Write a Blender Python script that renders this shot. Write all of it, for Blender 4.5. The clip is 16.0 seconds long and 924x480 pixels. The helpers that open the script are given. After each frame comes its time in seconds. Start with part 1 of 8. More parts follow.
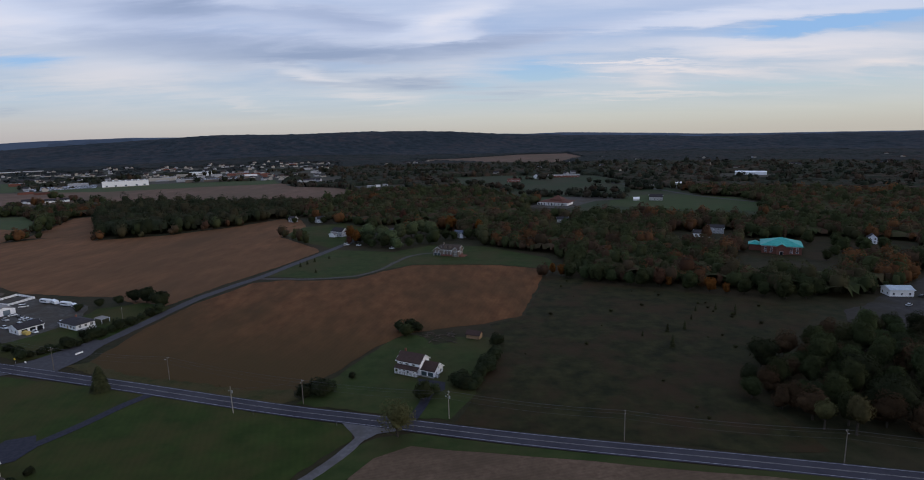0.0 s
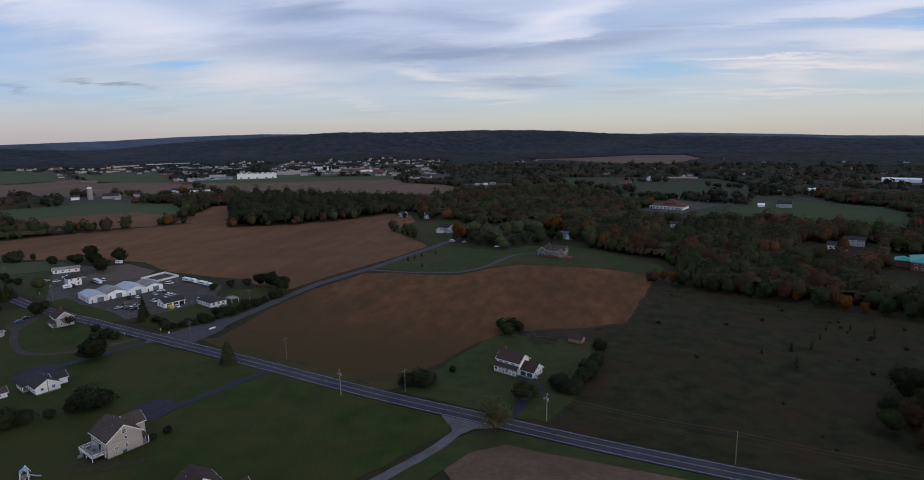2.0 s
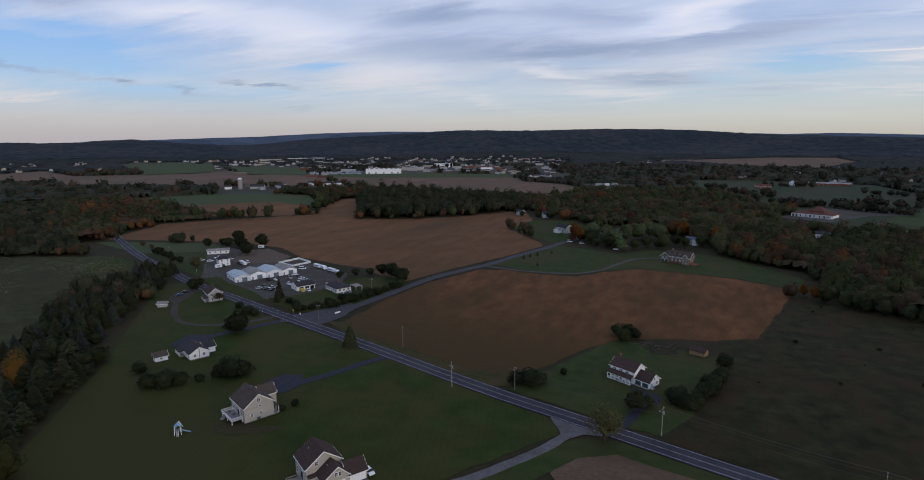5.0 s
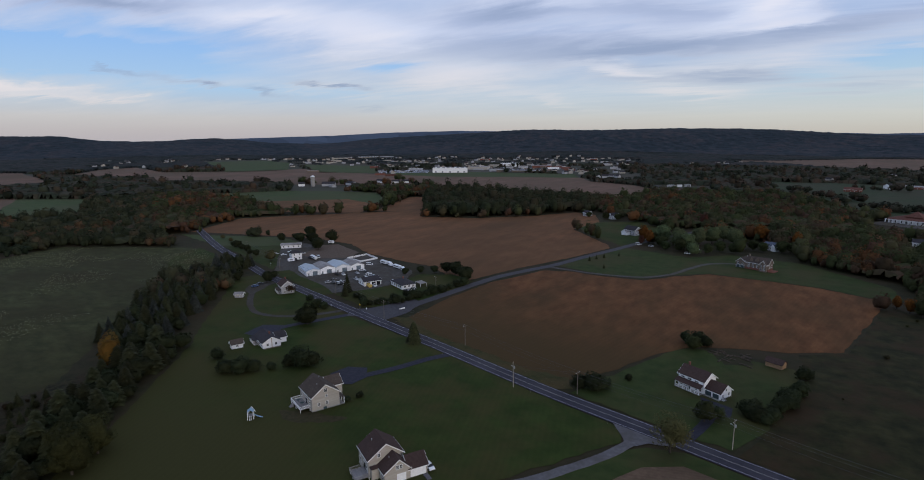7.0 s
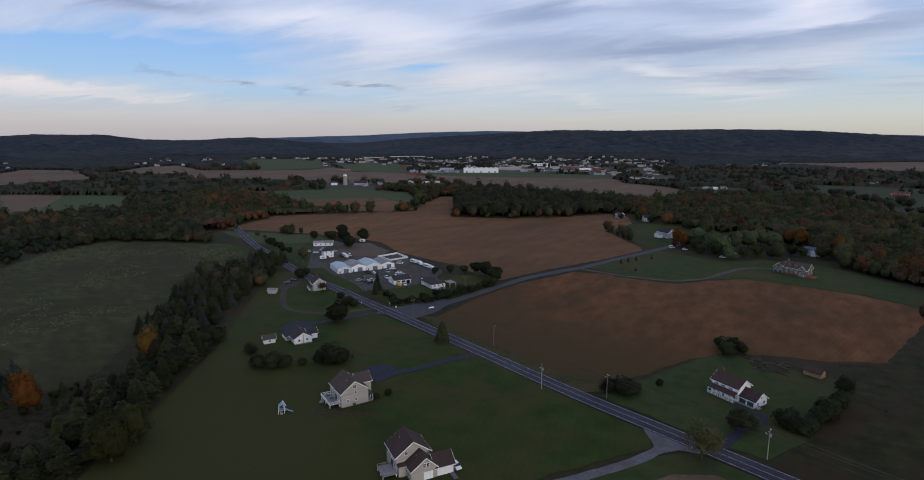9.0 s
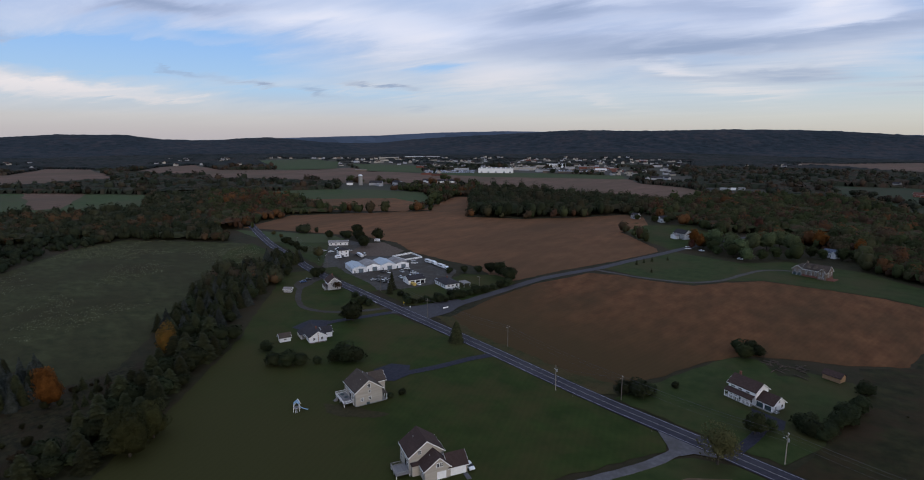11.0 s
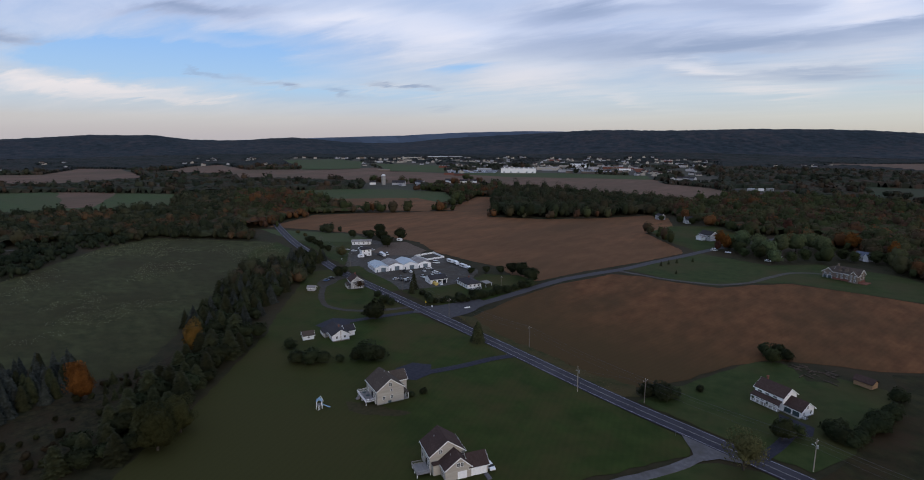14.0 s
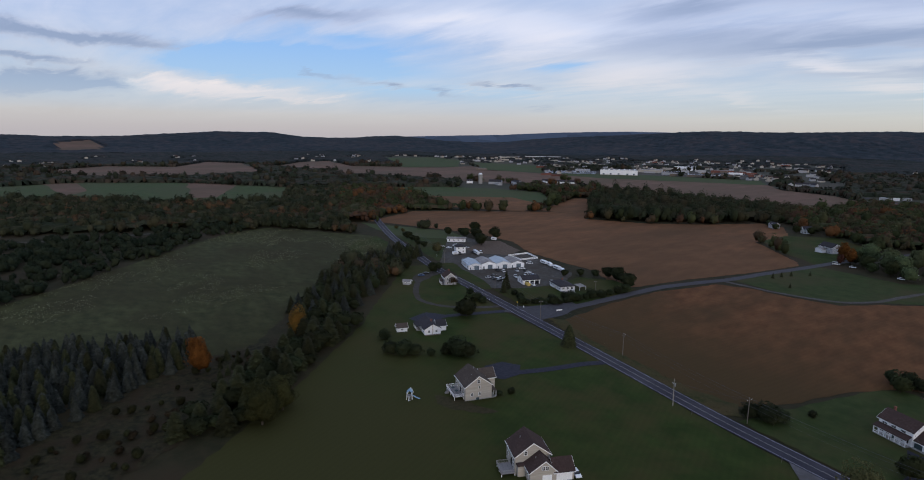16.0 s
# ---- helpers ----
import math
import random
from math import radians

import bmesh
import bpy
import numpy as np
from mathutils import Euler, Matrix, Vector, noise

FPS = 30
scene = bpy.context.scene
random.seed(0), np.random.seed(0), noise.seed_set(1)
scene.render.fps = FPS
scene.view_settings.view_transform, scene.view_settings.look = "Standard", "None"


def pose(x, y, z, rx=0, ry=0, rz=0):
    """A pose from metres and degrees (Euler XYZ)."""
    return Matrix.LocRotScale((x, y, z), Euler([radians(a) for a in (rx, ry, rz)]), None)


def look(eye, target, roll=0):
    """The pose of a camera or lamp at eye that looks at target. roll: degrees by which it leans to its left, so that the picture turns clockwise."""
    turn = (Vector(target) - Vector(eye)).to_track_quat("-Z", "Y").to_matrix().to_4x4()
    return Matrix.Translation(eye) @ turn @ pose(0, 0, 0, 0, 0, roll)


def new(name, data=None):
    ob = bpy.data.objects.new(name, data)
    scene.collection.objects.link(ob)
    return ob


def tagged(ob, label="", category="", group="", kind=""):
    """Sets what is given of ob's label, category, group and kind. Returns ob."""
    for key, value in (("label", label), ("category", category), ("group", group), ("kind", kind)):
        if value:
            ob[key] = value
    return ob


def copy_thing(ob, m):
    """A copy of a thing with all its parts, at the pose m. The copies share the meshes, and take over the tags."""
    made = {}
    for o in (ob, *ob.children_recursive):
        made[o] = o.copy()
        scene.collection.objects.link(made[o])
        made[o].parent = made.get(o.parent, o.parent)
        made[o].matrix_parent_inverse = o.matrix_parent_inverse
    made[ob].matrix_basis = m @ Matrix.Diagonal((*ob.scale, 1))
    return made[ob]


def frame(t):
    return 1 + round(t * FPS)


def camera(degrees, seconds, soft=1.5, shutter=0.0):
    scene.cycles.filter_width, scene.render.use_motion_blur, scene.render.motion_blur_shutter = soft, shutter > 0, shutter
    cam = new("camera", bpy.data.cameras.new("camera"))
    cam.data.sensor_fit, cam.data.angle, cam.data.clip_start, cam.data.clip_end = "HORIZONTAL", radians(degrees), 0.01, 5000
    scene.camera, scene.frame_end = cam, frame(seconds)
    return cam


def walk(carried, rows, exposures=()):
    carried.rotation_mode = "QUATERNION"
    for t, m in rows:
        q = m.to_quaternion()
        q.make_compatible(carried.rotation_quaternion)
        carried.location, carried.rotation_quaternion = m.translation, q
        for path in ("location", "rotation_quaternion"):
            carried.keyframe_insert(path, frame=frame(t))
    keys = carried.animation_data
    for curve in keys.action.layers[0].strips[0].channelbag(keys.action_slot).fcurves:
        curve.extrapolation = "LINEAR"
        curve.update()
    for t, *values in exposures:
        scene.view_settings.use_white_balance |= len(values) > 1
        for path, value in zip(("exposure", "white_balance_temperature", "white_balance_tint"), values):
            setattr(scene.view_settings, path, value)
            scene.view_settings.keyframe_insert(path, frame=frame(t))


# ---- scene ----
cam = camera(78.44, 16.0, 1.0)
# a hovering camera 98 m above the fields, turning slowly to its left
PATH = [
    (0, pose(0, 0, 98, 79.601, 1.323, -0.243)),
    (0.5, pose(0, 0, 98, 79.641, 1.180, 2.234)),
    (1, pose(0, 0, 98, 79.682, 1.066, 4.938)),
    (1.5, pose(0, 0, 98, 79.686, 0.894, 7.792)),
    (2, pose(0, 0, 98, 79.696, 0.765, 10.629)),
    (2.5, pose(0, 0, 98, 79.705, 0.661, 13.136)),
    (3, pose(0, 0, 98, 79.696, 0.654, 14.579)),
    (3.5, pose(0, 0, 98, 79.673, 0.573, 16.123)),
    (4, pose(0, 0, 98, 79.648, 0.507, 18.066)),
    (4.5, pose(0, 0, 98, 79.650, 0.414, 20.220)),
    (5, pose(0, 0, 98, 79.637, 0.276, 22.640)),
    (7.5, pose(0, 0, 98, 79.602, 0.111, 30.339)),
    (8, pose(0, 0, 98, 79.603, -0.015, 31.248)),
    (8.5, pose(0, 0, 98, 79.603, -0.042, 31.960)),
    (9, pose(0, 0, 98, 79.608, -0.064, 32.418)),
    (9.5, pose(0, 0, 98, 79.602, -0.079, 32.876)),
    (12, pose(0, 0, 98, 79.622, -0.055, 34.238)),
    (12.5, pose(0, 0, 98, 79.602, -0.035, 34.483)),
    (13, pose(0, 0, 98, 79.596, -0.053, 35.290)),
    (13.5, pose(0, 0, 98, 79.607, -0.070, 35.756)),
    (14, pose(0, 0, 98, 79.620, -0.023, 36.165)),
    (14.5, pose(0, 0, 98, 79.601, -0.180, 37.868)),
    (15, pose(0, 0, 98, 79.600, -0.314, 40.240)),
    (15.5, pose(0, 0, 98, 79.555, -0.501, 43.060)),
    (16, pose(0, 0, 98, 79.513, -0.640, 45.941)),
]
walk(cam, PATH, [(0, -0.12), (5, -0.08), (9, -0.04), (16, -0.01)])

# ---- sky and light ----
SUN_AZ = 118.0   # degrees to the right of +y: the low sun stands behind thin cloud, out of view
SUN_EL = 8.0

world = bpy.data.worlds.new("dusk_sky")
scene.world = world
world.use_nodes = True
wt = world.node_tree
wt.nodes.clear()


def wmath(op, a, b=None, clamp=False):
    n = wt.nodes.new("ShaderNodeMath")
    n.operation = op
    n.use_clamp = clamp
    for i, v in enumerate((a, b)):
        if v is None:
            continue
        if isinstance(v, (int, float)):
            n.inputs[i].default_value = v
        else:
            wt.links.new(v, n.inputs[i])
    return n.outputs[0]


def wramp(fac, stops):
    n = wt.nodes.new("ShaderNodeValToRGB")
    while len(n.color_ramp.elements) < len(stops):
        n.color_ramp.elements.new(0.5)
    for e, (p, c) in zip(n.color_ramp.elements, stops):
        e.position, e.color = p, (*c, 1.0) if len(c) == 3 else c
    wt.links.new(fac, n.inputs[0])
    return n.outputs[0]


def wmix(fac, a, b):
    n = wt.nodes.new("ShaderNodeMix")
    n.data_type = "RGBA"
    for sock, v in ((n.inputs[0], fac), (n.inputs[6], a), (n.inputs[7], b)):
        if isinstance(v, tuple):
            sock.default_value = (*v, 1.0)
        elif isinstance(v, (int, float)):
            sock.default_value = v
        else:
            wt.links.new(v, sock)
    return n.outputs[2]


def wnoise(vec, scale, detail, rough, distort=0.0):
    n = wt.nodes.new("ShaderNodeTexNoise")
    n.inputs["Scale"].default_value = scale
    n.inputs["Detail"].default_value = detail
    n.inputs["Roughness"].default_value = rough
    n.inputs["Distortion"].default_value = distort
    wt.links.new(vec, n.inputs["Vector"])
    return n.outputs["Fac"]


coord = wt.nodes.new("ShaderNodeTexCoord")
axes = wt.nodes.new("ShaderNodeSeparateXYZ")
wt.links.new(coord.outputs["Generated"], axes.inputs[0])
up = wmath("MAXIMUM", axes.outputs[2], 0.0)
lift = wmath("ADD", up, 0.10)
flat = wt.nodes.new("ShaderNodeCombineXYZ")
wt.links.new(wmath("DIVIDE", axes.outputs[0], lift), flat.inputs[0])
wt.links.new(wmath("DIVIDE", axes.outputs[1], lift), flat.inputs[1])
def streaks(turned, sx, sy, shift):
    """The cloud sheet's plane, stretched along the wind."""
    n = wt.nodes.new("ShaderNodeMapping")
    n.inputs["Rotation"].default_value = (0, 0, radians(turned))
    n.inputs["Scale"].default_value = (sx, sy, 1)
    n.inputs["Location"].default_value = (shift, shift * 0.6, 0)
    wt.links.new(flat.outputs[0], n.inputs["Vector"])
    return n.outputs[0]


body = wnoise(streaks(-10, 0.42, 0.95, 1.3), 0.9, 7, 0.52, 0.7)     # thick and thin cloud
fine = wnoise(streaks(-8, 0.36, 1.15, 4.1), 2.0, 8, 0.58, 0.9)     # wisps in it
comb = wnoise(streaks(-12, 0.16, 1.60, 7.7), 2.6, 8, 0.60, 0.5)     # long thin streaks
warp = wnoise(streaks(-20, 0.40, 0.95, 2.9), 1.6, 6, 0.6, 0.4)
curl = wnoise(streaks(-30, 0.5, 0.9, 9.3), 3.4, 7, 0.62, 0.6)

# bearing and height in degrees, with ragged edges
ragged_az = wmath("MULTIPLY", wmath("SUBTRACT", warp, 0.5), 12.0)
ragged_el = wmath("ADD", wmath("MULTIPLY", wmath("SUBTRACT", fine, 0.5), 2.6), wmath("MULTIPLY", wmath("SUBTRACT", curl, 0.5), 1.6))
bearing = wmath("ADD", wmath("MULTIPLY", wmath("ARCTAN2", axes.outputs[0], axes.outputs[1]), 57.2958), ragged_az)
height = wmath("ADD", wmath("MULTIPLY", wmath("ARCSINE", axes.outputs[2]), 57.2958), ragged_el)
# the cloud masses of this evening: bearing, height, half width, half depth, strength, slope
BLUE_GAPS = [
    (33.0, 8.26, 6.7, 0.54, 1.1, 0.017),
    (8.7, 5.87, 4.5, 0.81, 0.8, -0.038),
    (1.3, 5.00, 3.5, 0.55, 0.5, -0.024),
    (-36.3, 6.59, 2.6, 0.44, 0.7, 0.056),
    (30.0, 3.71, 8.3, 0.44, 0.5, -0.062),
    (7.0, 2.95, 11.3, 0.45, 0.4, -0.029),
    (-60.0, 6.69, 10.2, 1.81, 1.1, 0.007),
    (-67.8, 6.81, 4.1, 0.97, 0.7, 0.085),
    (-51.6, 3.88, 5.6, 0.74, 0.8, 0.025),
    (-43.1, 3.50, 7.2, 0.66, 0.5, 0.012),
    (-56.2, 9.01, 5.6, 0.48, 0.4, -0.033),
    (-66.0, 6.59, 7.5, 0.92, 0.5, 0.002),
    (-81.1, 1.46, 7.8, 0.65, 0.4, 0.031),
]
BRIGHT_NORTH = [
    (25.2, 9.58, 12.4, 0.71, 0.9, -0.015),
    (28.9, 6.85, 10.9, 0.80, 0.9, -0.066),
    (16.6, 6.30, 5.3, 0.14, 1.0, -0.056),
    (20.5, 5.45, 7.1, 0.26, 0.9, -0.059),
    (18.5, 4.68, 2.1, 0.47, 0.6, -0.051),
    (19.6, 3.36, 8.2, 0.21, 0.9, -0.044),
    (36.7, 4.90, 2.6, 0.53, 1.0, -0.091),
    (-0.9, 10.80, 4.3, 1.03, 0.9, 0.254),
    (-12.3, 5.73, 4.1, 0.43, 0.8, -0.150),
    (-8.0, 3.89, 4.2, 0.50, 0.7, -0.112),
    (-30.1, 5.58, 6.4, 1.33, 0.5, 0.029),
    (-19.9, 3.33, 3.0, 0.37, 0.5, -0.214),
]
BRIGHT_WEST = [
    (-66.2, 3.77, 6.3, 0.46, 1.0, -0.026),
    (-60.8, 3.11, 2.7, 0.20, 0.7, -0.025),
    (-40.1, 9.63, 7.7, 1.65, 0.8, -0.070),
    (-1.0, 9.07, 2.4, 0.63, 0.7, 0.243),
    (-72.0, 4.01, 5.6, 0.50, 0.9, 0.014),
    (-73.8, 4.51, 3.2, 0.29, 0.7, 0.161),
    (-65.7, 3.17, 4.6, 0.21, 0.7, -0.020),
    (-48.7, 10.81, 4.6, 0.45, 0.5, 0.008),
]
DARK_NORTH = [
    (-25.0, 11.39, 5.5, 0.84, 0.80, 0.066),
    (-12.2, 7.70, 10.3, 0.79, 0.72, 0.024),
    (1.4, 8.64, 7.4, 0.58, 0.56, 0.086),
    (-6.8, 5.20, 6.8, 0.66, 0.72, -0.031),
    (4.7, 3.91, 4.0, 0.33, 0.40, -0.028),
    (-31.8, 8.73, 6.1, 0.99, 0.24, 0.066),
    (-12.1, 10.89, 9.9, 0.58, 0.40, -0.064),
]
DARK_WEST = [
    (-61.6, 6.02, 5.3, 0.31, 1.4, -0.129),
    (-53.1, 4.88, 1.4, 0.31, 1.0, -0.070),
    (-47.4, 4.14, 1.8, 0.32, 1.0, -0.182),
    (-41.9, 4.78, 2.7, 0.22, 1.0, -0.102),
    (-39.1, 2.65, 1.9, 0.17, 0.5, 0.007),
    (-60.5, 10.69, 5.2, 0.45, 0.8, 0.099),
    (-19.8, 8.49, 9.2, 1.14, 0.5, 0.018),
    (-80.9, 3.77, 4.5, 0.73, 1.8, 0.059),
    (-79.4, 7.59, 7.4, 0.49, 1.4, -0.050),
    (-81.9, 5.63, 3.3, 0.31, 1.0, -0.035),
]


def masses(clouds):
    """Soft-edged strength of some cloud masses added up."""
    total = None
    for a, e, wide, deep, strength, slope in clouds:
        da = wmath("SUBTRACT", bearing, a)
        de = wmath("SUBTRACT", wmath("SUBTRACT", height, e), wmath("MULTIPLY", da, slope))
        u, v = wmath("DIVIDE", da, wide), wmath("DIVIDE", de, deep)
        rr = wmath("ADD", wmath("MULTIPLY", u, u), wmath("MULTIPLY", v, v))
        g = wmath("MULTIPLY", wmath("EXPONENT", wmath("MULTIPLY", rr, -1.0)), strength)
        total = g if total is None else wmath("ADD", total, g)
    return total


gaps = masses(BLUE_GAPS)
bright = masses(BRIGHT_NORTH + BRIGHT_WEST)
dark_sum = masses(DARK_NORTH + DARK_WEST)


def swing(fac, gain):
    return wmath("MULTIPLY", wmath("SUBTRACT", fac, 0.5), gain)


grain = wmath("ADD", wmath("ADD", swing(body, 0.62), swing(fine, 0.34)), wmath("ADD", swing(comb, 0.14), swing(curl, 0.22)))
tone = wmath("ADD", wmath("ADD", wmath("MULTIPLY", grain, 0.62), 0.50), wmath("SUBTRACT", wmath("MULTIPLY", bright, 0.34), wmath("MULTIPLY", dark_sum, 0.40)))
cloud = wramp(tone, [(0.10, (0.29, 0.37, 0.56)), (0.40, (0.45, 0.53, 0.74)), (0.60, (0.64, 0.71, 0.90)), (0.95, (0.93, 0.91, 0.98))])
low_cloud = wramp(tone, [(0.15, (0.36, 0.44, 0.58)), (0.5, (0.62, 0.66, 0.70)), (0.9, (0.90, 0.80, 0.76))])
cloud = wmix(wramp(up, [(0.05, (1, 1, 1)), (0.17, (0, 0, 0))]), cloud, low_cloud)
cover = wmath("ADD", wmath("ADD", wmath("MULTIPLY", grain, 1.35), 0.80), wmath("SUBTRACT", wmath("ADD", wmath("MULTIPLY", bright, 0.8), wmath("MULTIPLY", dark_sum, 0.7)), wmath("MULTIPLY", gaps, 1.35)))
cover_fac = wmath("MINIMUM", wmath("MAXIMUM", cover, 0.0), 0.97)

sky = wt.nodes.new("ShaderNodeTexSky")
sky.sky_type = "NISHITA"
sky.sun_disc = False
sky.sun_elevation = radians(SUN_EL)
sky.sun_rotation = radians(SUN_AZ)
sky.air_density = 1.0
sky.dust_density = 0.6
sky.ozone_density = 2.0
clear_bg = wt.nodes.new("ShaderNodeBackground")
clear_bg.inputs["Strength"].default_value = 0.11
wt.links.new(sky.outputs[0], clear_bg.inputs["Color"])
# bright thin haze in the gaps: blue above, straw-yellow near the horizon
haze_bg = wt.nodes.new("ShaderNodeBackground")
haze_warm = wramp(up, [(0.0, (0.60, 0.57, 0.52)), (0.03, (0.66, 0.67, 0.62)), (0.075, (0.52, 0.69, 0.82)), (0.14, (0.34, 0.57, 0.94)), (0.5, (0.30, 0.47, 0.80))])
haze_cool = wramp(up, [(0.0, (0.52, 0.49, 0.53)), (0.03, (0.58, 0.56, 0.58)), (0.075, (0.42, 0.62, 0.88)), (0.14, (0.31, 0.54, 0.94)), (0.5, (0.30, 0.47, 0.80))])
# warm towards the sun's side, lavender away from it
side = wmath("ADD", wmath("MULTIPLY", axes.outputs[0], 0.9), wmath("ADD", wmath("MULTIPLY", axes.outputs[1], 0.45), 0.35), True)
haze = wmix(side, haze_cool, haze_warm)
wt.links.new(haze, haze_bg.inputs["Color"])
haze_bg.inputs["Strength"].default_value = 0.99
gap = wt.nodes.new("ShaderNodeMixShader")
gap.inputs[0].default_value = 0.9
wt.links.new(clear_bg.outputs[0], gap.inputs[1])
wt.links.new(haze_bg.outputs[0], gap.inputs[2])
cloud_bg = wt.nodes.new("ShaderNodeBackground")
cloud_bg.inputs["Strength"].default_value = 1.0
wt.links.new(cloud, cloud_bg.inputs["Color"])
near_horizon = wramp(up, [(0.012, (0, 0, 0)), (0.085, (1, 1, 1))])
sky_mix = wt.nodes.new("ShaderNodeMixShader")
wt.links.new(wmath("MULTIPLY", cover_fac, near_horizon), sky_mix.inputs[0])
wt.links.new(gap.outputs[0], sky_mix.inputs[1])
wt.links.new(cloud_bg.outputs[0], sky_mix.inputs[2])
wout = wt.nodes.new("ShaderNodeOutputWorld")
wt.links.new(sky_mix.outputs[0], wout.inputs["Surface"])

sun_data = bpy.data.lights.new("sun", "SUN")
sun_data.energy = 1.0
sun_data.angle = radians(20)
sun_data.color = (1.0, 0.86, 0.70)
sun = new("sun", sun_data)
sun.matrix_world = look((0, 0, 300), (-300 * math.sin(radians(SUN_AZ)), -300 * math.cos(radians(SUN_AZ)), 300 - 300 * math.tan(radians(SUN_EL + 2))))
scene.view_settings.exposure = 0.0

# ---- materials ----
def thin_leaf(nt, bsdf, colour, share=0.42):
    """Leaves let part of the light through."""
    through_light = nt.nodes.new("ShaderNodeBsdfTranslucent")
    nt.links.new(colour, through_light.inputs["Color"])
    both = nt.nodes.new("ShaderNodeMixShader")
    both.inputs[0].default_value = share
    nt.links.new(bsdf.outputs[0], both.inputs[1])
    nt.links.new(through_light.outputs[0], both.inputs[2])
    nt.links.new(both.outputs[0], nt.nodes["Material Output"].inputs["Surface"])


def surface(name, dark, light, scale=1.0, detail=4, rough=0.9, bump=0.0, big=None, big_scale=0.05, island=0.0, each=0.0,
            stretch=(1, 1, 1), turn=0.0, metal=0.0, world_space=False, spec=0.08, big_edge=(0.4, 0.62), hue=0.0, rows=None, grade=None, leaf=False):
    """Two-scale mottled surface. big: a third colour in broad patches; island/each: value spread per piece and per object;
    rows: (spacing, degrees, strength) of drilled or mown lines;
    grade: (x, y, nx, ny, from, to, colour), growth that changes across a field."""
    m = bpy.data.materials.new(name)
    m.use_nodes = True
    nt = m.node_tree
    bsdf = nt.nodes["Principled BSDF"]
    bsdf.inputs["Roughness"].default_value = rough
    bsdf.inputs["Metallic"].default_value = metal
    bsdf.inputs["Specular IOR Level"].default_value = spec
    if world_space:
        where = nt.nodes.new("ShaderNodeNewGeometry").outputs["Position"]
    else:
        where = nt.nodes.new("ShaderNodeTexCoord").outputs["Object"]
    mapping = nt.nodes.new("ShaderNodeMapping")
    mapping.inputs["Rotation"].default_value = (0, 0, radians(turn))
    mapping.inputs["Scale"].default_value = stretch
    nt.links.new(where, mapping.inputs["Vector"])

    def noise_tex(s, d, vec):
        n = nt.nodes.new("ShaderNodeTexNoise")
        n.inputs["Scale"].default_value, n.inputs["Detail"].default_value = s, d
        n.inputs["Roughness"].default_value = 0.62
        nt.links.new(vec, n.inputs["Vector"])
        return n.outputs["Fac"]

    def mix(fac, a, b):
        n = nt.nodes.new("ShaderNodeMix")
        n.data_type = "RGBA"
        for sock, v in ((n.inputs[0], fac), (n.inputs[6], a), (n.inputs[7], b)):
            if isinstance(v, tuple):
                sock.default_value = (*v, 1.0)
            elif isinstance(v, float):
                sock.default_value = v
            else:
                nt.links.new(v, sock)
        return n.outputs[2]

    def spread(fac, lo, hi, a=0.0, b=1.0):
        n = nt.nodes.new("ShaderNodeMapRange")
        n.inputs["From Min"].default_value, n.inputs["From Max"].default_value = lo, hi
        n.inputs["To Min"].default_value, n.inputs["To Max"].default_value = a, b
        nt.links.new(fac, n.inputs["Value"])
        return n.outputs["Result"]

    grain = noise_tex(scale, detail, mapping.outputs[0])
    col = mix(spread(grain, 0.36, 0.64), dark, light)
    if big:
        patch = noise_tex(big_scale, 5, mapping.outputs[0])
        col = mix(spread(patch, *big_edge), col, big)
    if grade:
        gx, gy, nx, ny, g0, g1, gcol = grade
        dot = nt.nodes.new("ShaderNodeVectorMath")
        dot.operation = "DOT_PRODUCT"
        nt.links.new(where, dot.inputs[0])
        dot.inputs[1].default_value = (nx, ny, 0)
        wander = nt.nodes.new("ShaderNodeMath")
        wander.operation = "MULTIPLY_ADD"
        wander.inputs[1].default_value = 130.0
        nt.links.new(noise_tex(0.016, 6, where), wander.inputs[0])
        nt.links.new(dot.outputs["Value"], wander.inputs[2])
        shift = gx * nx + gy * ny + 65.0
        col = mix(spread(wander.outputs[0], g0 + shift, g1 + shift), col, gcol)
    if rows:
        spacing, degrees, strength = rows
        line_map = nt.nodes.new("ShaderNodeMapping")
        line_map.inputs["Rotation"].default_value = (0, 0, radians(degrees))
        nt.links.new(where, line_map.inputs["Vector"])
        wave = nt.nodes.new("ShaderNodeTexWave")
        wave.inputs["Scale"].default_value = 0.314 / spacing
        wave.inputs["Distortion"].default_value = 2.5
        wave.inputs["Detail"].default_value = 3
        wave.inputs["Detail Scale"].default_value = 0.4
        nt.links.new(line_map.outputs[0], wave.inputs["Vector"])
        v = nt.nodes.new("ShaderNodeHueSaturation")
        nt.links.new(spread(wave.outputs["Fac"], 0, 1, 1 - strength, 1 + strength), v.inputs["Value"])
        nt.links.new(col, v.inputs["Color"])
        col = v.outputs[0]
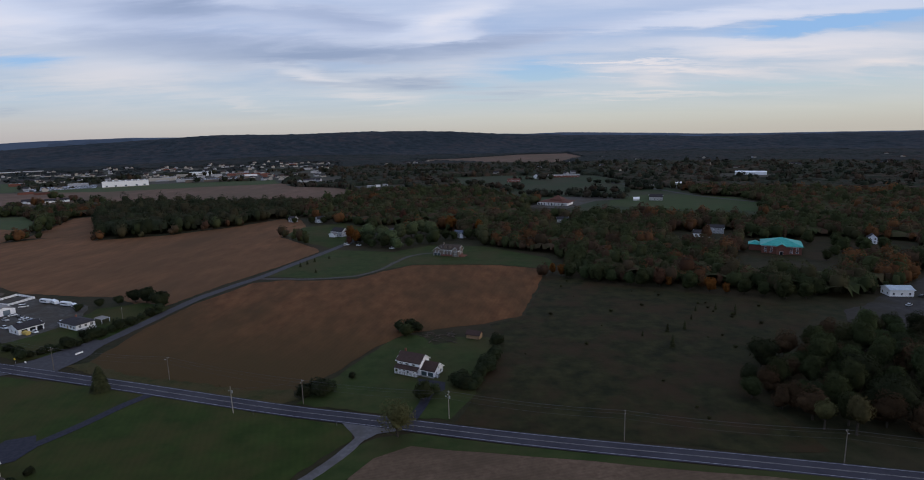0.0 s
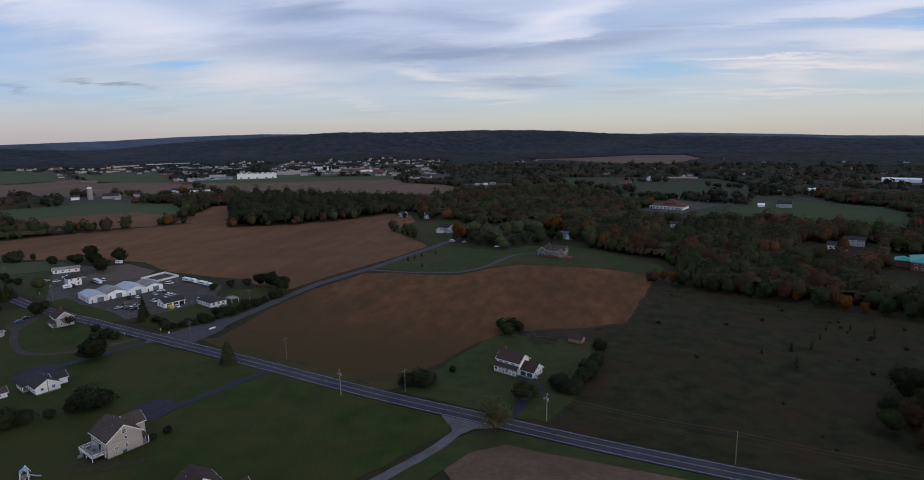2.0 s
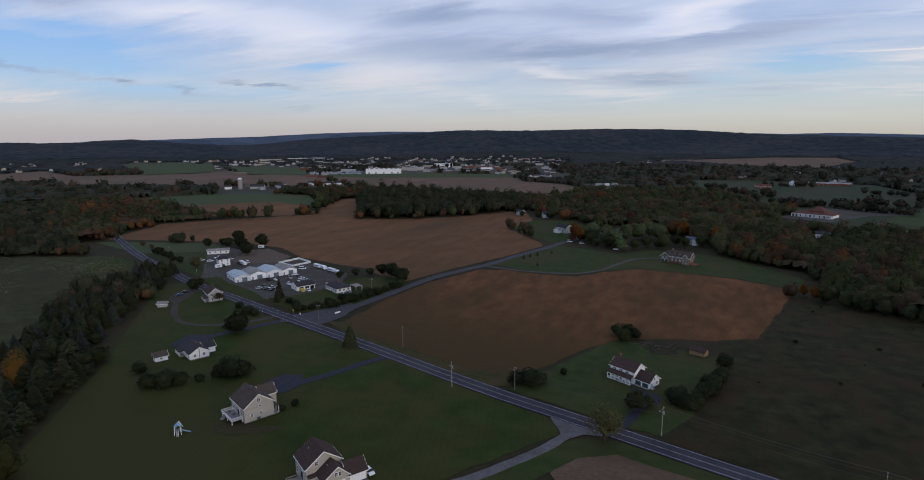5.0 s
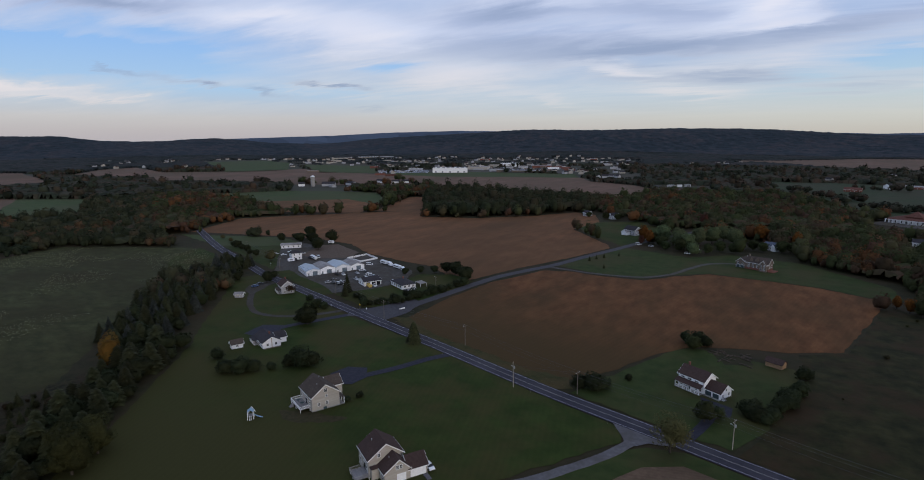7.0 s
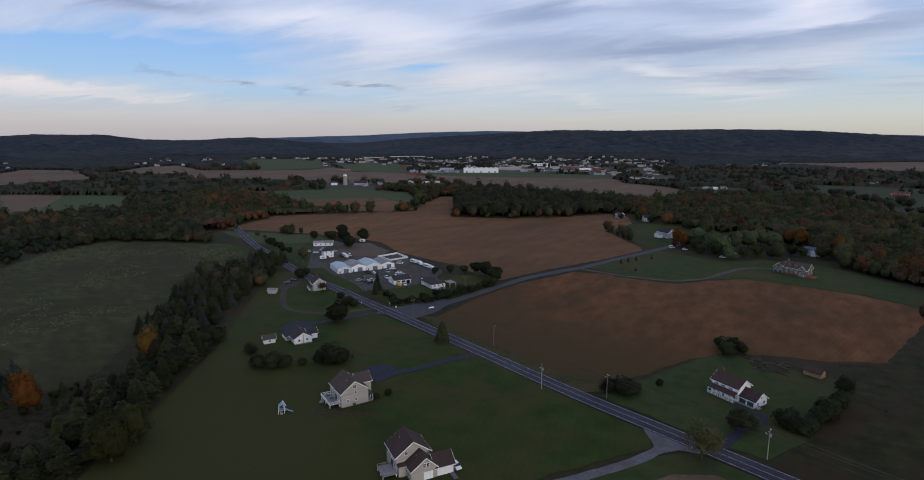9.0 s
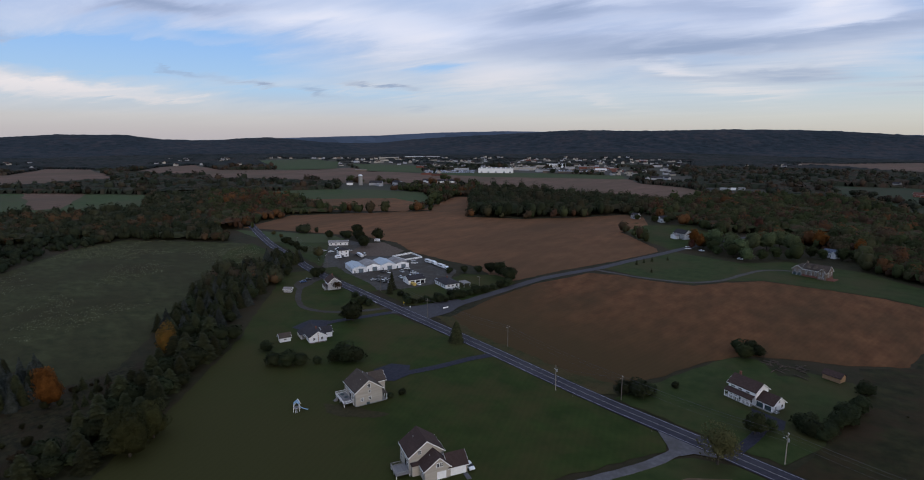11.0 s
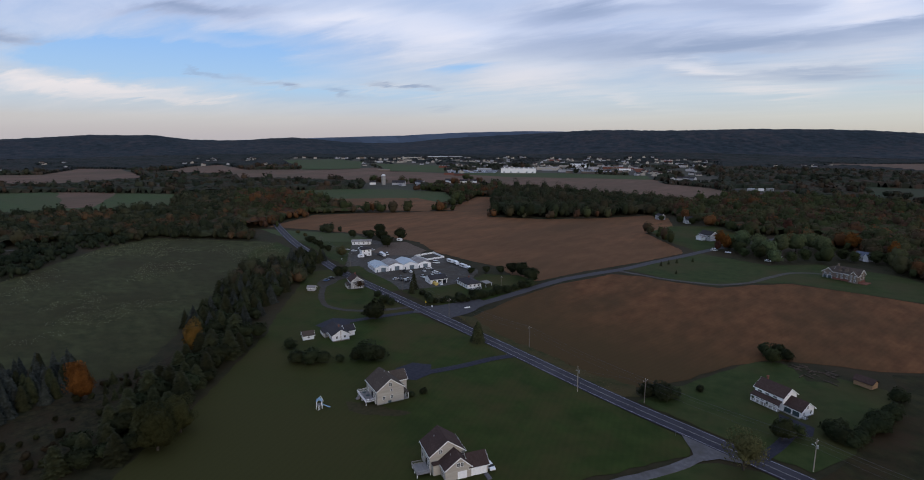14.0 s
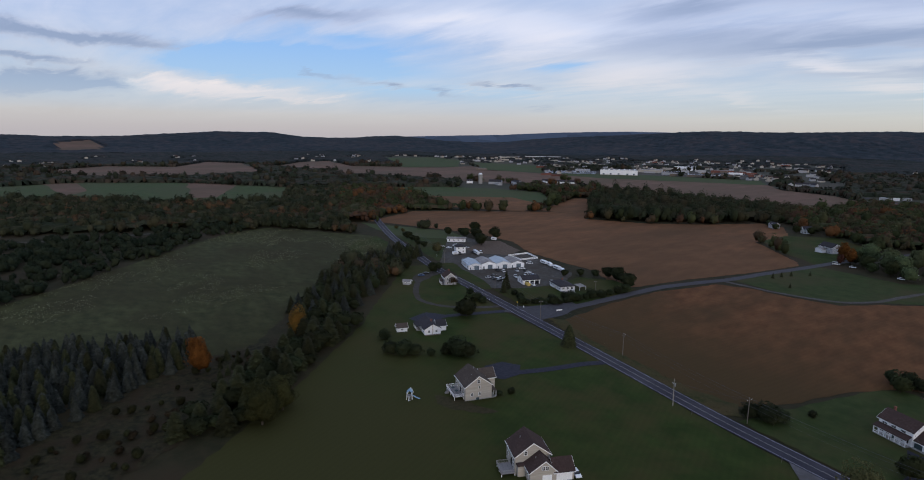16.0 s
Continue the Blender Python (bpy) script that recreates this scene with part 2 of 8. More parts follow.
    if island or each or hue:
        v = nt.nodes.new("ShaderNodeHueSaturation")
        nt.links.new(col, v.inputs["Color"])
        if island:
            rnd = nt.nodes.new("ShaderNodeNewGeometry").outputs["Random Per Island"]
            nt.links.new(spread(rnd, 0, 1, 1 - island, 1 + island), v.inputs["Value"])
        col = v.outputs[0]
        if each or hue:
            w = nt.nodes.new("ShaderNodeHueSaturation")
            nt.links.new(col, w.inputs["Color"])
            rnd = nt.nodes.new("ShaderNodeObjectInfo").outputs["Random"]
            nt.links.new(spread(rnd, 0, 1, 1 - each, 1 + each), w.inputs["Value"])
            if hue:
                nt.links.new(spread(rnd, 0, 1, 0.5 - hue, 0.5 + hue), w.inputs["Hue"])
            col = w.outputs[0]
    nt.links.new(col, bsdf.inputs["Base Color"])
    if leaf:
        thin_leaf(nt, bsdf, col)
    if bump:
        b = nt.nodes.new("ShaderNodeBump")
        b.inputs["Strength"].default_value = bump
        b.inputs["Distance"].default_value = 0.3
        nt.links.new(grain, b.inputs["Height"])
        nt.links.new(b.outputs[0], bsdf.inputs["Normal"])
    return m


def glass_dark(name):
    m = bpy.data.materials.new(name)
    m.use_nodes = True
    b = m.node_tree.nodes["Principled BSDF"]
    b.inputs["Base Color"].default_value = (0.012, 0.014, 0.018, 1)
    b.inputs["Roughness"].default_value = 0.12
    return m


M = {}
# open land
M["scrub"] = surface("scrub_ground", (0.015, 0.017, 0.008), (0.031, 0.028, 0.014), 0.14, 9, big=(0.034, 0.025, 0.014), big_scale=0.022, world_space=True, bump=0.8)
M["crop"] = surface("ripe_crop", (0.080, 0.034, 0.014), (0.138, 0.060, 0.025), 0.13, 10, big=(0.055, 0.031, 0.013), big_scale=0.026, world_space=True, bump=0.8, stretch=(1, 0.42, 1), turn=20, rows=(2.4, 14, 0.03), big_edge=(0.40, 0.72), grade=(-140, 218.6, -0.302, -0.953, -120, -25, (0.054, 0.033, 0.013)))
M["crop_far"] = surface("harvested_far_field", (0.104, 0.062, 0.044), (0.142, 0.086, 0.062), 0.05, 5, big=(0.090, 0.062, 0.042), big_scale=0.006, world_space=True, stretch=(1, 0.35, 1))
M["crop_pale"] = surface("stubble", (0.107, 0.050, 0.024), (0.166, 0.079, 0.038), 0.10, 10, big=(0.084, 0.045, 0.022), big_scale=0.012, world_space=True, stretch=(1, 0.35, 1), turn=-30, rows=(3.0, 60, 0.03), big_edge=(0.40, 0.66))
M["bare"] = surface("bare_stubble", (0.090, 0.058, 0.039), (0.136, 0.091, 0.063), 0.5, 9, big=(0.078, 0.053, 0.035), big_scale=0.04, world_space=True, bump=0.5, rows=(1.4, 75, 0.04))
M["lawn"] = surface("mown_lawn", (0.018, 0.029, 0.006), (0.028, 0.042, 0.009), 0.10, 10, big=(0.042, 0.037, 0.012), big_scale=0.03, world_space=True, bump=0.3, big_edge=(0.42, 0.64), grade=(-140, 218.6, -0.302, -0.953, 45, 125, (0.036, 0.035, 0.011)), rows=(2.2, -16, 0.03))
M["lawn_dry"] = surface("worn_lawn", (0.021, 0.033, 0.009), (0.034, 0.046, 0.014), 0.14, 9, big=(0.045, 0.040, 0.016), big_scale=0.03, world_space=True, bump=0.3, big_edge=(0.44, 0.68))
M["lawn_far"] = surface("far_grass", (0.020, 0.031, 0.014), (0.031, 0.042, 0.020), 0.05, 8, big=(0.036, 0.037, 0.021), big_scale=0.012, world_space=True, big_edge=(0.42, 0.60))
M["meadow"] = surface("tussock_meadow", (0.024, 0.027, 0.010), (0.052, 0.053, 0.021), 0.16, 10, big=(0.028, 0.025, 0.010), big_scale=0.014, world_space=True, bump=0.9, stretch=(0.6, 1, 1), turn=35, big_edge=(0.42, 0.62))
M["tuft"] = surface("pale_seed_heads", (0.11, 0.11, 0.066), (0.19, 0.185, 0.115), 2.0, island=0.35)
M["verge"] = surface("rough_verge", (0.026, 0.030, 0.010), (0.050, 0.044, 0.017), 0.3, 9, big=(0.056, 0.042, 0.018), big_scale=0.06, world_space=True, bump=0.5, big_edge=(0.42, 0.62))
M["green_crop"] = surface("winter_green_crop", (0.036, 0.055, 0.020), (0.049, 0.068, 0.026), 0.08, 6, big=(0.050, 0.057, 0.026), big_scale=0.01, world_space=True)
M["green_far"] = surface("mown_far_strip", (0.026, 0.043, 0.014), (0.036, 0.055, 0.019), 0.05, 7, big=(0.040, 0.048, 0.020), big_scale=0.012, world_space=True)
M["brush"] = surface("brushy_field", (0.011, 0.012, 0.005), (0.030, 0.028, 0.011), 0.12, 10, big=(0.031, 0.020, 0.010), big_scale=0.035, world_space=True, bump=1.0, big_edge=(0.46, 0.62))
M["gravel"] = surface("gravel_yard", (0.048, 0.045, 0.043), (0.092, 0.086, 0.082), 0.4, 8, big=(0.054, 0.045, 0.036), big_scale=0.06, world_space=True, bump=0.2)
M["worn_gravel"] = surface("worn_gravel_drive", (0.040, 0.036, 0.034), (0.066, 0.060, 0.056), 0.5, 7, big=(0.046, 0.038, 0.028), big_scale=0.08, world_space=True, bump=0.2)
M["scrub_patch"] = surface("rough_scrub_ground", (0.010, 0.010, 0.005), (0.036, 0.031, 0.015), 0.38, 10, big=(0.028, 0.020, 0.011), big_scale=0.09, world_space=True, bump=1.0, big_edge=(0.46, 0.60))
M["farm_drive"] = surface("pale_gravel_drive", (0.056, 0.051, 0.050), (0.088, 0.080, 0.078), 0.5, 7, big=(0.058, 0.050, 0.042), big_scale=0.08, world_space=True, bump=0.2)
M["lot"] = surface("worn_tarmac_lot", (0.034, 0.031, 0.032), (0.056, 0.051, 0.050), 0.25, 7, big=(0.032, 0.028, 0.020), big_scale=0.035, world_space=True, bump=0.2)
M["dirt_dim"] = surface("trodden_soil", (0.030, 0.027, 0.013), (0.046, 0.037, 0.019), 0.6, 8, world_space=True, bump=0.3)
M["dirt"] = surface("dirt_yard", (0.080, 0.058, 0.045), (0.115, 0.086, 0.068), 0.5, 6, world_space=True, bump=0.3)
M["asphalt"] = surface("road_asphalt", (0.026, 0.025, 0.034), (0.040, 0.038, 0.050), 0.5, 8, rough=0.8, big=(0.046, 0.044, 0.056), big_scale=0.05, world_space=True)
M["side_asphalt"] = surface("worn_side_road", (0.046, 0.045, 0.052), (0.069, 0.066, 0.075), 0.5, 6, rough=0.85, big=(0.057, 0.053, 0.057), big_scale=0.05, world_space=True)
M["blacktop"] = surface("fresh_blacktop", (0.018, 0.018, 0.028), (0.030, 0.030, 0.042), 0.9, 5, rough=0.7, world_space=True)
M["drive"] = surface("concrete_lane", (0.085, 0.081, 0.088), (0.125, 0.12, 0.128), 0.7, 6, big=(0.08, 0.074, 0.074), big_scale=0.1, world_space=True)
M["line"] = surface("white_road_paint", (0.24, 0.235, 0.27), (0.40, 0.385, 0.43), 0.8, 6, world_space=True)
M["line_pale"] = surface("faded_road_paint", (0.18, 0.165, 0.16), (0.30, 0.275, 0.27), 0.8, 6, world_space=True)

# foliage
M["leaf_green"] = surface("green_leaves", (0.033, 0.042, 0.018), (0.056, 0.067, 0.028), 0.35, 2, island=0.1, each=0.25, hue=0.02, leaf=True)
M["leaf_light"] = surface("light_leaves", (0.072, 0.090, 0.044), (0.113, 0.131, 0.064), 0.35, 2, island=0.1, each=0.25, hue=0.03, leaf=True)
M["leaf_olive"] = surface("olive_leaves", (0.069, 0.064, 0.028), (0.108, 0.097, 0.044), 0.35, 2, island=0.1, each=0.15, hue=0.015, leaf=True)
M["leaf_orange"] = surface("orange_leaves", (0.110, 0.045, 0.012), (0.192, 0.077, 0.019), 0.35, 2, island=0.1, each=0.15, leaf=True)
M["leaf_gold"] = surface("golden_olive_leaves", (0.113, 0.072, 0.018), (0.192, 0.102, 0.024), 0.3, 3, island=0.1, leaf=True)
M["leaf_rust"] = surface("rust_leaves", (0.072, 0.036, 0.023), (0.115, 0.056, 0.033), 0.35, 2, island=0.1, each=0.22, hue=0.02, leaf=True)
M["leaf_copse"] = surface("brown_thin_leaves", (0.054, 0.035, 0.020), (0.082, 0.051, 0.028), 0.35, 2, island=0.1, each=0.25, leaf=True)
M["leaf_dark"] = surface("dark_leaves", (0.024, 0.031, 0.015), (0.042, 0.049, 0.024), 0.35, 2, island=0.1, each=0.3, hue=0.02, leaf=True)
M["needle_blue"] = surface("blue_spruce_needles", (0.017, 0.019, 0.015), (0.037, 0.041, 0.034), 0.8, 3, island=0.25, each=0.35)
M["needle_green"] = surface("dark_spruce_needles", (0.017, 0.019, 0.008), (0.032, 0.033, 0.014), 0.8, 3, island=0.25, each=0.35, hue=0.015)
M["needle_pine"] = surface("olive_pine_needles", (0.034, 0.036, 0.013), (0.058, 0.058, 0.022), 0.8, 3, island=0.1, each=0.2, leaf=True)
M["bark"] = surface("grey_bark", (0.03, 0.026, 0.021), (0.06, 0.051, 0.042), 3.0, 4)


def woods_material(name, stops, cell, island=0.09, by_tree=True, contrast=0.22):
    """Leaf clumps whose colour turns from crown to crown: stops of (share, colour)."""
    m = bpy.data.materials.new(name)
    m.use_nodes = True
    nt = m.node_tree
    bsdf = nt.nodes["Principled BSDF"]
    bsdf.inputs["Roughness"].default_value = 0.95
    bsdf.inputs["Specular IOR Level"].default_value = 0.05
    geo = nt.nodes.new("ShaderNodeNewGeometry")
    flat_map = nt.nodes.new("ShaderNodeMapping")
    flat_map.inputs["Scale"].default_value = (1 / cell, 1 / cell, 0.02 / cell)
    nt.links.new(geo.outputs["Position"], flat_map.inputs["Vector"])
    if by_tree:
        own = nt.nodes.new("ShaderNodeAttribute")
        own.attribute_name = "tint"
        pick = own.outputs["Fac"]
    else:
        cells = nt.nodes.new("ShaderNodeTexVoronoi")
        cells.inputs["Scale"].default_value = 1.0
        nt.links.new(flat_map.outputs[0], cells.inputs["Vector"])
        sep = nt.nodes.new("ShaderNodeSeparateColor")
        nt.links.new(cells.outputs["Color"], sep.inputs[0])
        pick = sep.outputs[0]
    stand = nt.nodes.new("ShaderNodeTexNoise")      # stands of one kind of tree
    stand.inputs["Scale"].default_value, stand.inputs["Detail"].default_value = 0.11, 2
    nt.links.new(flat_map.outputs[0], stand.inputs["Vector"])
    pull = nt.nodes.new("ShaderNodeMath")
    pull.operation = "MULTIPLY_ADD"
    pull.inputs[1].default_value, pull.inputs[2].default_value = 1.6, -0.8
    nt.links.new(stand.outputs["Fac"], pull.inputs[0])
    total = nt.nodes.new("ShaderNodeMath")
    total.use_clamp = True
    nt.links.new(pick, total.inputs[0])
    nt.links.new(pull.outputs[0], total.inputs[1])
    ramp = nt.nodes.new("ShaderNodeValToRGB")
    while len(ramp.color_ramp.elements) < len(stops):
        ramp.color_ramp.elements.new(0.5)
    for e, (p, c) in zip(ramp.color_ramp.elements, stops):
        e.position, e.color = p, (*c, 1.0)
    nt.links.new(total.outputs[0], ramp.inputs[0])
    wave = nt.nodes.new("ShaderNodeMath")       # light and dark trees, whatever their hue
    wave.operation = "PINGPONG"
    wave.inputs[1].default_value = 0.13
    nt.links.new(pick, wave.inputs[0])
    tone = nt.nodes.new("ShaderNodeMapRange")
    tone.inputs["From Max"].default_value = 0.13
    tone.inputs["To Min"].default_value, tone.inputs["To Max"].default_value = 1 - contrast, 1 + contrast
    nt.links.new(wave.outputs[0], tone.inputs["Value"])
    leaf = nt.nodes.new("ShaderNodeMapRange")
    leaf.inputs["To Min"].default_value, leaf.inputs["To Max"].default_value = 1 - island, 1 + island
    nt.links.new(geo.outputs["Random Per Island"], leaf.inputs["Value"])
    both = nt.nodes.new("ShaderNodeMath")
    both.operation = "MULTIPLY"
    nt.links.new(tone.outputs["Result"], both.inputs[0])
    nt.links.new(leaf.outputs["Result"], both.inputs[1])
    hsv = nt.nodes.new("ShaderNodeHueSaturation")
    nt.links.new(both.outputs[0], hsv.inputs["Value"])
    nt.links.new(ramp.outputs[0], hsv.inputs["Color"])
    nt.links.new(hsv.outputs[0], bsdf.inputs["Base Color"])
    if island:
        thin_leaf(nt, bsdf, hsv.outputs[0])
    return m


M["woods"] = woods_material("autumn_woods", [(0.0, (0.039, 0.049, 0.022)), (0.3, (0.056, 0.066, 0.029)), (0.55, (0.070, 0.066, 0.035)), (0.75, (0.077, 0.055, 0.035)), (0.9, (0.087, 0.049, 0.033)), (1.0, (0.127, 0.062, 0.028))], 9.5)
M["woods_green"] = woods_material("dark_green_woods", [(0.0, (0.033, 0.041, 0.022)), (0.5, (0.045, 0.050, 0.028)), (0.9, (0.056, 0.049, 0.029))], 9.0)
# the next four: distance haze put into the leaf colours, bluer farther off
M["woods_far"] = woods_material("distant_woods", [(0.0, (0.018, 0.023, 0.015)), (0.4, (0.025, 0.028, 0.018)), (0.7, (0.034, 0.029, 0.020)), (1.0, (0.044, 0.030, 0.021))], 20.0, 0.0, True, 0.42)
M["ridge"] = woods_material("ridge_forest_hazed", [(0.0, (0.017, 0.024, 0.034)), (0.35, (0.022, 0.029, 0.040)), (0.7, (0.028, 0.034, 0.042)), (1.0, (0.036, 0.037, 0.044))], 34.0, 0.05, False)
M["ridge_trees_hazed"] = woods_material("ridge_trees_hazed", [(0.0, (0.016, 0.023, 0.029)), (0.4, (0.022, 0.029, 0.036)), (0.7, (0.029, 0.032, 0.038)), (1.0, (0.039, 0.037, 0.041))], 46.0, 0.0, True, 0.26)
M["ridge_haze_blue"] = woods_material("farthest_ridge_hazed", [(0.0, (0.058, 0.080, 0.124)), (1.0, (0.066, 0.090, 0.136))], 160.0, 0.03, False)
M["leaf_brush"] = surface("dull_brush_leaves", (0.033, 0.033, 0.015), (0.051, 0.047, 0.022), 0.35, 2, island=0.1, each=0.3, hue=0.02, leaf=True)
M["leaf_scrub"] = surface("dim_scrub_leaves", (0.024, 0.026, 0.012), (0.041, 0.041, 0.018), 0.35, 2, island=0.1, each=0.35, hue=0.02, leaf=True)
M["leaf_scrub_brown"] = surface("brown_scrub_leaves", (0.038, 0.029, 0.018), (0.059, 0.044, 0.026), 0.35, 2, island=0.1, each=0.3, leaf=True)
# haze blue mixed into the leaf colour here as well
M["woods_hazed"] = woods_material("hazy_far_woods", [(0.0, (0.016, 0.020, 0.020)), (0.5, (0.021, 0.025, 0.024)), (0.8, (0.027, 0.026, 0.025)), (1.0, (0.033, 0.028, 0.026))], 34.0, 0.0, True, 0.38)
M["woods_conifer"] = woods_material("young_conifers", [(0.0, (0.022, 0.032, 0.020)), (0.6, (0.032, 0.041, 0.024)), (1.0, (0.041, 0.048, 0.027))], 6.0)
M["woods_left"] = woods_material("dark_mixed_woods", [(0.0, (0.029, 0.037, 0.021)), (0.45, (0.045, 0.050, 0.028)), (0.75, (0.063, 0.062, 0.035)), (0.9, (0.074, 0.056, 0.037)), (1.0, (0.104, 0.063, 0.034))], 8.0)
M["far_floor"] = surface("far_valley_floor", (0.034, 0.038, 0.028), (0.048, 0.048, 0.036), 0.02, 6, big=(0.056, 0.048, 0.036), big_scale=0.004, world_space=True)

# building
M["siding_white"] = surface("white_siding", (0.74, 0.74, 0.76), (0.84, 0.84, 0.86), 0.7, 4, rough=0.6, big=(0.70, 0.70, 0.71), big_scale=0.3, stretch=(0.3, 0.3, 6))
M["siding_beige"] = surface("beige_siding", (0.36, 0.33, 0.285), (0.44, 0.40, 0.35), 0.7, 4, rough=0.65, big=(0.34, 0.31, 0.27), big_scale=0.3, stretch=(0.3, 0.3, 6))
M["siding_grey"] = surface("grey_siding", (0.30, 0.30, 0.31), (0.38, 0.38, 0.40), 0.7, 4, rough=0.65)
M["trim"] = surface("white_trim", (0.72, 0.72, 0.73), (0.82, 0.82, 0.82), 2.0, 3, rough=0.5)
M["brick"] = surface("red_brick", (0.13, 0.055, 0.042), (0.20, 0.085, 0.065), 2.0, 5)
M["stone"] = surface("tan_fieldstone", (0.105, 0.083, 0.068), (0.20, 0.16, 0.13), 1.4, 6)
M["block"] = surface("grey_foundation_block", (0.22, 0.21, 0.2), (0.3, 0.29, 0.28), 1.5, 4)
M["shingle"] = surface("brown_shingle", (0.041, 0.026, 0.023), (0.068, 0.045, 0.040), 1.6, 6, big=(0.046, 0.031, 0.028), big_scale=0.25, each=0.1)
M["shingle_dark"] = surface("dark_shingle", (0.030, 0.028, 0.033), (0.052, 0.049, 0.055), 1.6, 6, big=(0.036, 0.033, 0.036), big_scale=0.25, each=0.1)
M["shingle_tan"] = surface("grey_brown_shingle", (0.054, 0.043, 0.037), (0.088, 0.071, 0.061), 1.6, 6, big=(0.062, 0.048, 0.041), big_scale=0.25)
M["metal_blue"] = surface("pale_blue_metal_roof", (0.30, 0.36, 0.42), (0.40, 0.46, 0.53), 0.5, 4, rough=0.45, metal=0.2, big=(0.34, 0.38, 0.42), big_scale=0.15)
M["slate_blue"] = surface("blue_grey_shingle", (0.060, 0.072, 0.10), (0.10, 0.115, 0.15), 1.2, 5)
M["metal_tan"] = surface("weathered_metal_roof", (0.20, 0.19, 0.19), (0.28, 0.265, 0.26), 0.5, 4, rough=0.5, metal=0.2, big=(0.17, 0.15, 0.145), big_scale=0.15)
M["metal_white"] = surface("white_painted_metal", (0.66, 0.67, 0.70), (0.78, 0.79, 0.82), 0.6, 4, rough=0.45, each=0.12)
M["teal"] = surface("teal_metal_roof", (0.030, 0.24, 0.22), (0.045, 0.31, 0.28), 0.4, 4, rough=0.45)
M["red_roof"] = surface("red_brown_roof", (0.085, 0.040, 0.032), (0.12, 0.056, 0.045), 0.6, 4)
M["glass"] = glass_dark("window_glass")
M["door_dark"] = surface("dark_teal_garage_door", (0.035, 0.055, 0.062), (0.05, 0.075, 0.082), 1.0, 3, rough=0.6)
M["door_grey"] = surface("grey_blue_roller_door", (0.10, 0.13, 0.16), (0.14, 0.17, 0.2), 1.0, 3, rough=0.6)
M["wood"] = surface("tan_board", (0.24, 0.15, 0.085), (0.34, 0.22, 0.13), 1.2, 5, stretch=(0.4, 0.4, 3))
M["deck"] = surface("grey_deck_board", (0.15, 0.145, 0.15), (0.23, 0.22, 0.225), 1.0, 5, stretch=(0.4, 5, 1))
M["pole_wood"] = surface("weathered_pole_wood", (0.10, 0.088, 0.075), (0.17, 0.15, 0.13), 2.0, 5, stretch=(4, 4, 0.4))
M["pole_pale"] = surface("pale_pole_wood", (0.20, 0.18, 0.15), (0.32, 0.29, 0.25), 2.0, 5, stretch=(4, 4, 0.4))
M["steel"] = surface("galvanised_steel", (0.32, 0.33, 0.35), (0.42, 0.43, 0.45), 2.0, 3, rough=0.4, metal=0.7)
M["wire"] = surface("weathered_wire", (0.05, 0.05, 0.055), (0.08, 0.08, 0.085), 2.0, 2, rough=0.6)
M["yellow"] = surface("yellow_canvas", (0.45, 0.33, 0.10), (0.58, 0.43, 0.15), 1.5, 4)
M["sign_yellow"] = surface("yellow_sign_face", (0.62, 0.42, 0.04), (0.7, 0.48, 0.06), 2.0, 2, rough=0.5)
M["tarp_blue"] = surface("blue_canvas", (0.18, 0.3, 0.42), (0.28, 0.4, 0.52), 1.5, 3)
M["rubber"] = surface("tyre_rubber", (0.012, 0.012, 0.013), (0.02, 0.02, 0.021), 3.0, 2)
M["log"] = surface("weathered_log", (0.055, 0.044, 0.036), (0.11, 0.085, 0.068), 1.5, 4, island=0.3)
for paint, c in {"white": (0.72, 0.73, 0.75), "black": (0.012, 0.012, 0.014), "silver": (0.38, 0.39, 0.41), "red": (0.24, 0.022, 0.022), "blue": (0.04, 0.08, 0.18), "green": (0.03, 0.07, 0.05)}.items():
    M["car_" + paint] = surface(paint + "_car_paint", tuple(v * 0.9 for v in c), c, 1.0, 2, rough=0.3, spec=0.5)

# ---- mesh helpers ----
def mesh_object(name, bm, material, smooth=False):
    me = bpy.data.meshes.new(name)
    bm.to_mesh(me)
    bm.free()
    me.materials.append(material)
    if smooth:
        for p in me.polygons:
            p.use_smooth = True
    return new(name, me)


def part(name, bm, material, parent, label="", smooth=False):
    ob = mesh_object(name, bm, material, smooth)
    ob.parent = parent
    return tagged(ob, label) if label else ob


def thing(name, label, category, x, y, turn=0.0, group="", z=0.0):
    ob = new(name)
    ob.empty_display_size = 0.5
    ob.matrix_basis = pose(x, y, z, 0, 0, turn)
    return tagged(ob, label, category, group)


def arrays_object(name, verts, faces, material, normals=None):
    """A mesh from numpy arrays: verts (n, 3), faces (m, 3 or 4)."""
    me = bpy.data.meshes.new(name)
    n, k = faces.shape
    me.vertices.add(len(verts))
    me.vertices.foreach_set("co", verts.astype(np.float32).ravel())
    me.loops.add(n * k)
    me.loops.foreach_set("vertex_index", faces.astype(np.int32).ravel())
    me.polygons.add(n)
    me.polygons.foreach_set("loop_start", np.arange(0, n * k, k, dtype=np.int32))
    me.update(calc_edges=True)
    if normals is not None:
        me.normals_split_custom_set_from_vertices(normals.astype(np.float32))
    me.materials.append(material)
    return new(name, me)


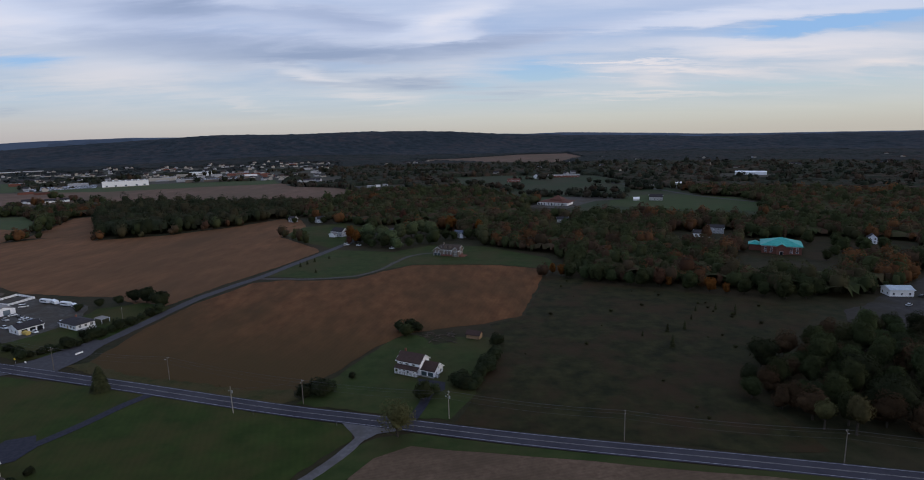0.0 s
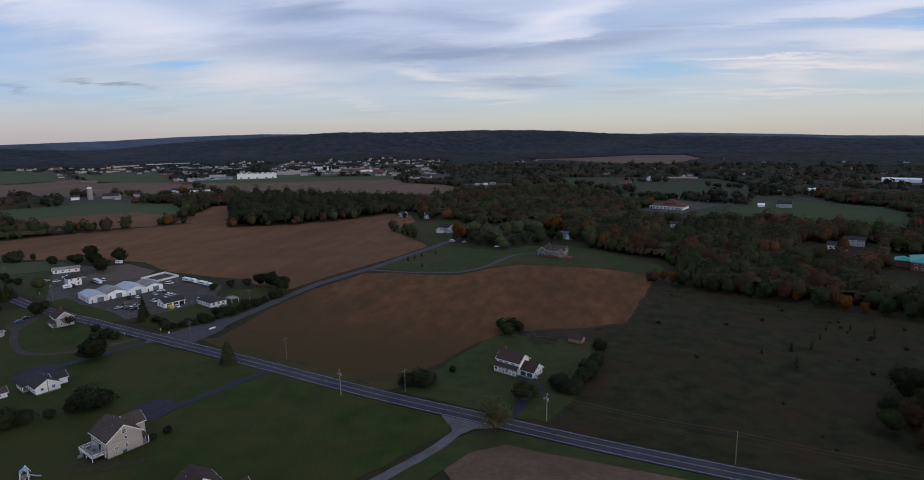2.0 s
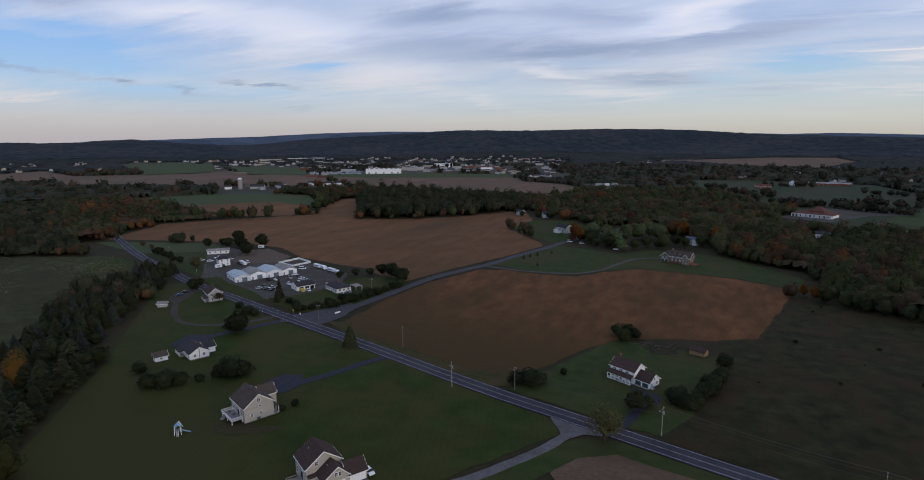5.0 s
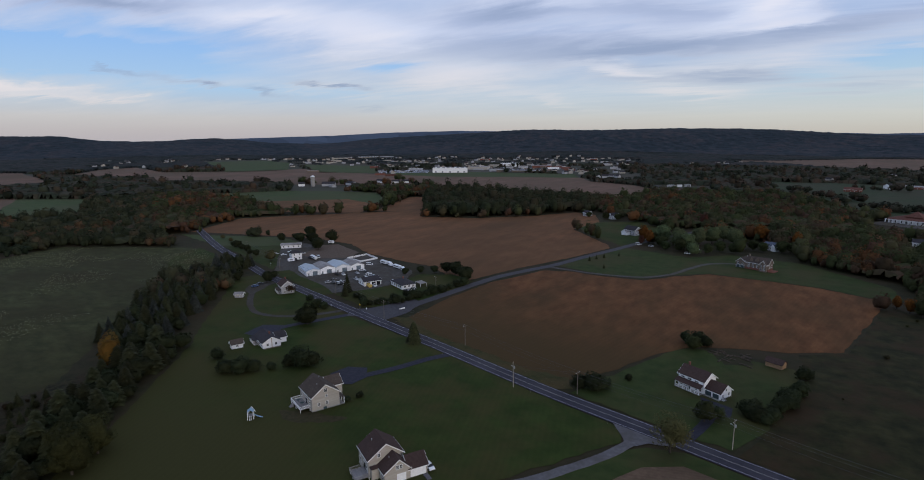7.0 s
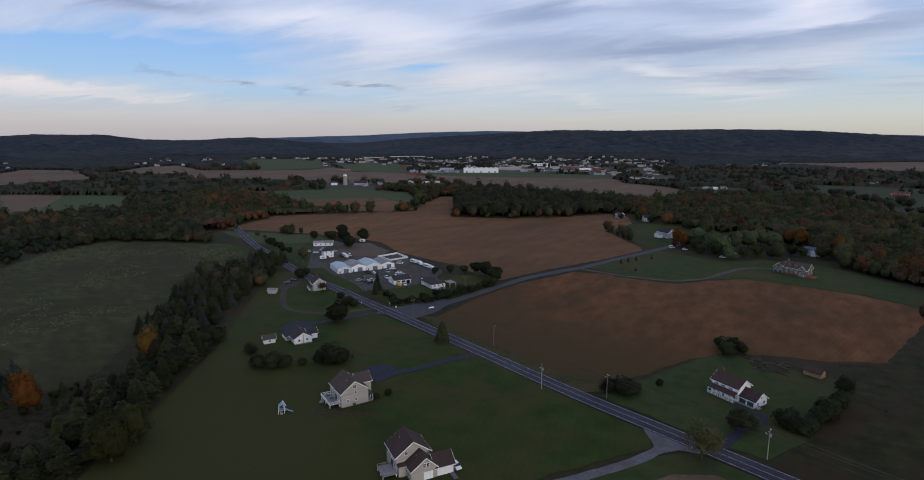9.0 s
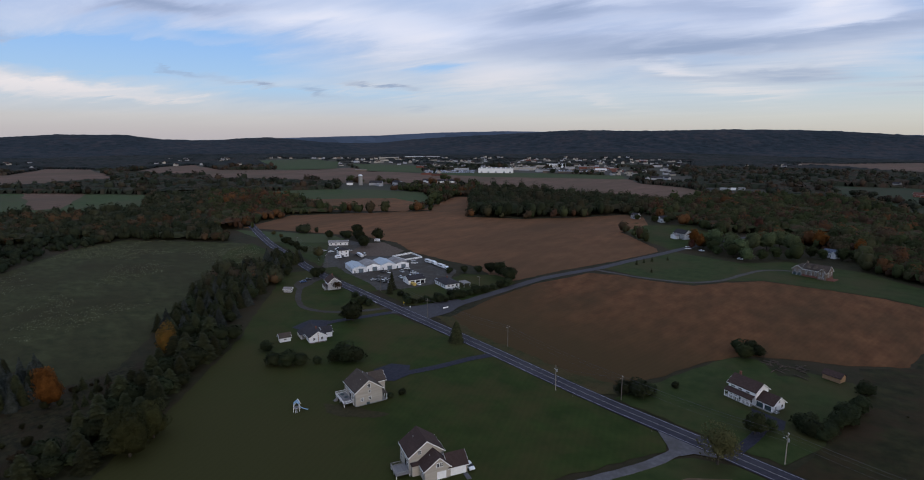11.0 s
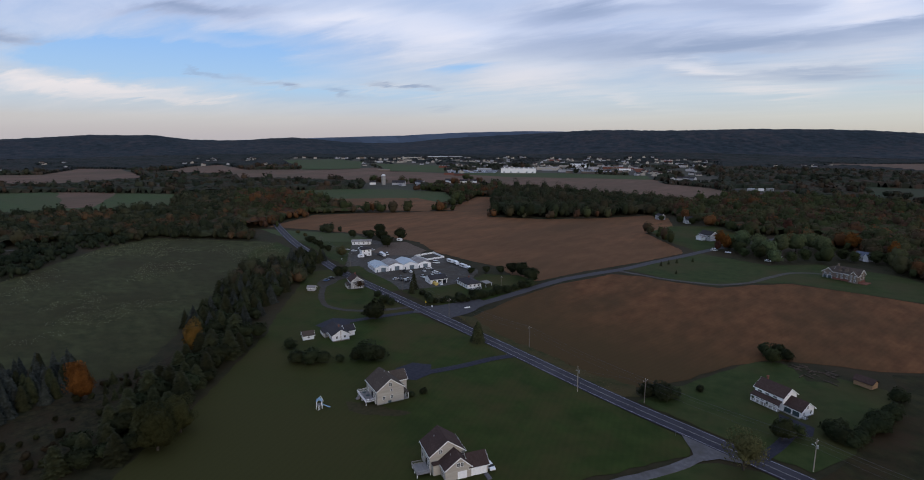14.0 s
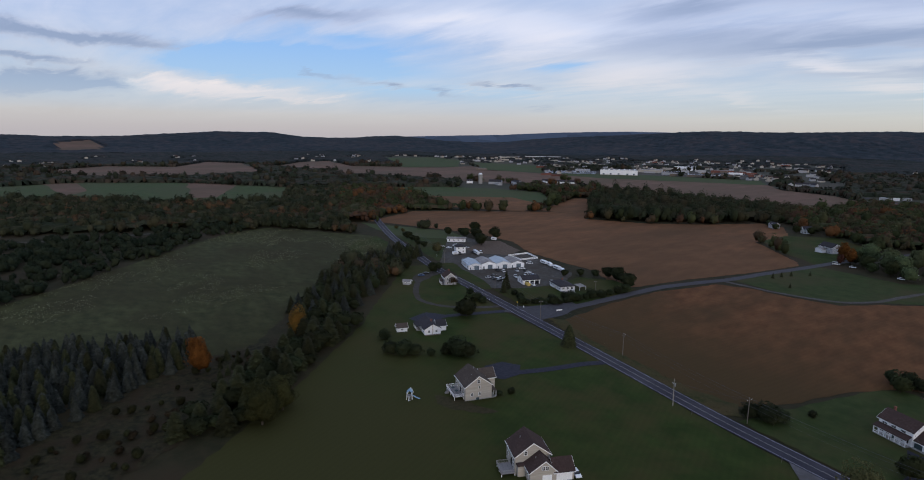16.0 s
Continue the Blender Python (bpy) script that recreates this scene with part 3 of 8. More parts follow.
def box(bm, x0, x1, y0, y1, z0, z1):
    v = [bm.verts.new(p) for p in ((x0, y0, z0), (x1, y0, z0), (x1, y1, z0), (x0, y1, z0), (x0, y0, z1), (x1, y0, z1), (x1, y1, z1), (x0, y1, z1))]
    for f in ((0, 3, 2, 1), (4, 5, 6, 7), (0, 1, 5, 4), (1, 2, 6, 5), (2, 3, 7, 6), (3, 0, 4, 7)):
        bm.faces.new([v[i] for i in f])
    return bm


def bar(bm, a, b, r, sides=6, r2=None):
    """A tapered round bar from a to b."""
    a, b = Vector(a), Vector(b)
    axis = (b - a).normalized()
    side = axis.orthogonal().normalized()
    other = axis.cross(side)
    rings = []
    for p, rad in ((a, r), (b, r if r2 is None else r2)):
        rings.append([bm.verts.new(p + (side * math.cos(t) + other * math.sin(t)) * rad) for t in (2 * math.pi * i / sides for i in range(sides))])
    for i in range(sides):
        j = (i + 1) % sides
        bm.faces.new((rings[0][i], rings[0][j], rings[1][j], rings[1][i]))
    bm.faces.new(rings[0][::-1])
    bm.faces.new(rings[1])
    return bm


# ---- the lie of the land ----
NEAR_RIDGE = ((-110, -0.4), (-85, -0.30), (-81, -0.41), (-77, -0.32), (-72, -0.04), (-69, 0.13), (-64, 0.09), (-61.6, -0.27), (-57.7, -0.36), (-52.6, -0.06),
              (-49.5, -0.35), (-47.5, -0.55), (-44, -0.66), (-41.5, -0.6), (-39, -0.3), (-36, -0.03), (-33, 0.09), (-29.6, 0.29), (-26, 0.46), (-22.5, 0.64), (-18, 0.53), (-15, 0.55), (-9, 0.68), (-4.6, 0.64), (0, 0.52),
              (3, 0.27), (7, 0.05), (12, -0.12), (18, -0.3), (24, -0.5), (32, -0.45), (39, -0.42), (60, -0.4))
FAR_RIDGE = ((-110, -0.6), (-62, -0.55), (-52, -0.10), (-42, 0.17), (-37, 0.45), (-30, 0.62), (-21, 0.5), (-10, 0.4), (0, 0.3), (3, 0.3), (7, 0.17), (10, 0.26),
             (18, 0.02), (23, -0.17), (28, -0.23), (39, -0.28), (60, -0.3))
EYE_H = 98.0


def land(x, y):
    """Height of the ground: a level valley floor with two wooded ridges far off."""
    x, y = np.asarray(x, float), np.asarray(y, float)
    r = np.hypot(x, y)
    a = np.degrees(np.arctan2(x, y))
    out = np.zeros_like(r)
    for profile, r0, width, trees in ((NEAR_RIDGE, 3700.0, 480.0, 9.0), (FAR_RIDGE, 4650.0, 330.0, 8.0)):
        el = np.interp(a, [p[0] for p in profile], [p[1] for p in profile])
        top = EYE_H + r0 * np.tan(np.radians(el)) - trees
        wob = 1 + 0.035 * np.sin(np.radians(a) * 9.0 + 1.0)
        out = np.maximum(out, top * np.exp(-((r - r0 * wob) / width) ** 2))
    return out * np.clip((r - 2000) / 500, 0, 1)


def ground_sheet():
    # circles of growing radius round the hovering point, so that the sheet is one piece out to the horizon
    radii = np.concatenate([[0.0], np.linspace(60, 1900, 24), np.linspace(1980, 4950, 112)])
    n = 480
    ang = np.linspace(0, 2 * np.pi, n, endpoint=False)
    X = (radii[:, None] * np.sin(ang)[None]).ravel()
    Y = (radii[:, None] * np.cos(ang)[None]).ravel()
    rough = np.random.default_rng(3).uniform(-1, 1, X.shape) * np.clip((np.hypot(X, Y) - 2600) / 400, 0, 1) * 1.4
    verts = np.stack([X, Y, land(X, Y) + rough], 1)   # uneven tree tops over the ridges
    i, j = np.meshgrid(np.arange(len(radii) - 1), np.arange(n), indexing="ij")
    a = i * n + j
    b = i * n + (j + 1) % n
    faces = np.stack([a, a + n, b + n, b], -1).reshape(-1, 4)
    ob = arrays_object("ground", verts, faces[n:], M["scrub"])
    bm = bmesh.new()
    bm.from_mesh(ob.data)
    bm.verts.ensure_lookup_table()
    hub = bm.verts[0]
    for k in range(n):
        bm.faces.new((hub, bm.verts[n + (k + 1) % n], bm.verts[n + k]))
    bmesh.ops.delete(bm, geom=[v for v in bm.verts if not v.link_faces], context="VERTS")
    bmesh.ops.recalc_face_normals(bm, faces=bm.faces)
    for f in bm.faces:
        c = f.calc_center_median()
        r = math.hypot(c.x, c.y)
        # beyond 2800 m the forest colours carry the painted distance haze
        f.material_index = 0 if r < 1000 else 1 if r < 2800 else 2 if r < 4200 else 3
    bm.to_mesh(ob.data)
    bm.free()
    for m in ("far_floor", "ridge", "ridge_haze_blue"):
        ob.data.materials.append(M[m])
    return tagged(ob, "dark scrubby valley floor rising to wooded ridges", "ground", kind="structure")


ground_sheet()


def ragged(points, step=12.0, wobble=1.2, seed=0):
    """The outline with its long sides broken up and made uneven."""
    rnd = random.Random(seed)
    out = []
    for (x0, y0), (x1, y1) in zip(points, points[1:] + points[:1]):
        length = math.hypot(x1 - x0, y1 - y0)
        k = max(1, int(length / step))
        for i in range(k):
            f = i / k
            w = wobble if i else wobble * 0.3
            out.append((x0 + (x1 - x0) * f + rnd.uniform(-w, w), y0 + (y1 - y0) * f + rnd.uniform(-w, w)))
    return out


def inside(points, x, y):
    """Which of the places lie in the outline."""
    x, y = np.asarray(x, float), np.asarray(y, float)
    hit = np.zeros(x.shape, bool)
    px, py = zip(*points)
    j = len(px) - 1
    for i in range(len(px)):
        cross = (py[i] > y) != (py[j] > y)
        with np.errstate(divide="ignore", invalid="ignore"):
            at = (px[j] - px[i]) * (y - py[i]) / (py[j] - py[i] + 1e-12) + px[i]
        hit ^= cross & (x < at)
        j = i
    return hit


CLEAR = []      # outlines in which no woods grow


def field(name, label, points, material, z, step=4.0, wobble=0.8, category="field", clear=True):
    outline = ragged(points, step, wobble, len(CLEAR) + 3)
    bm = bmesh.new()
    face = bm.faces.new([bm.verts.new((x, y, z)) for x, y in outline])
    if face.normal.z < 0 or face.calc_area() < 0:
        face.normal_flip()
    bmesh.ops.triangulate(bm, faces=[face])
    bmesh.ops.recalc_face_normals(bm, faces=bm.faces)
    for f in bm.faces:
        f.normal_update()
        if f.normal.z < 0:
            f.normal_flip()
    if clear:
        CLEAR.append(points)
    return tagged(mesh_object(name, bm, material), label, category, kind="structure")


def smooth_line(points, step=4.0):
    """A Catmull-Rom line through the points."""
    p = [Vector(q) for q in points]
    p = [p[0] * 2 - p[1]] + p + [p[-1] * 2 - p[-2]]
    out = []
    for i in range(1, len(p) - 2):
        a, b, c, d = p[i - 1:i + 3]
        k = max(2, int((c - b).length / step))
        for s in range(k):
            t = s / k
            out.append(0.5 * (2 * b + (c - a) * t + (2 * a - 5 * b + 4 * c - d) * t * t + (3 * b - a - 3 * c + d) * t ** 3))
    out.append(p[-2])
    return out


def ribbon(name, label, points, width, material, z, offset=0.0, thick=0.0, parent=None, category="road", dash=None, step=4.0, uneven=0.0):
    """A strip along a smooth line, `offset` to its left; thick gives it a real edge."""
    line = smooth_line(points, step)
    rnd = random.Random(5)
    bm = bmesh.new()
    prev = None
    for i, c in enumerate(line):
        t = (line[min(i + 1, len(line) - 1)] - line[max(i - 1, 0)]).normalized()
        nrm = Vector((-t.y, t.x))
        mid = c + nrm * offset
        hl = width / 2 + rnd.uniform(-uneven, uneven)
        hr = width / 2 + rnd.uniform(-uneven, uneven)
        ring = [mid + nrm * hl, mid - nrm * hr]
        row = [bm.verts.new((q.x, q.y, z)) for q in ring]
        if thick:
            row = [bm.verts.new((ring[0].x + nrm.x * thick, ring[0].y + nrm.y * thick, z - thick))] + row + [bm.verts.new((ring[1].x - nrm.x * thick, ring[1].y - nrm.y * thick, z - thick))]
        if prev and not (dash and (i // dash) % 2):
            for k in range(len(row) - 1):
                bm.faces.new((prev[k], prev[k + 1], row[k + 1], row[k]))
        prev = row
    for f in bm.faces:
        f.normal_update()
        if f.normal.z < 0:
            f.normal_flip()
    ob = mesh_object(name, bm, material)
    if parent:
        ob.parent = parent
        return tagged(ob, label)
    return tagged(ob, label, category, kind="structure")


# ---- fields, lawns and yards ----
CENTRE_FIELD = [(-172, 243), (-172, 290), (-166, 335), (-147, 385), (-130, 391), (-100, 388), (-76, 390), (-62, 409), (-39, 430), (0, 428), (29, 423), (61, 406),
                (45, 345), (32, 299), (13, 288), (-10, 281), (-29, 274), (-42, 257), (-52, 235), (-61, 217), (-69, 210), (-90, 209), (-110, 216), (-144, 226)]
NORTH_FIELD = [(-535, 372), (-570, 464), (-522, 523), (-450, 600), (-405, 612), (-382, 580), (-319, 602), (-266, 650), (-228, 708), (-200, 698), (-177, 639), (-187, 575),
               (-150, 529), (-131, 505), (-127, 490), (-146, 432), (-166, 385), (-178, 345), (-186, 325), (-225, 356), (-259, 362), (-300, 372), (-342, 399), (-385, 404), (-431, 398)]
field("field_centre", "brown ripe crop field between the road and driveway", CENTRE_FIELD, M["crop"], 0.10)
field("field_north", "wide brown harvested field behind the workshops", NORTH_FIELD, M["crop_pale"], 0.10)
field("field_wedge", "green grass wedge beside the road", [(-530, 357), (-426, 393), (-395, 385), (-385, 366), (-442, 334), (-500, 348)], M["green_crop"], 0.14)
field("field_gap", "small brown field between the woods", [(-470, 600), (-528, 766), (-503, 775), (-398, 612)], M["crop_pale"], 0.13)
field("lawn_south", "dark green lawn of the two beige houses", [(-150, 30), (-174, 66), (-187, 89), (-215, 127), (-242, 164), (-264, 186), (-286, 212), (-310, 238), (-328, 262), (-322, 277),
      (-290, 268), (-240, 246), (-205, 232), (-140, 216), (-74, 192), (-40, 181), (-38, 172), (-60, 140), (-80, 110), (-90, 60), (-110, 20)], M["lawn"], 0.10)
field("verge_north", "rough tan grass verge between the road and crop", [(-180, 240), (-172, 246), (-144, 229), (-110, 219.5), (-88, 212), (-69, 212), (-64, 203), (-70, 199), (-110, 212.5), (-144, 223.5)], M["verge"], 0.16, 3, 1.2, clear=False)
field("field_bare", "bare tan stubble field beside the road", [(-35, 150), (-28, 163), (-18, 169.5), (20, 162), (54, 155), (86, 149), (140, 136), (150, 90), (60, 60), (0, 80)], M["bare"], 0.12)
field("verge_south", "rough grass verge between the road and stubble", [(-30, 173), (-18, 175.5), (21, 165), (89, 149.2), (160, 131.5), (140, 134), (86, 147), (54, 153), (20, 160), (-18, 167.5), (-29, 161), (-38, 146), (-62, 118), (-66, 124), (-47, 150), (-38, 166)], M["lawn_dry"], 0.15, 12, 0.5)
field("lawn_white_house", "mown green lawn round the white house", [(-64, 199), (-56, 220), (-45, 245), (-37, 263), (-29, 272), (12, 266), (16, 244), (2, 200), (-6, 184), (-32, 190)], M["lawn_dry"], 0.14)
field("field_brush", "overgrown brushy field with scattered shrubs", [(2, 200), (16, 244), (14, 286), (33, 298), (47, 345), (61, 400), (70, 382), (100, 358), (162, 323), (182, 304), (190, 290), (150, 250), (107, 208), (112, 159), (90, 159), (40, 170.5), (-4, 181.5)], M["brush"], 0.10)
field("meadow", "pale tussocky meadow on the low rise", [(-401, 27), (-424, 58), (-480, 124), (-552, 212), (-565, 262), (-494, 297), (-456, 317), (-400, 300), (-369, 245), (-310, 168), (-260, 118), (-236, 92), (-246, 82), (-281, 82), (-296, 41), (-300, -10), (-380, -10)], M["meadow"], 0.10)
field("lawn_farm", "mown grass round the stone farmhouse", [(-144, 404), (-136, 440), (-124, 482), (-115, 500), (-90, 492), (-60, 482), (-30, 510), (20, 500), (69, 444), (71, 414), (61, 407), (29, 425), (-39, 432), (-64, 413), (-78, 394), (-114, 396)], M["lawn_dry"], 0.13)
field("lawn_second_farm", "green paddock beside the second farmhouse", [(-186, 586), (-179, 636), (-140, 664), (-105, 620), (-100, 560), (-118, 505), (-134, 523), (-150, 536)], M["lawn"], 0.13)
field("yard", "grey gravel yard of the workshops", [(-318, 284), (-402, 372), (-396, 384), (-362, 378), (-330, 352), (-300, 366), (-270, 354), (-232, 338), (-222, 318), (-222, 296), (-228, 280), (-244, 262), (-268, 266), (-290, 276)], M["gravel"], 0.12)
field("lawn_yard_strip", "grass strip between the yard and road", [(-320, 285.5), (-290, 274), (-262, 262), (-246, 256), (-240, 262), (-262, 275), (-288, 284), (-314, 296)], M["lawn"], 0.17)
field("grass_yard_back", "rough grass between the road and yard house", [(-440, 336), (-386, 364), (-400, 370), (-352, 320), (-322, 289), (-372, 309)], M["lawn_dry"], 0.135, 4, 1.0, clear=False)
field("soil_patch", "bare brown soil beside the beige house", [(-152, 134), (-146, 130), (-138, 131), (-128, 138), (-126, 142), (-133, 140), (-142, 139)], M["dirt_dim"], 0.16, 2, 0.5, clear=False)
field("scrub_strip", "brown scrubby ground between the spruces and pines", [(-246, 76), (-250, 120), (-236, 116), (-206, 84), (-184, 54), (-166, 22), (-160, -30), (-190, -30), (-196, 2), (-214, 17), (-226, 38)], M["scrub_patch"], 0.13, 3, 1.5, clear=False)
field("grass_corner", "green grass between the meadow and road", [(-450, 320), (-428, 313), (-392, 298), (-374, 276), (-350, 234), (-372, 246), (-410, 262), (-440, 290)], M["lawn"], 0.16)
field("dirt_pad", "brown dirt pad behind the workshops", [(-345, 340), (-362, 380), (-352, 392), (-310, 372), (-305, 350), (-325, 335)], M["dirt"], 0.16)
field("lawn_bungalow", "rough green lawn round the bungalow", [(-240, 262), (-226, 284), (-220, 300), (-222, 330), (-200, 342), (-178, 332), (-176, 300), (-190, 262), (-205, 248)], M["lawn"], 0.15)
field("lawn_roadside", "mown lawn inside the curved driveway", [(-291, 262), (-268, 254), (-240, 244), (-220, 233), (-232, 217), (-242, 213), (-254, 214), (-268, 223), (-283, 238), (-291, 250)], M["lawn"], 0.14)
field("parking_right", "grey paved lot of the white building", [(208, 296), (224, 303), (242, 318), (290, 350), (330, 380), (380, 400), (360, 330), (260, 262), (206, 258), (196, 276)], M["lot"], 0.12)
field("lawn_right", "rough grass round the brick hall", [(225, 428), (232, 470), (260, 500), (330, 500), (380, 470), (360, 420), (320, 395), (280, 400)], M["brush"], 0.11)

# farther fields
field("field_strip", "far green strip of winter crop", [(-1259, 60), (-1290, 231), (-1180, 372), (-973, 495), (-760, 380), (-833, 260), (-930, 175), (-1049, 60)], M["green_crop"], 0.3, 30, 3)
field("field_patch", "brown patch in the green strip", [(-1310, 172), (-1275, 222), (-1100, 205), (-1040, 165)], M["crop_far"], 0.45, 30, 3, clear=False)
field("field_patch", "brown patch in the green strip", [(-1175, 385), (-1080, 448), (-880, 330), (-895, 300)], M["crop_far"], 0.45, 30, 3, clear=False)
field("field_green", "far green crop field by the silo", [(-893, 619), (-851, 660), (-799, 735), (-721, 782), (-614, 795), (-500, 660), (-510, 610), (-590, 552)], M["green_crop"], 0.3, 25, 2)
field("field_tan", "tan stubble strip below the green field", [(-700, 600), (-594, 690), (-500, 650), (-474, 572), (-580, 526)], M["crop_pale"], 0.45, 25, 2)
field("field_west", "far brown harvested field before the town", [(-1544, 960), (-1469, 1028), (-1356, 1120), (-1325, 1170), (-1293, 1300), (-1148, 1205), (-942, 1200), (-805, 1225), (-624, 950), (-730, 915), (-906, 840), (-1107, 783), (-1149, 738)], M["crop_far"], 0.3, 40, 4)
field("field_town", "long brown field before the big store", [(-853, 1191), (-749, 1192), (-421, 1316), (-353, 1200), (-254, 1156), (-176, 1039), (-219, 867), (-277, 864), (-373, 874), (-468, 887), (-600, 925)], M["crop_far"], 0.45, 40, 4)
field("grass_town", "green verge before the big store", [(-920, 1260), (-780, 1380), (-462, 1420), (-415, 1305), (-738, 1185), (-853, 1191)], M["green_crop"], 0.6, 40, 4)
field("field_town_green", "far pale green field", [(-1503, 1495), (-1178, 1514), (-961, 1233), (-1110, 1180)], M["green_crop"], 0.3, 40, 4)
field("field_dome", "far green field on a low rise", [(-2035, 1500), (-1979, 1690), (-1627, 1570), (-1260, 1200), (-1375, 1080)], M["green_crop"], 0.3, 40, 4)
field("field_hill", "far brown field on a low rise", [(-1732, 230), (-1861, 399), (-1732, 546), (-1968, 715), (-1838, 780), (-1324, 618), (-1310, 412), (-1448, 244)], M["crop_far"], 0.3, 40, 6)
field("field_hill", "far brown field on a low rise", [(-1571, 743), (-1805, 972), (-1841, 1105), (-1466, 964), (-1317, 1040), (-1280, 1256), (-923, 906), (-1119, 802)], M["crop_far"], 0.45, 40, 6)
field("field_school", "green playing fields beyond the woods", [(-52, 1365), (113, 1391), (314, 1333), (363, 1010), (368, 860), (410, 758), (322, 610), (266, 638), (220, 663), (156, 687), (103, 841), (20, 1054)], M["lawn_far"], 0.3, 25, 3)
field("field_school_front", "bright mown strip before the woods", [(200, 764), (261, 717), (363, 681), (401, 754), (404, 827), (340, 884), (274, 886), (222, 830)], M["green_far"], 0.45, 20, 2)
field("church_lot", "grey paved lot of the church", [(90, 767), (139, 742), (198, 826), (248, 838), (202, 895), (150, 885)], M["gravel"], 0.5, 20, 1)
field("store_lot", "grey paved lot of the big stores", [(-1010, 1330), (-900, 1430), (-640, 1760), (-520, 1640), (-480, 1450), (-700, 1392), (-830, 1340), (-860, 1300)], M["gravel"], 0.75, 30, 2)


def draped_field(name, label, points, material, step=30.0, lift=2.5):
    """A field on sloping ground, made of patches that follow it."""
    px, py = zip(*points)
    xs, ys = np.arange(min(px), max(px), step), np.arange(min(py), max(py), step)
    X, Y = np.meshgrid(xs, ys, indexing="ij")
    Z = land(X, Y) + lift
    keep = inside(points, X + step / 2, Y + step / 2)[:-1, :-1]
    k = np.arange(X.size).reshape(X.shape)
    f = np.stack([k[:-1, :-1], k[1:, :-1], k[1:, 1:], k[:-1, 1:]], -1)[keep]
    CLEAR.append(points)
    return tagged(arrays_object(name, np.stack([X.ravel(), Y.ravel(), Z.ravel()], 1), f, material), label, "field", kind="structure")


draped_field("field_slope", "distant tan field on the wooded slope", [(-205, 2430), (-2, 2465), (286, 2780), (519, 2800), (513, 2411), (318, 1900), (138, 1990)], M["crop_far"])
draped_field("field_slope", "distant pale field on the hill", [(-3420, 530), (-3500, 690), (-3260, 700), (-3060, 620), (-3080, 480)], M["crop_far"])

# ---- roads ----
MAIN_ROAD = [(-620, 432), (-520, 374), (-432, 327), (-372, 301), (-328, 281), (-296, 269), (-258, 257), (-231, 248), (-140, 218.6), (-74, 196.4), (-34, 185), (21, 169.5), (89, 153.5), (160, 136), (260, 112), (420, 72)]
road = ribbon("road_main", "two-lane asphalt road with white edge lines", MAIN_ROAD, 7.8, M["asphalt"], 0.30, thick=0.12)
ribbon("edge_line", "white edge line", MAIN_ROAD, 0.17, M["line"], 0.312, offset=3.35, parent=road)
ribbon("edge_line", "white edge line", MAIN_ROAD, 0.17, M["line"], 0.312, offset=-3.35, parent=road)
ribbon("centre_line", "faded yellow centre line", MAIN_ROAD, 0.12, M["line_pale"], 0.312, offset=0.14, parent=road)
ribbon("centre_line", "faded yellow centre line", MAIN_ROAD, 0.12, M["line_pale"], 0.312, offset=-0.14, parent=road)
SIDE_ROAD = [(-205, 234), (-193, 243), (-184, 259), (-177, 300), (-169, 347), (-157, 380), (-146, 406), (-135, 444), (-122, 484), (-105, 540), (-80, 600), (-40, 680)]
ribbon("road_side", "worn grey side road with no lines", SIDE_ROAD, 6.4, M["side_asphalt"], 0.26, thick=0.1, uneven=0.25)
field("road_mouth", "wide worn mouth of the side road", [(-209, 241), (-200, 250), (-195, 262), (-188, 276), (-180, 272), (-177, 252), (-180, 235), (-186, 231)], M["side_asphalt"], 0.255, 3, 0.4, category="road", clear=False)
ribbon("lane", "pale concrete lane meeting the main road", [(-33, 183), (-34.8, 174), (-42.6, 158), (-56.4, 138), (-73.4, 118), (-88.4, 95)], 3.6, M["drive"], 0.24, thick=0.08, uneven=0.2)
field("lane_mouth", "pale flared mouth of the lane", [(-44, 184.5), (-38.5, 176), (-36, 171), (-33, 172), (-30, 175.5), (-20, 178)], M["drive"], 0.25, 4, 0.2, category="road", clear=False)
ribbon("driveway", "pale curving gravel driveway to the stone farmhouse", [(-150, 398), (-130, 395), (-110, 393), (-86, 396), (-74, 402), (-62, 418), (-52, 446), (-44, 464), (-30, 474), (-22, 474)], 3.6, M["farm_drive"], 0.22, thick=0.06, uneven=0.25)
ribbon("driveway", "black tarmac driveway of the beige house", [(-124, 211), (-130, 202), (-137, 186), (-145, 172), (-150, 168), (-152, 162)], 4.0, M["blacktop"], 0.22, thick=0.06)
field("driveway_pad", "black tarmac turning pad", [(-143, 164), (-142, 172), (-148, 180), (-156, 177), (-158, 168), (-150, 160)], M["blacktop"], 0.235, 3, 0.3, category="road", clear=False)
ribbon("driveway", "grey curved driveway loop by the roadside house", [(-212, 238), (-218, 228), (-228, 218), (-240, 211.5), (-254, 212), (-269, 221), (-285, 236), (-293, 250), (-295, 262), (-297, 268)], 3.4, M["worn_gravel"], 0.22, thick=0.06, uneven=0.3)
field("driveway_pad", "grey gravel pad by the curved driveway", [(-286, 236), (-296, 240), (-304, 250), (-303, 266), (-295, 262), (-289, 250)], M["worn_gravel"], 0.19, 4, 0.6, category="road", clear=False)
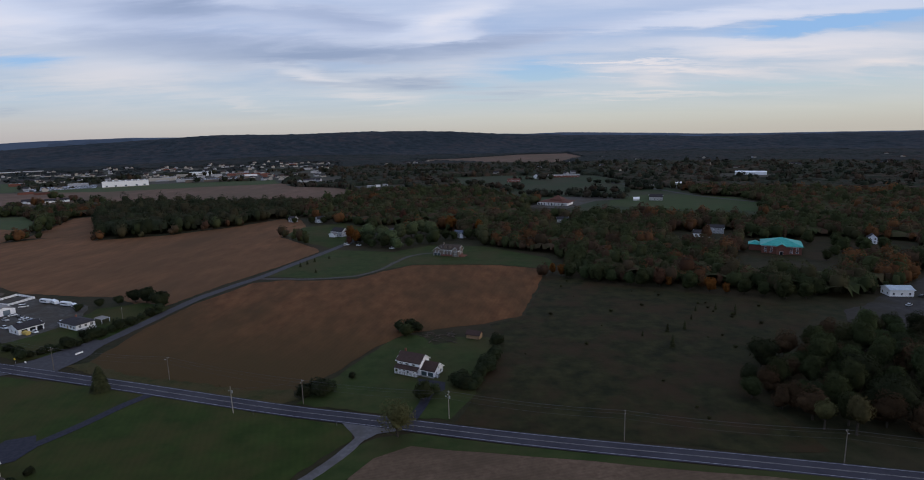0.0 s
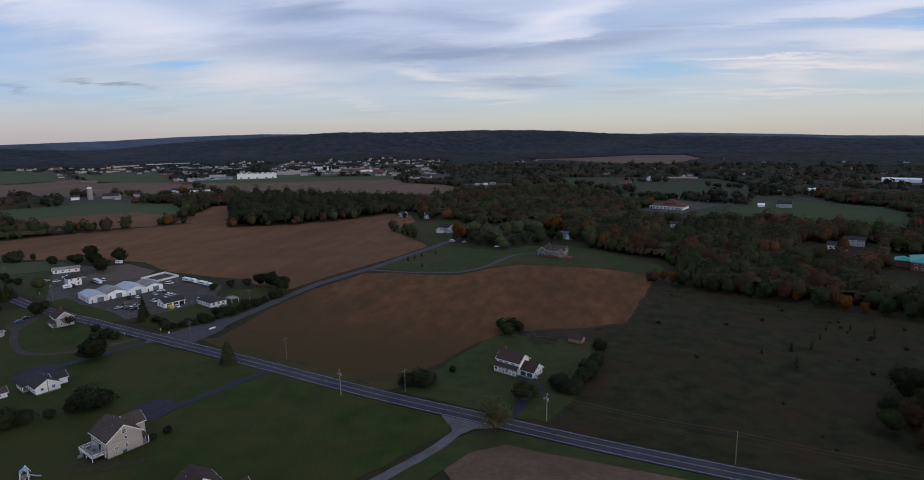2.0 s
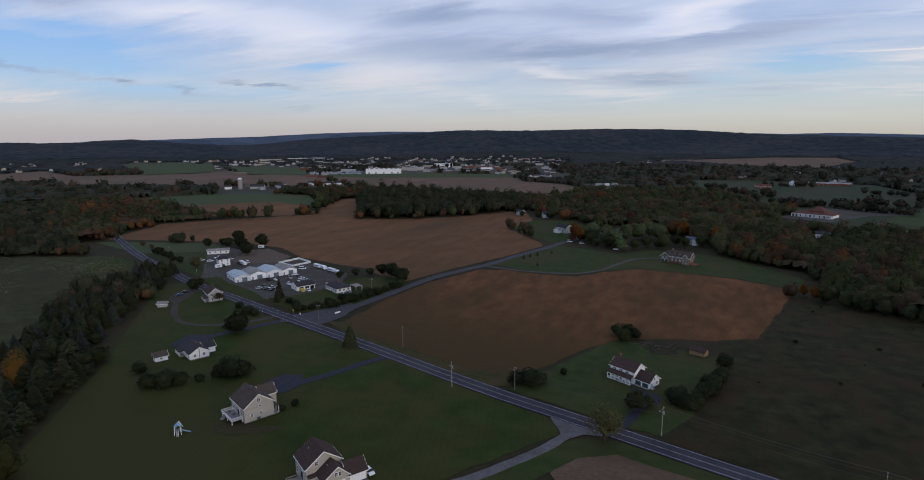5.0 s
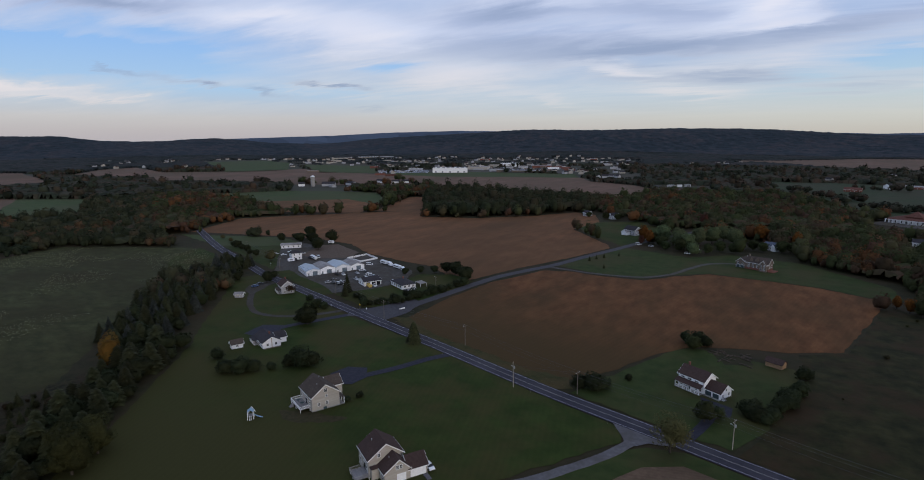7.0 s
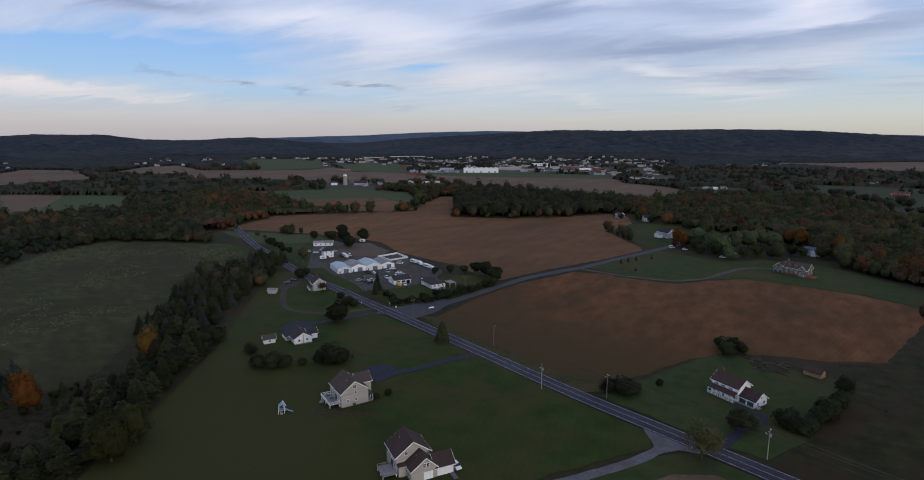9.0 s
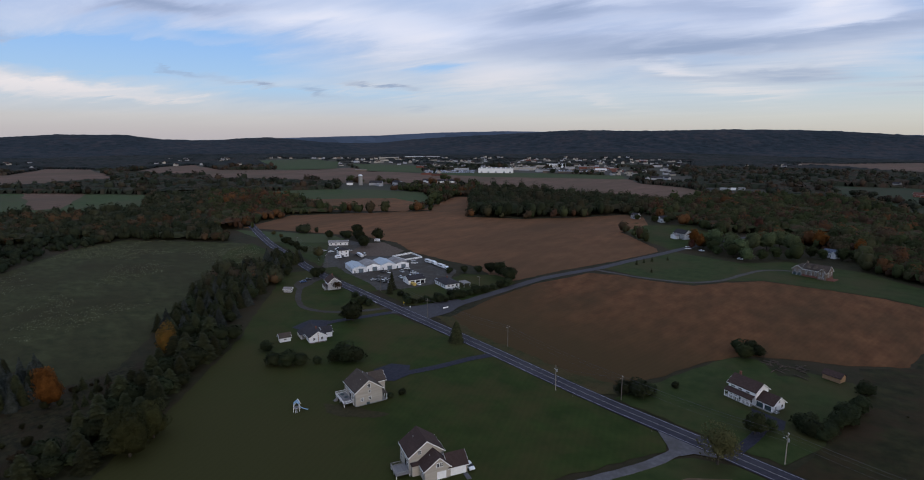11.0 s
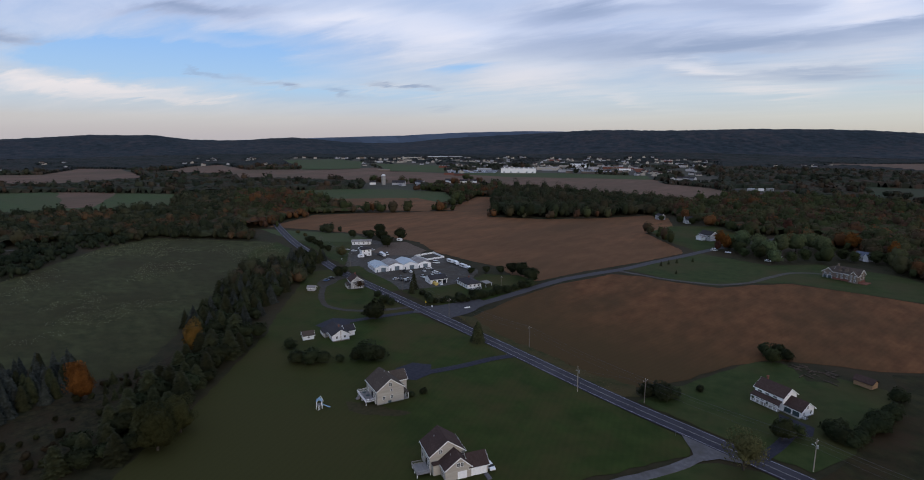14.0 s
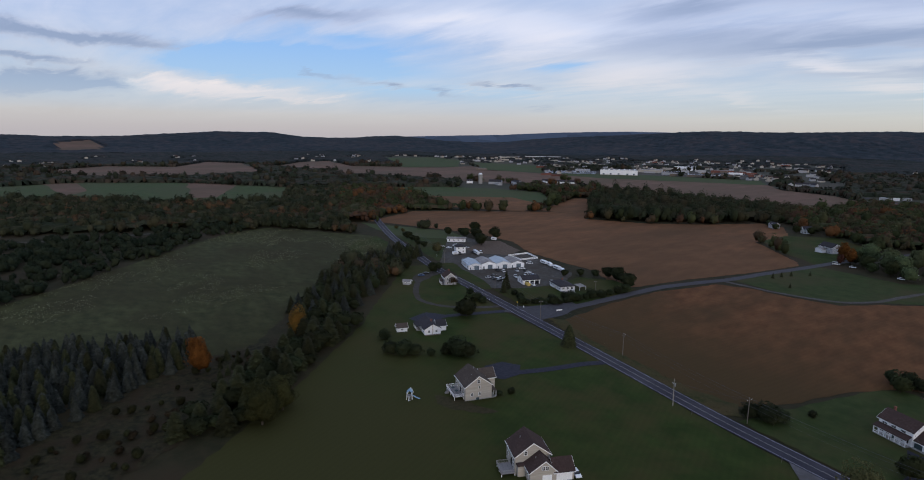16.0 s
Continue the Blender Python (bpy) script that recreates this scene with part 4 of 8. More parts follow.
ribbon("driveway", "dark driveway of the ranch house", [(-204, 233), (-212, 218), (-219, 204), (-222, 196), (-228, 188)], 4.4, M["blacktop"], 0.21, thick=0.06)
field("driveway_pad", "dark parking pad of the ranch house", [(-214, 192), (-222, 203), (-232, 198), (-230, 184), (-221, 184)], M["blacktop"], 0.22, 4, 0.3, category="road", clear=False)
field("driveway_pad", "dark parking pad of the white house", [(-19.5, 219.5), (-8, 215), (-8, 208), (-14, 203), (-18, 207)], M["blacktop"], 0.22, 4, 0.3, category="road", clear=False)
ribbon("driveway", "dark driveway of the white house", [(-14, 207), (-16, 196), (-20, 182)], 3.6, M["blacktop"], 0.21, thick=0.05)
ribbon("road_far", "distant grey road beside the long field", [(-430, 1335), (-340, 1270), (-250, 1190), (-170, 1110), (-100, 1010)], 9.0, M["side_asphalt"], 0.9)
ribbon("road_far", "grey lane between young trees", [(-720, -20), (-635, 49), (-612, 95), (-600, 160)], 6.0, M["gravel"], 0.4)
CLEAR.append([(-122, 500), (-128, 556), (-100, 588), (-30, 600), (-5, 572), (-20, 540), (-30, 508), (-60, 480)])
CLEAR.append([(-155, 396), (-142, 470), (-118, 506), (-90, 498), (-20, 512), (74, 452), (78, 388), (20, 402), (-60, 420), (-80, 390)])
CLEAR.append([(-170, 372), (-40, 372), (-15, 440), (-60, 485), (-120, 480), (-155, 410)])
CLEAR.append([(-440, 322), (-430, 345), (-398, 420), (-330, 404), (-225, 364), (-165, 340), (-165, 300), (-320, 270)])
CLEAR.append([(-720, -40), (-620, 40), (-590, 160), (-612, 165), (-660, 60), (-740, -20)])
ribbon("road_far", "grey street through the green", [(300, 1120), (330, 1010), (360, 860), (402, 770)], 7.0, M["side_asphalt"], 0.6)

# ---- woods: great numbers of leaf clumps ----
CORE_V = np.array([(r * math.cos(a), r * math.sin(a), z) for z, r in ((-0.8, 0.55), (0.0, 1.0), (0.66, 0.72)) for a in (math.pi * i / 3 for i in range(6))])
CORE_Q = np.array([(i + 6 * k, (i + 1) % 6 + 6 * k, (i + 1) % 6 + 6 * k + 6, i + 6 * k + 6) for k in (0, 1) for i in range(6)])
CORE_F = np.concatenate([CORE_Q[:, :3], CORE_Q[:, [0, 2, 3]], np.array([(12, 12 + i, 13 + i) for i in range(1, 5)])])


def leaf_cards(rng, centres, radius, height, cards, size, lobes=0.22, base=0.06, core=0.86, jitter=0.4):
    """Small leaf clumps on the uneven outside of crowns. centres (n, 3) on the ground; radius, height (n,).
    Gives corners, triangles and the soft outward normals of the crown."""
    n = len(centres)
    cards = int(cards * 1.8) if cards > 4 else cards
    d = rng.normal(size=(n, cards, 3))
    d /= np.linalg.norm(d, axis=2, keepdims=True)
    d[:, :, 2] = np.where(d[:, :, 2] < -0.35, -d[:, :, 2], d[:, :, 2])
    # lobes: every crown bulges its own way
    ph = rng.uniform(0, 6.28, (n, 1, 3))
    bulge = 1 + lobes * np.sin(3 * d[:, :, 0] + ph[:, :, 0]) * np.sin(3 * d[:, :, 1] + ph[:, :, 1]) + lobes * 0.6 * np.sin(5 * d[:, :, 2] + ph[:, :, 2])
    shell = rng.uniform(0.90, 1.06, (n, cards)) * bulge
    half = height * (1 - base) / 2
    ext = np.stack([radius, radius, half], 1)[:, None, :]
    pos = d * shell[:, :, None] * ext
    pos[:, :, 2] += (height * base + half)[:, None]
    pos += centres[:, None, :]
    out = d / ext
    out /= np.linalg.norm(out, axis=2, keepdims=True)
    nrm = out + rng.normal(scale=jitter, size=d.shape)
    nrm *= np.sign(np.sum(nrm * out, axis=2, keepdims=True))
    nrm /= np.linalg.norm(nrm, axis=2, keepdims=True)
    u = np.cross(nrm, rng.normal(size=d.shape))
    u /= np.linalg.norm(u, axis=2, keepdims=True) + 1e-9
    v = np.cross(nrm, u)
    s = (size * radius)[:, None, None] * rng.uniform(0.65, 1.3, (n, cards, 1))
    tri = []
    for k in range(3):
        t = 2.094 * k + rng.uniform(-0.35, 0.35, (n, cards, 1))
        tri.append(pos + (u * np.cos(t) + v * np.sin(t)) * s * rng.uniform(0.8, 1.3, (n, cards, 1)))
    verts = np.stack(tri, 2).reshape(-1, 3)
    faces = np.arange(len(verts)).reshape(-1, 3)
    soft = out + 0.25 * nrm
    soft /= np.linalg.norm(soft, axis=2, keepdims=True)
    soft = np.repeat(soft.reshape(-1, 3), 3, axis=0)
    if core:
        # a small solid heart, so that no light falls straight through
        m = len(CORE_V)
        cv = CORE_V[None] * ext * core
        cv[:, :, 2] += (height * base + half)[:, None]
        cv += centres[:, None, :]
        cf = (CORE_F[None] + (np.arange(n) * m)[:, None, None]).reshape(-1, 3) + len(verts)
        verts, faces = np.concatenate([verts, cv.reshape(-1, 3)]), np.concatenate([faces, cf])
        soft = np.concatenate([soft, np.tile(CORE_V / np.linalg.norm(CORE_V, axis=1, keepdims=True), (n, 1))])
    return verts, faces, soft


def woods(name, label, xy, radius, height, cards, size, material, seed, crowns=1, core=0.92):
    """Many trees in one sheet; each tree is one to three overlapping uneven crowns."""
    rng = np.random.default_rng(seed)
    n = len(xy)
    g = 0.5 + 1.0 * rng.uniform(size=n) ** 1.5
    r = g * rng.uniform(0.85, 1.15, n) * radius
    h = (0.45 + 0.55 * g) * rng.uniform(0.75, 1.25, n) * height
    tint = rng.uniform(size=n)      # every tree has its own autumn colour
    vs, fs, ns, tints, k = [], [], [], [], 0
    for i in range(crowns):
        a = rng.uniform(0, 6.28, n)
        off = 0 if i == 0 else 0.62 * r * rng.uniform(0.7, 1.2, n)
        p = xy + np.column_stack([off * np.cos(a), off * np.sin(a)])
        c = np.column_stack([p, land(p[:, 0], p[:, 1])])
        cr = r * (0.8 if crowns > 1 else 1.0) if i == 0 else r * rng.uniform(0.45, 0.72, n)
        ch = h if i == 0 else h * rng.uniform(0.55, 0.92, n)
        v, f, q = leaf_cards(rng, c, cr, ch, cards, size, 0.28, 0.03, core, 0.4)
        leaves = (len(v) - (n * len(CORE_V) if core else 0)) // n
        tints.append(np.repeat(tint, leaves))
        if core:
            tints.append(np.repeat(tint, len(CORE_V)))
        vs.append(v)
        fs.append(f + k)
        ns.append(q)
        k += len(v)
    ob = arrays_object(name, np.concatenate(vs), np.concatenate(fs), material, np.concatenate(ns))
    ob.data.attributes.new("tint", "FLOAT", "POINT").data.foreach_set("value", np.concatenate(tints).astype(np.float32))
    return tagged(ob, label, "woods", kind="stuff")


AZ0, AZ1 = -98.0, 50.0


def scatter(r0, r1, spacing, seed, az0=AZ0, az1=AZ1):
    """Even random places in a ring about the hovering point, outside the clearings."""
    rng = np.random.default_rng(seed)
    area = math.radians(az1 - az0) * (r1 * r1 - r0 * r0) / 2
    n = int(area / spacing ** 2)
    r = np.sqrt(rng.uniform(r0 * r0, r1 * r1, n))
    a = np.radians(rng.uniform(az0, az1, n))
    return np.column_stack([r * np.sin(a), r * np.cos(a)])


def near_line(xy, line, dist):
    """Which places lie near a line of points."""
    p = np.array([(v[0], v[1]) for v in smooth_line(line, 8.0)])
    d = np.full(len(xy), 1e9)
    for q in p:
        d = np.minimum(d, np.hypot(xy[:, 0] - q[0], xy[:, 1] - q[1]))
    return d < dist


# places where houses stand among the trees
GLADES = [(262, 448, 34), (128, 765, 34), (60, 1180, 30), (-213, 696, 26), (-169, 674, 18), (-2, 550, 20), (-124, 575, 26), (114, 630, 16), (228, 530, 26), (246, 541, 20), (349, 474, 18), (640, 1252, 60), (281, 816, 20), (-812, 860, 55), (-738, 985, 50), (-352, 1355, 40), (-165, 1168, 50), (-60, 505, 24)]


def in_glade(xy):
    """Which places lie in a glade or in the open strip before it."""
    hit = np.zeros(len(xy), bool)
    for x, y, r in GLADES:
        toward = np.array([x, y]) / math.hypot(x, y)
        rel = xy - [x, y]
        along = rel @ toward
        across = np.abs(rel @ np.array([-toward[1], toward[0]]))
        hit |= (across < r) & (along < r * 0.6) & (along > -r * 2.6)
    return hit


def in_any(xy, outlines):
    hit = np.zeros(len(xy), bool)
    for o in outlines:
        hit |= inside(o, xy[:, 0], xy[:, 1])
    return hit


def polar(az, r):
    return r * math.sin(radians(az)), r * math.cos(radians(az))


# where the distant houses stand
rt = random.Random(31)
TOWN_SPOTS = []
for i in range(300):
    zone = rt.random()
    if zone < 0.62:
        az, r = rt.uniform(-47, -13), 1480 + 1200 * rt.random() ** 1.3
    elif zone < 0.82:
        az, r = rt.uniform(-62, -40), rt.uniform(1900, 2700)
    elif zone < 0.9:
        az, r = rt.uniform(-85, -62), rt.uniform(1700, 2600)
    else:
        az, r = rt.uniform(-14, 38), rt.uniform(1300, 2500)
    x, y = polar(az, r)
    if not any(bool(inside(o, [x], [y])[0]) for o in CLEAR):
        TOWN_SPOTS.append((x, y, rt.uniform(0, 180)))


def scramble(a, b, seed):
    """Random numbers from 0 to 1 that belong to places."""
    v = np.sin(a * 127.1 + b * 311.7 + seed * 17.3) * 43758.5453
    return v - np.floor(v)


def open_ground(xy):
    """The town's streets and gardens, and the ground before each distant house."""
    r = np.hypot(xy[:, 0], xy[:, 1])
    a = np.degrees(np.arctan2(xy[:, 0], xy[:, 1]))
    town = (r > 1250) & (r < 2500) & (a > -47) & (a < -12)
    hit = town & (scramble(np.floor(xy[:, 0] / 42), np.floor(xy[:, 1] / 30), 3) > 0.42)
    for x, y, _ in TOWN_SPOTS:
        k = math.hypot(x, y)
        rel = xy - [x, y]
        along = rel @ np.array([x / k, y / k])
        across = np.abs(rel @ np.array([-y / k, x / k]))
        hit |= (across < 15) & (along < 12) & (along > -70)
    return hit


def canopy(name, label, r0, r1, step, cell, height, material, seed, far=True, keep=None, az0=AZ0, az1=AZ1):
    """The closed roof of leaves of a wood: one lumpy sheet, a lump to each crown, that comes down to the ground at its edges."""
    rng = np.random.default_rng(seed)
    nr, na = int((r1 - r0) / step) + 1, int(math.radians(az1 - az0) * (r0 + r1) / 2 / step)
    R, A = np.meshgrid(np.linspace(r0, r1, nr), np.radians(np.linspace(az0, az1, na)), indexing="ij")
    X = R * np.sin(A) + rng.uniform(-0.3, 0.3, R.shape) * step
    Y = R * np.cos(A) + rng.uniform(-0.3, 0.3, R.shape) * step
    gx, gy = np.floor(X / cell), np.floor(Y / cell)
    top, tint = np.zeros(R.shape), np.zeros(R.shape)
    for dx in (-1, 0, 1):
        for dy in (-1, 0, 1):
            cx, cy = gx + dx, gy + dy
            px, py = (cx + 0.15 + 0.7 * scramble(cx, cy, seed)) * cell, (cy + 0.15 + 0.7 * scramble(cx, cy, seed + 1)) * cell
            size = 0.6 + 0.4 * scramble(cx, cy, seed + 2)
            d = np.hypot(X - px, Y - py) / (0.8 * cell)
            h = height * size * (0.5 + 0.5 * np.sqrt(np.maximum(0.0, 1 - d * d)))
            best = h > top
            top = np.where(best, h, top)
            tint = np.where(best, scramble(cx, cy, seed + 4), tint)
    top *= rng.uniform(0.93, 1.07, top.shape)
    if far:     # taller and lower stands
        top *= 1 + 0.22 * np.sin(X / 61 + 1.7 * np.sin(Y / 83)) * np.sin(Y / 47 + 1.3 * np.sin(X / 71))
    xy = np.column_stack([X.ravel(), Y.ravel()])
    blocked = in_any(xy, CLEAR) | in_glade(xy)
    if far:
        blocked |= open_ground(xy)
    else:
        blocked |= near_line(xy, SIDE_ROAD, 14) | near_line(xy, MAIN_ROAD, 32)
    if keep is not None:
        blocked |= ~keep(xy)
    blocked = blocked.reshape(R.shape)

    def beside(mask):
        g = np.pad(mask, 1, constant_values=False)
        return g[:-2, 1:-1] | g[2:, 1:-1] | g[1:-1, :-2] | g[1:-1, 2:]
    if name.startswith("woods_floor"):      # the outermost trees stand free
        blocked = blocked | beside(blocked)
        blocked = blocked | beside(blocked)
    edge = beside(blocked)
    Z = land(X, Y) + np.where(edge, top * (0.45 if name.startswith("woods_floor") else 0.0), top)
    k = np.arange(R.size).reshape(R.shape)
    whole = ~(blocked[:-1, :-1] | blocked[1:, :-1] | blocked[1:, 1:] | blocked[:-1, 1:])
    f = np.stack([k[:-1, :-1], k[1:, :-1], k[1:, 1:], k[:-1, 1:]], -1)[whole][:, ::-1]
    ob = arrays_object(name, np.column_stack([xy, Z.ravel()]), f, material)
    ob.data.polygons.foreach_set("use_smooth", np.ones(len(f), bool))
    ob.data.attributes.new("tint", "FLOAT", "POINT").data.foreach_set("value", tint.ravel().astype(np.float32))
    return tagged(ob, label, "woods", kind="stuff")


GROVE = [(-420, 570), (-390, 590), (-320, 606), (-262, 664), (-215, 715), (-230, 840), (-360, 870), (-520, 880), (-500, 700)]


def in_grove(xy):
    return inside(GROVE, xy[:, 0], xy[:, 1])


def azimuth(xy):
    return np.degrees(np.arctan2(xy[:, 0], xy[:, 1]))


W = scatter(378, 640, 7.4, 11)
W = W[~in_glade(W) & ~in_any(W, CLEAR) & ~near_line(W, SIDE_ROAD, 14) & ~near_line(W, MAIN_ROAD, 32)]
left_side = azimuth(W) < -40
young = azimuth(W) < -67
woods("woods_near_right", "mixed autumn woods, green with rust and orange crowns", W[~left_side], 4.9, 11.5, 60, 0.15, M["woods"], 21, 2)
woods("young_conifers", "rows of low dark young conifers beyond the meadow", W[young], 3.2, 6.0, 40, 0.22, M["woods_conifer"], 29, 2)
woods("woods_near_left", "dark mixed woods beyond the meadow", W[left_side & ~young], 4.4, 9.5, 60, 0.15, M["woods_left"], 22, 2)
canopy("woods_floor_right", "closed dark leaf roof between the crowns", 384, 650, 3.4, 8.0, 8.5, M["woods"], 31, False, None, -40, AZ1)
canopy("woods_floor_left", "closed dark leaf roof between the crowns", 384, 650, 3.4, 8.0, 6.5, M["woods_left"], 32, False, None, -67, -40)
W = scatter(640, 1050, 9.4, 12)
W = W[~in_glade(W) & ~in_any(W, CLEAR)]
grove = in_grove(W)
dark = ~grove & (azimuth(W) < -58)
woods("woods_grove", "dense dark green grove beside the brown field", W[grove], 5.6, 15.5, 46, 0.16, M["woods_green"], 23, 2)
woods("woods_middle_left", "dark mixed woods with pale bushes below the far fields", W[dark], 4.8, 10.0, 20, 0.25, M["woods_left"], 27, 2)
woods("woods_middle", "autumn woods across the valley floor", W[~grove & ~dark], 5.2, 11.0, 20, 0.25, M["woods"], 24, 2)
canopy("woods_floor_grove", "closed dark leaf roof of the grove", 630, 900, 4.0, 9.0, 13.5, M["woods_green"], 33, True, in_grove, -45, -12)
canopy("woods_floor_left", "closed leaf roof between the crowns", 645, 1060, 4.6, 9.0, 7.5, M["woods_left"], 34, True, None, AZ0, -58)
canopy("woods_floor_right", "closed leaf roof between the crowns", 645, 1060, 4.6, 9.0, 8.5, M["woods"], 35, True, lambda xy: ~in_grove(xy), -58, AZ1)
W = scatter(1060, 1900, 26.0, 16)
W = W[~in_glade(W) & ~in_any(W, CLEAR) & ~open_ground(W)]
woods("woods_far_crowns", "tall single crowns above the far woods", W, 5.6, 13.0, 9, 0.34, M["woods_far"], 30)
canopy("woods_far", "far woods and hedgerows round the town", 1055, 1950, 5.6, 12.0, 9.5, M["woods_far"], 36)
# both sheets below have haze blue in their leaf colours
canopy("woods_distant", "distant woods below the ridges", 1945, 2900, 8.5, 17.0, 8.0, M["woods_hazed"], 37)
canopy("woods_ridge", "dark forest climbing the ridges", 2890, 3760, 12.0, 25.0, 9.0, M["ridge_trees_hazed"], 38)


# ---- single trees ----
def limb_mesh(height, radius, rng, limbs, start):
    bm = bmesh.new()
    bar(bm, (0, 0, -0.2), (0.05 * height * rng.uniform(-1, 1) * 0.4, 0, height * 0.55), radius, 7, radius * 0.55)
    top = Vector((0, 0, height * 0.5))
    for i in range(limbs):
        a = 2 * math.pi * (i + rng.uniform(0, 0.7)) / limbs
        z0 = height * rng.uniform(start, 0.55)
        out = height * rng.uniform(0.16, 0.28)
        bar(bm, (0, 0, z0), (math.cos(a) * out, math.sin(a) * out, z0 + height * rng.uniform(0.14, 0.32)), radius * 0.42, 5, radius * 0.12)
    bar(bm, top, (0.02 * height, 0.03 * height, height * 0.86), radius * 0.5, 5, radius * 0.12)
    return bm


def mesh_part(name, parent, verts, faces, material, normals=None):
    ob = arrays_object(name, verts, faces, material, normals)
    ob.parent = parent
    return ob


def leafy_tree(name, label, height, spread, leaf, seed, cards=900, size=0.10, base=0.2, sparse=1.0, category="tree", trunk=True, core=0.91):
    """A broad tree of unit place: trunk with limbs, and a crown of leaf clumps in several lobes."""
    rng = np.random.default_rng(seed)
    t = thing(name, label, category, 0, 0)
    if trunk:
        part("trunk", limb_mesh(height, 0.032 * height, rng, 6, 0.22), M["bark"], t)
    lobes = 7
    a = rng.uniform(0, 6.28, lobes)
    rr = rng.uniform(0.15, 0.5, lobes) * spread
    c = np.column_stack([rr * np.cos(a), rr * np.sin(a), height * rng.uniform(base, 0.45, lobes)])
    c[0] = (0, 0, height * base)
    lr = rng.uniform(0.5, 0.68, lobes) * spread
    lr[0] = spread * 0.8
    lh = rng.uniform(0.42, 0.58, lobes) * height
    lh[0] = height * (1 - base)
    vs, fs, ns, k = [], [], [], 0
    for i in range(lobes):
        v, f, q = leaf_cards(rng, c[i:i + 1], lr[i:i + 1], lh[i:i + 1], int(cards / lobes * (1.6 if i == 0 else 0.9) * sparse), size * spread / lr[i], 0.26, 0.02, core, 0.55)
        vs.append(v)
        fs.append(f + k)
        ns.append(q)
        k += len(v)
    mesh_part("crown", t, np.concatenate(vs), np.concatenate(fs), leaf, np.concatenate(ns))
    return t


def conifer(name, label, height, spread, needles, seed, tiers=17, fronds=11, droop=0.28, column=False):
    """A spire of drooping fronds round a straight stem."""
    rng = np.random.default_rng(seed)
    t = thing(name, label, "conifer", 0, 0)
    bm = bmesh.new()
    bar(bm, (0, 0, -0.2), (0, 0, height * 0.95), 0.018 * height, 6, 0.004 * height)
    part("trunk", bm, M["bark"], t)
    vs, fs = [], []
    k = 0
    for i in range(tiers):
        f = i / (tiers - 1)
        z = height * (0.045 + 0.915 * f)
        reach = spread * ((1 - f) ** (0.5 if column else 0.85) * 0.95 + 0.05)
        nf = max(5, int(fronds * (1 - 0.5 * f)))
        for j in range(nf):
            a = 2 * math.pi * (j + rng.uniform(-0.3, 0.3)) / nf + i * 1.1
            L = reach * rng.uniform(0.78, 1.15)
            w = L * rng.uniform(0.22, 0.34) + 0.12
            ca, sa = math.cos(a), math.sin(a)
            z1 = z + rng.uniform(-0.02, 0.02) * height

            def at(l, s, dz):
                return (ca * l - sa * s, sa * l + ca * s, max(0.05, z1 + dz))
            vs += [at(0.05 * L, -w * 0.4, 0.10 * L), at(0.6 * L, -w, -droop * 0.45 * L), at(L, 0, -droop * L), at(0.6 * L, w, -droop * 0.45 * L), at(0.05 * L, w * 0.4, 0.10 * L), at(0.55 * L, 0, 0.05 * L)]
            fs += [(k, k + 1, k + 5), (k + 1, k + 2, k + 5), (k + 2, k + 3, k + 5), (k + 3, k + 4, k + 5), (k + 4, k, k + 5)]
            k += 6
    mesh_part("crown", t, np.array(vs), np.array(fs), needles)
    return t


def plant(model, places, group="", h0=1.0, seed=0, vary=0.18):
    """The model itself at the first place, and copies of it at the others: (x, y) or (x, y, size)."""
    rng = random.Random(seed)
    made = []
    for i, p in enumerate(places):
        s = (p[2] if len(p) > 2 else 1.0) * h0 * rng.uniform(1 - vary, 1 + vary)
        m = Matrix.Translation((p[0], p[1], 0)) @ Matrix.Rotation(rng.uniform(0, 6.28), 4, "Z")
        ob = model if i == 0 and not model.get("group") else copy_thing(model, m)
        ob.matrix_basis = m @ Matrix.Diagonal((s * rng.uniform(0.92, 1.08), s * rng.uniform(0.92, 1.08), s, 1))
        if group:
            tagged(ob, group=group)
        made.append(ob)
    return made


def rows_in(outline, spacing, seed, jitter=0.25, turn=0.0):
    """Planted rows of places inside an outline."""
    rng = np.random.default_rng(seed)
    px, py = zip(*outline)
    cx, cy = sum(px) / len(px), sum(py) / len(py)
    g = np.arange(-160, 160, spacing)
    X, Y = np.meshgrid(g, g)
    X, Y = X.ravel() + rng.uniform(-jitter, jitter, X.size) * spacing, Y.ravel() + rng.uniform(-jitter, jitter, X.size) * spacing
    c, s = math.cos(radians(turn)), math.sin(radians(turn))
    x, y = cx + c * X - s * Y, cy + s * X + c * Y
    k = inside(outline, x, y)
    return [(a, b) for a, b in zip(x[k], y[k])]


def split(places, n):
    return [places[i::n] for i in range(n)]


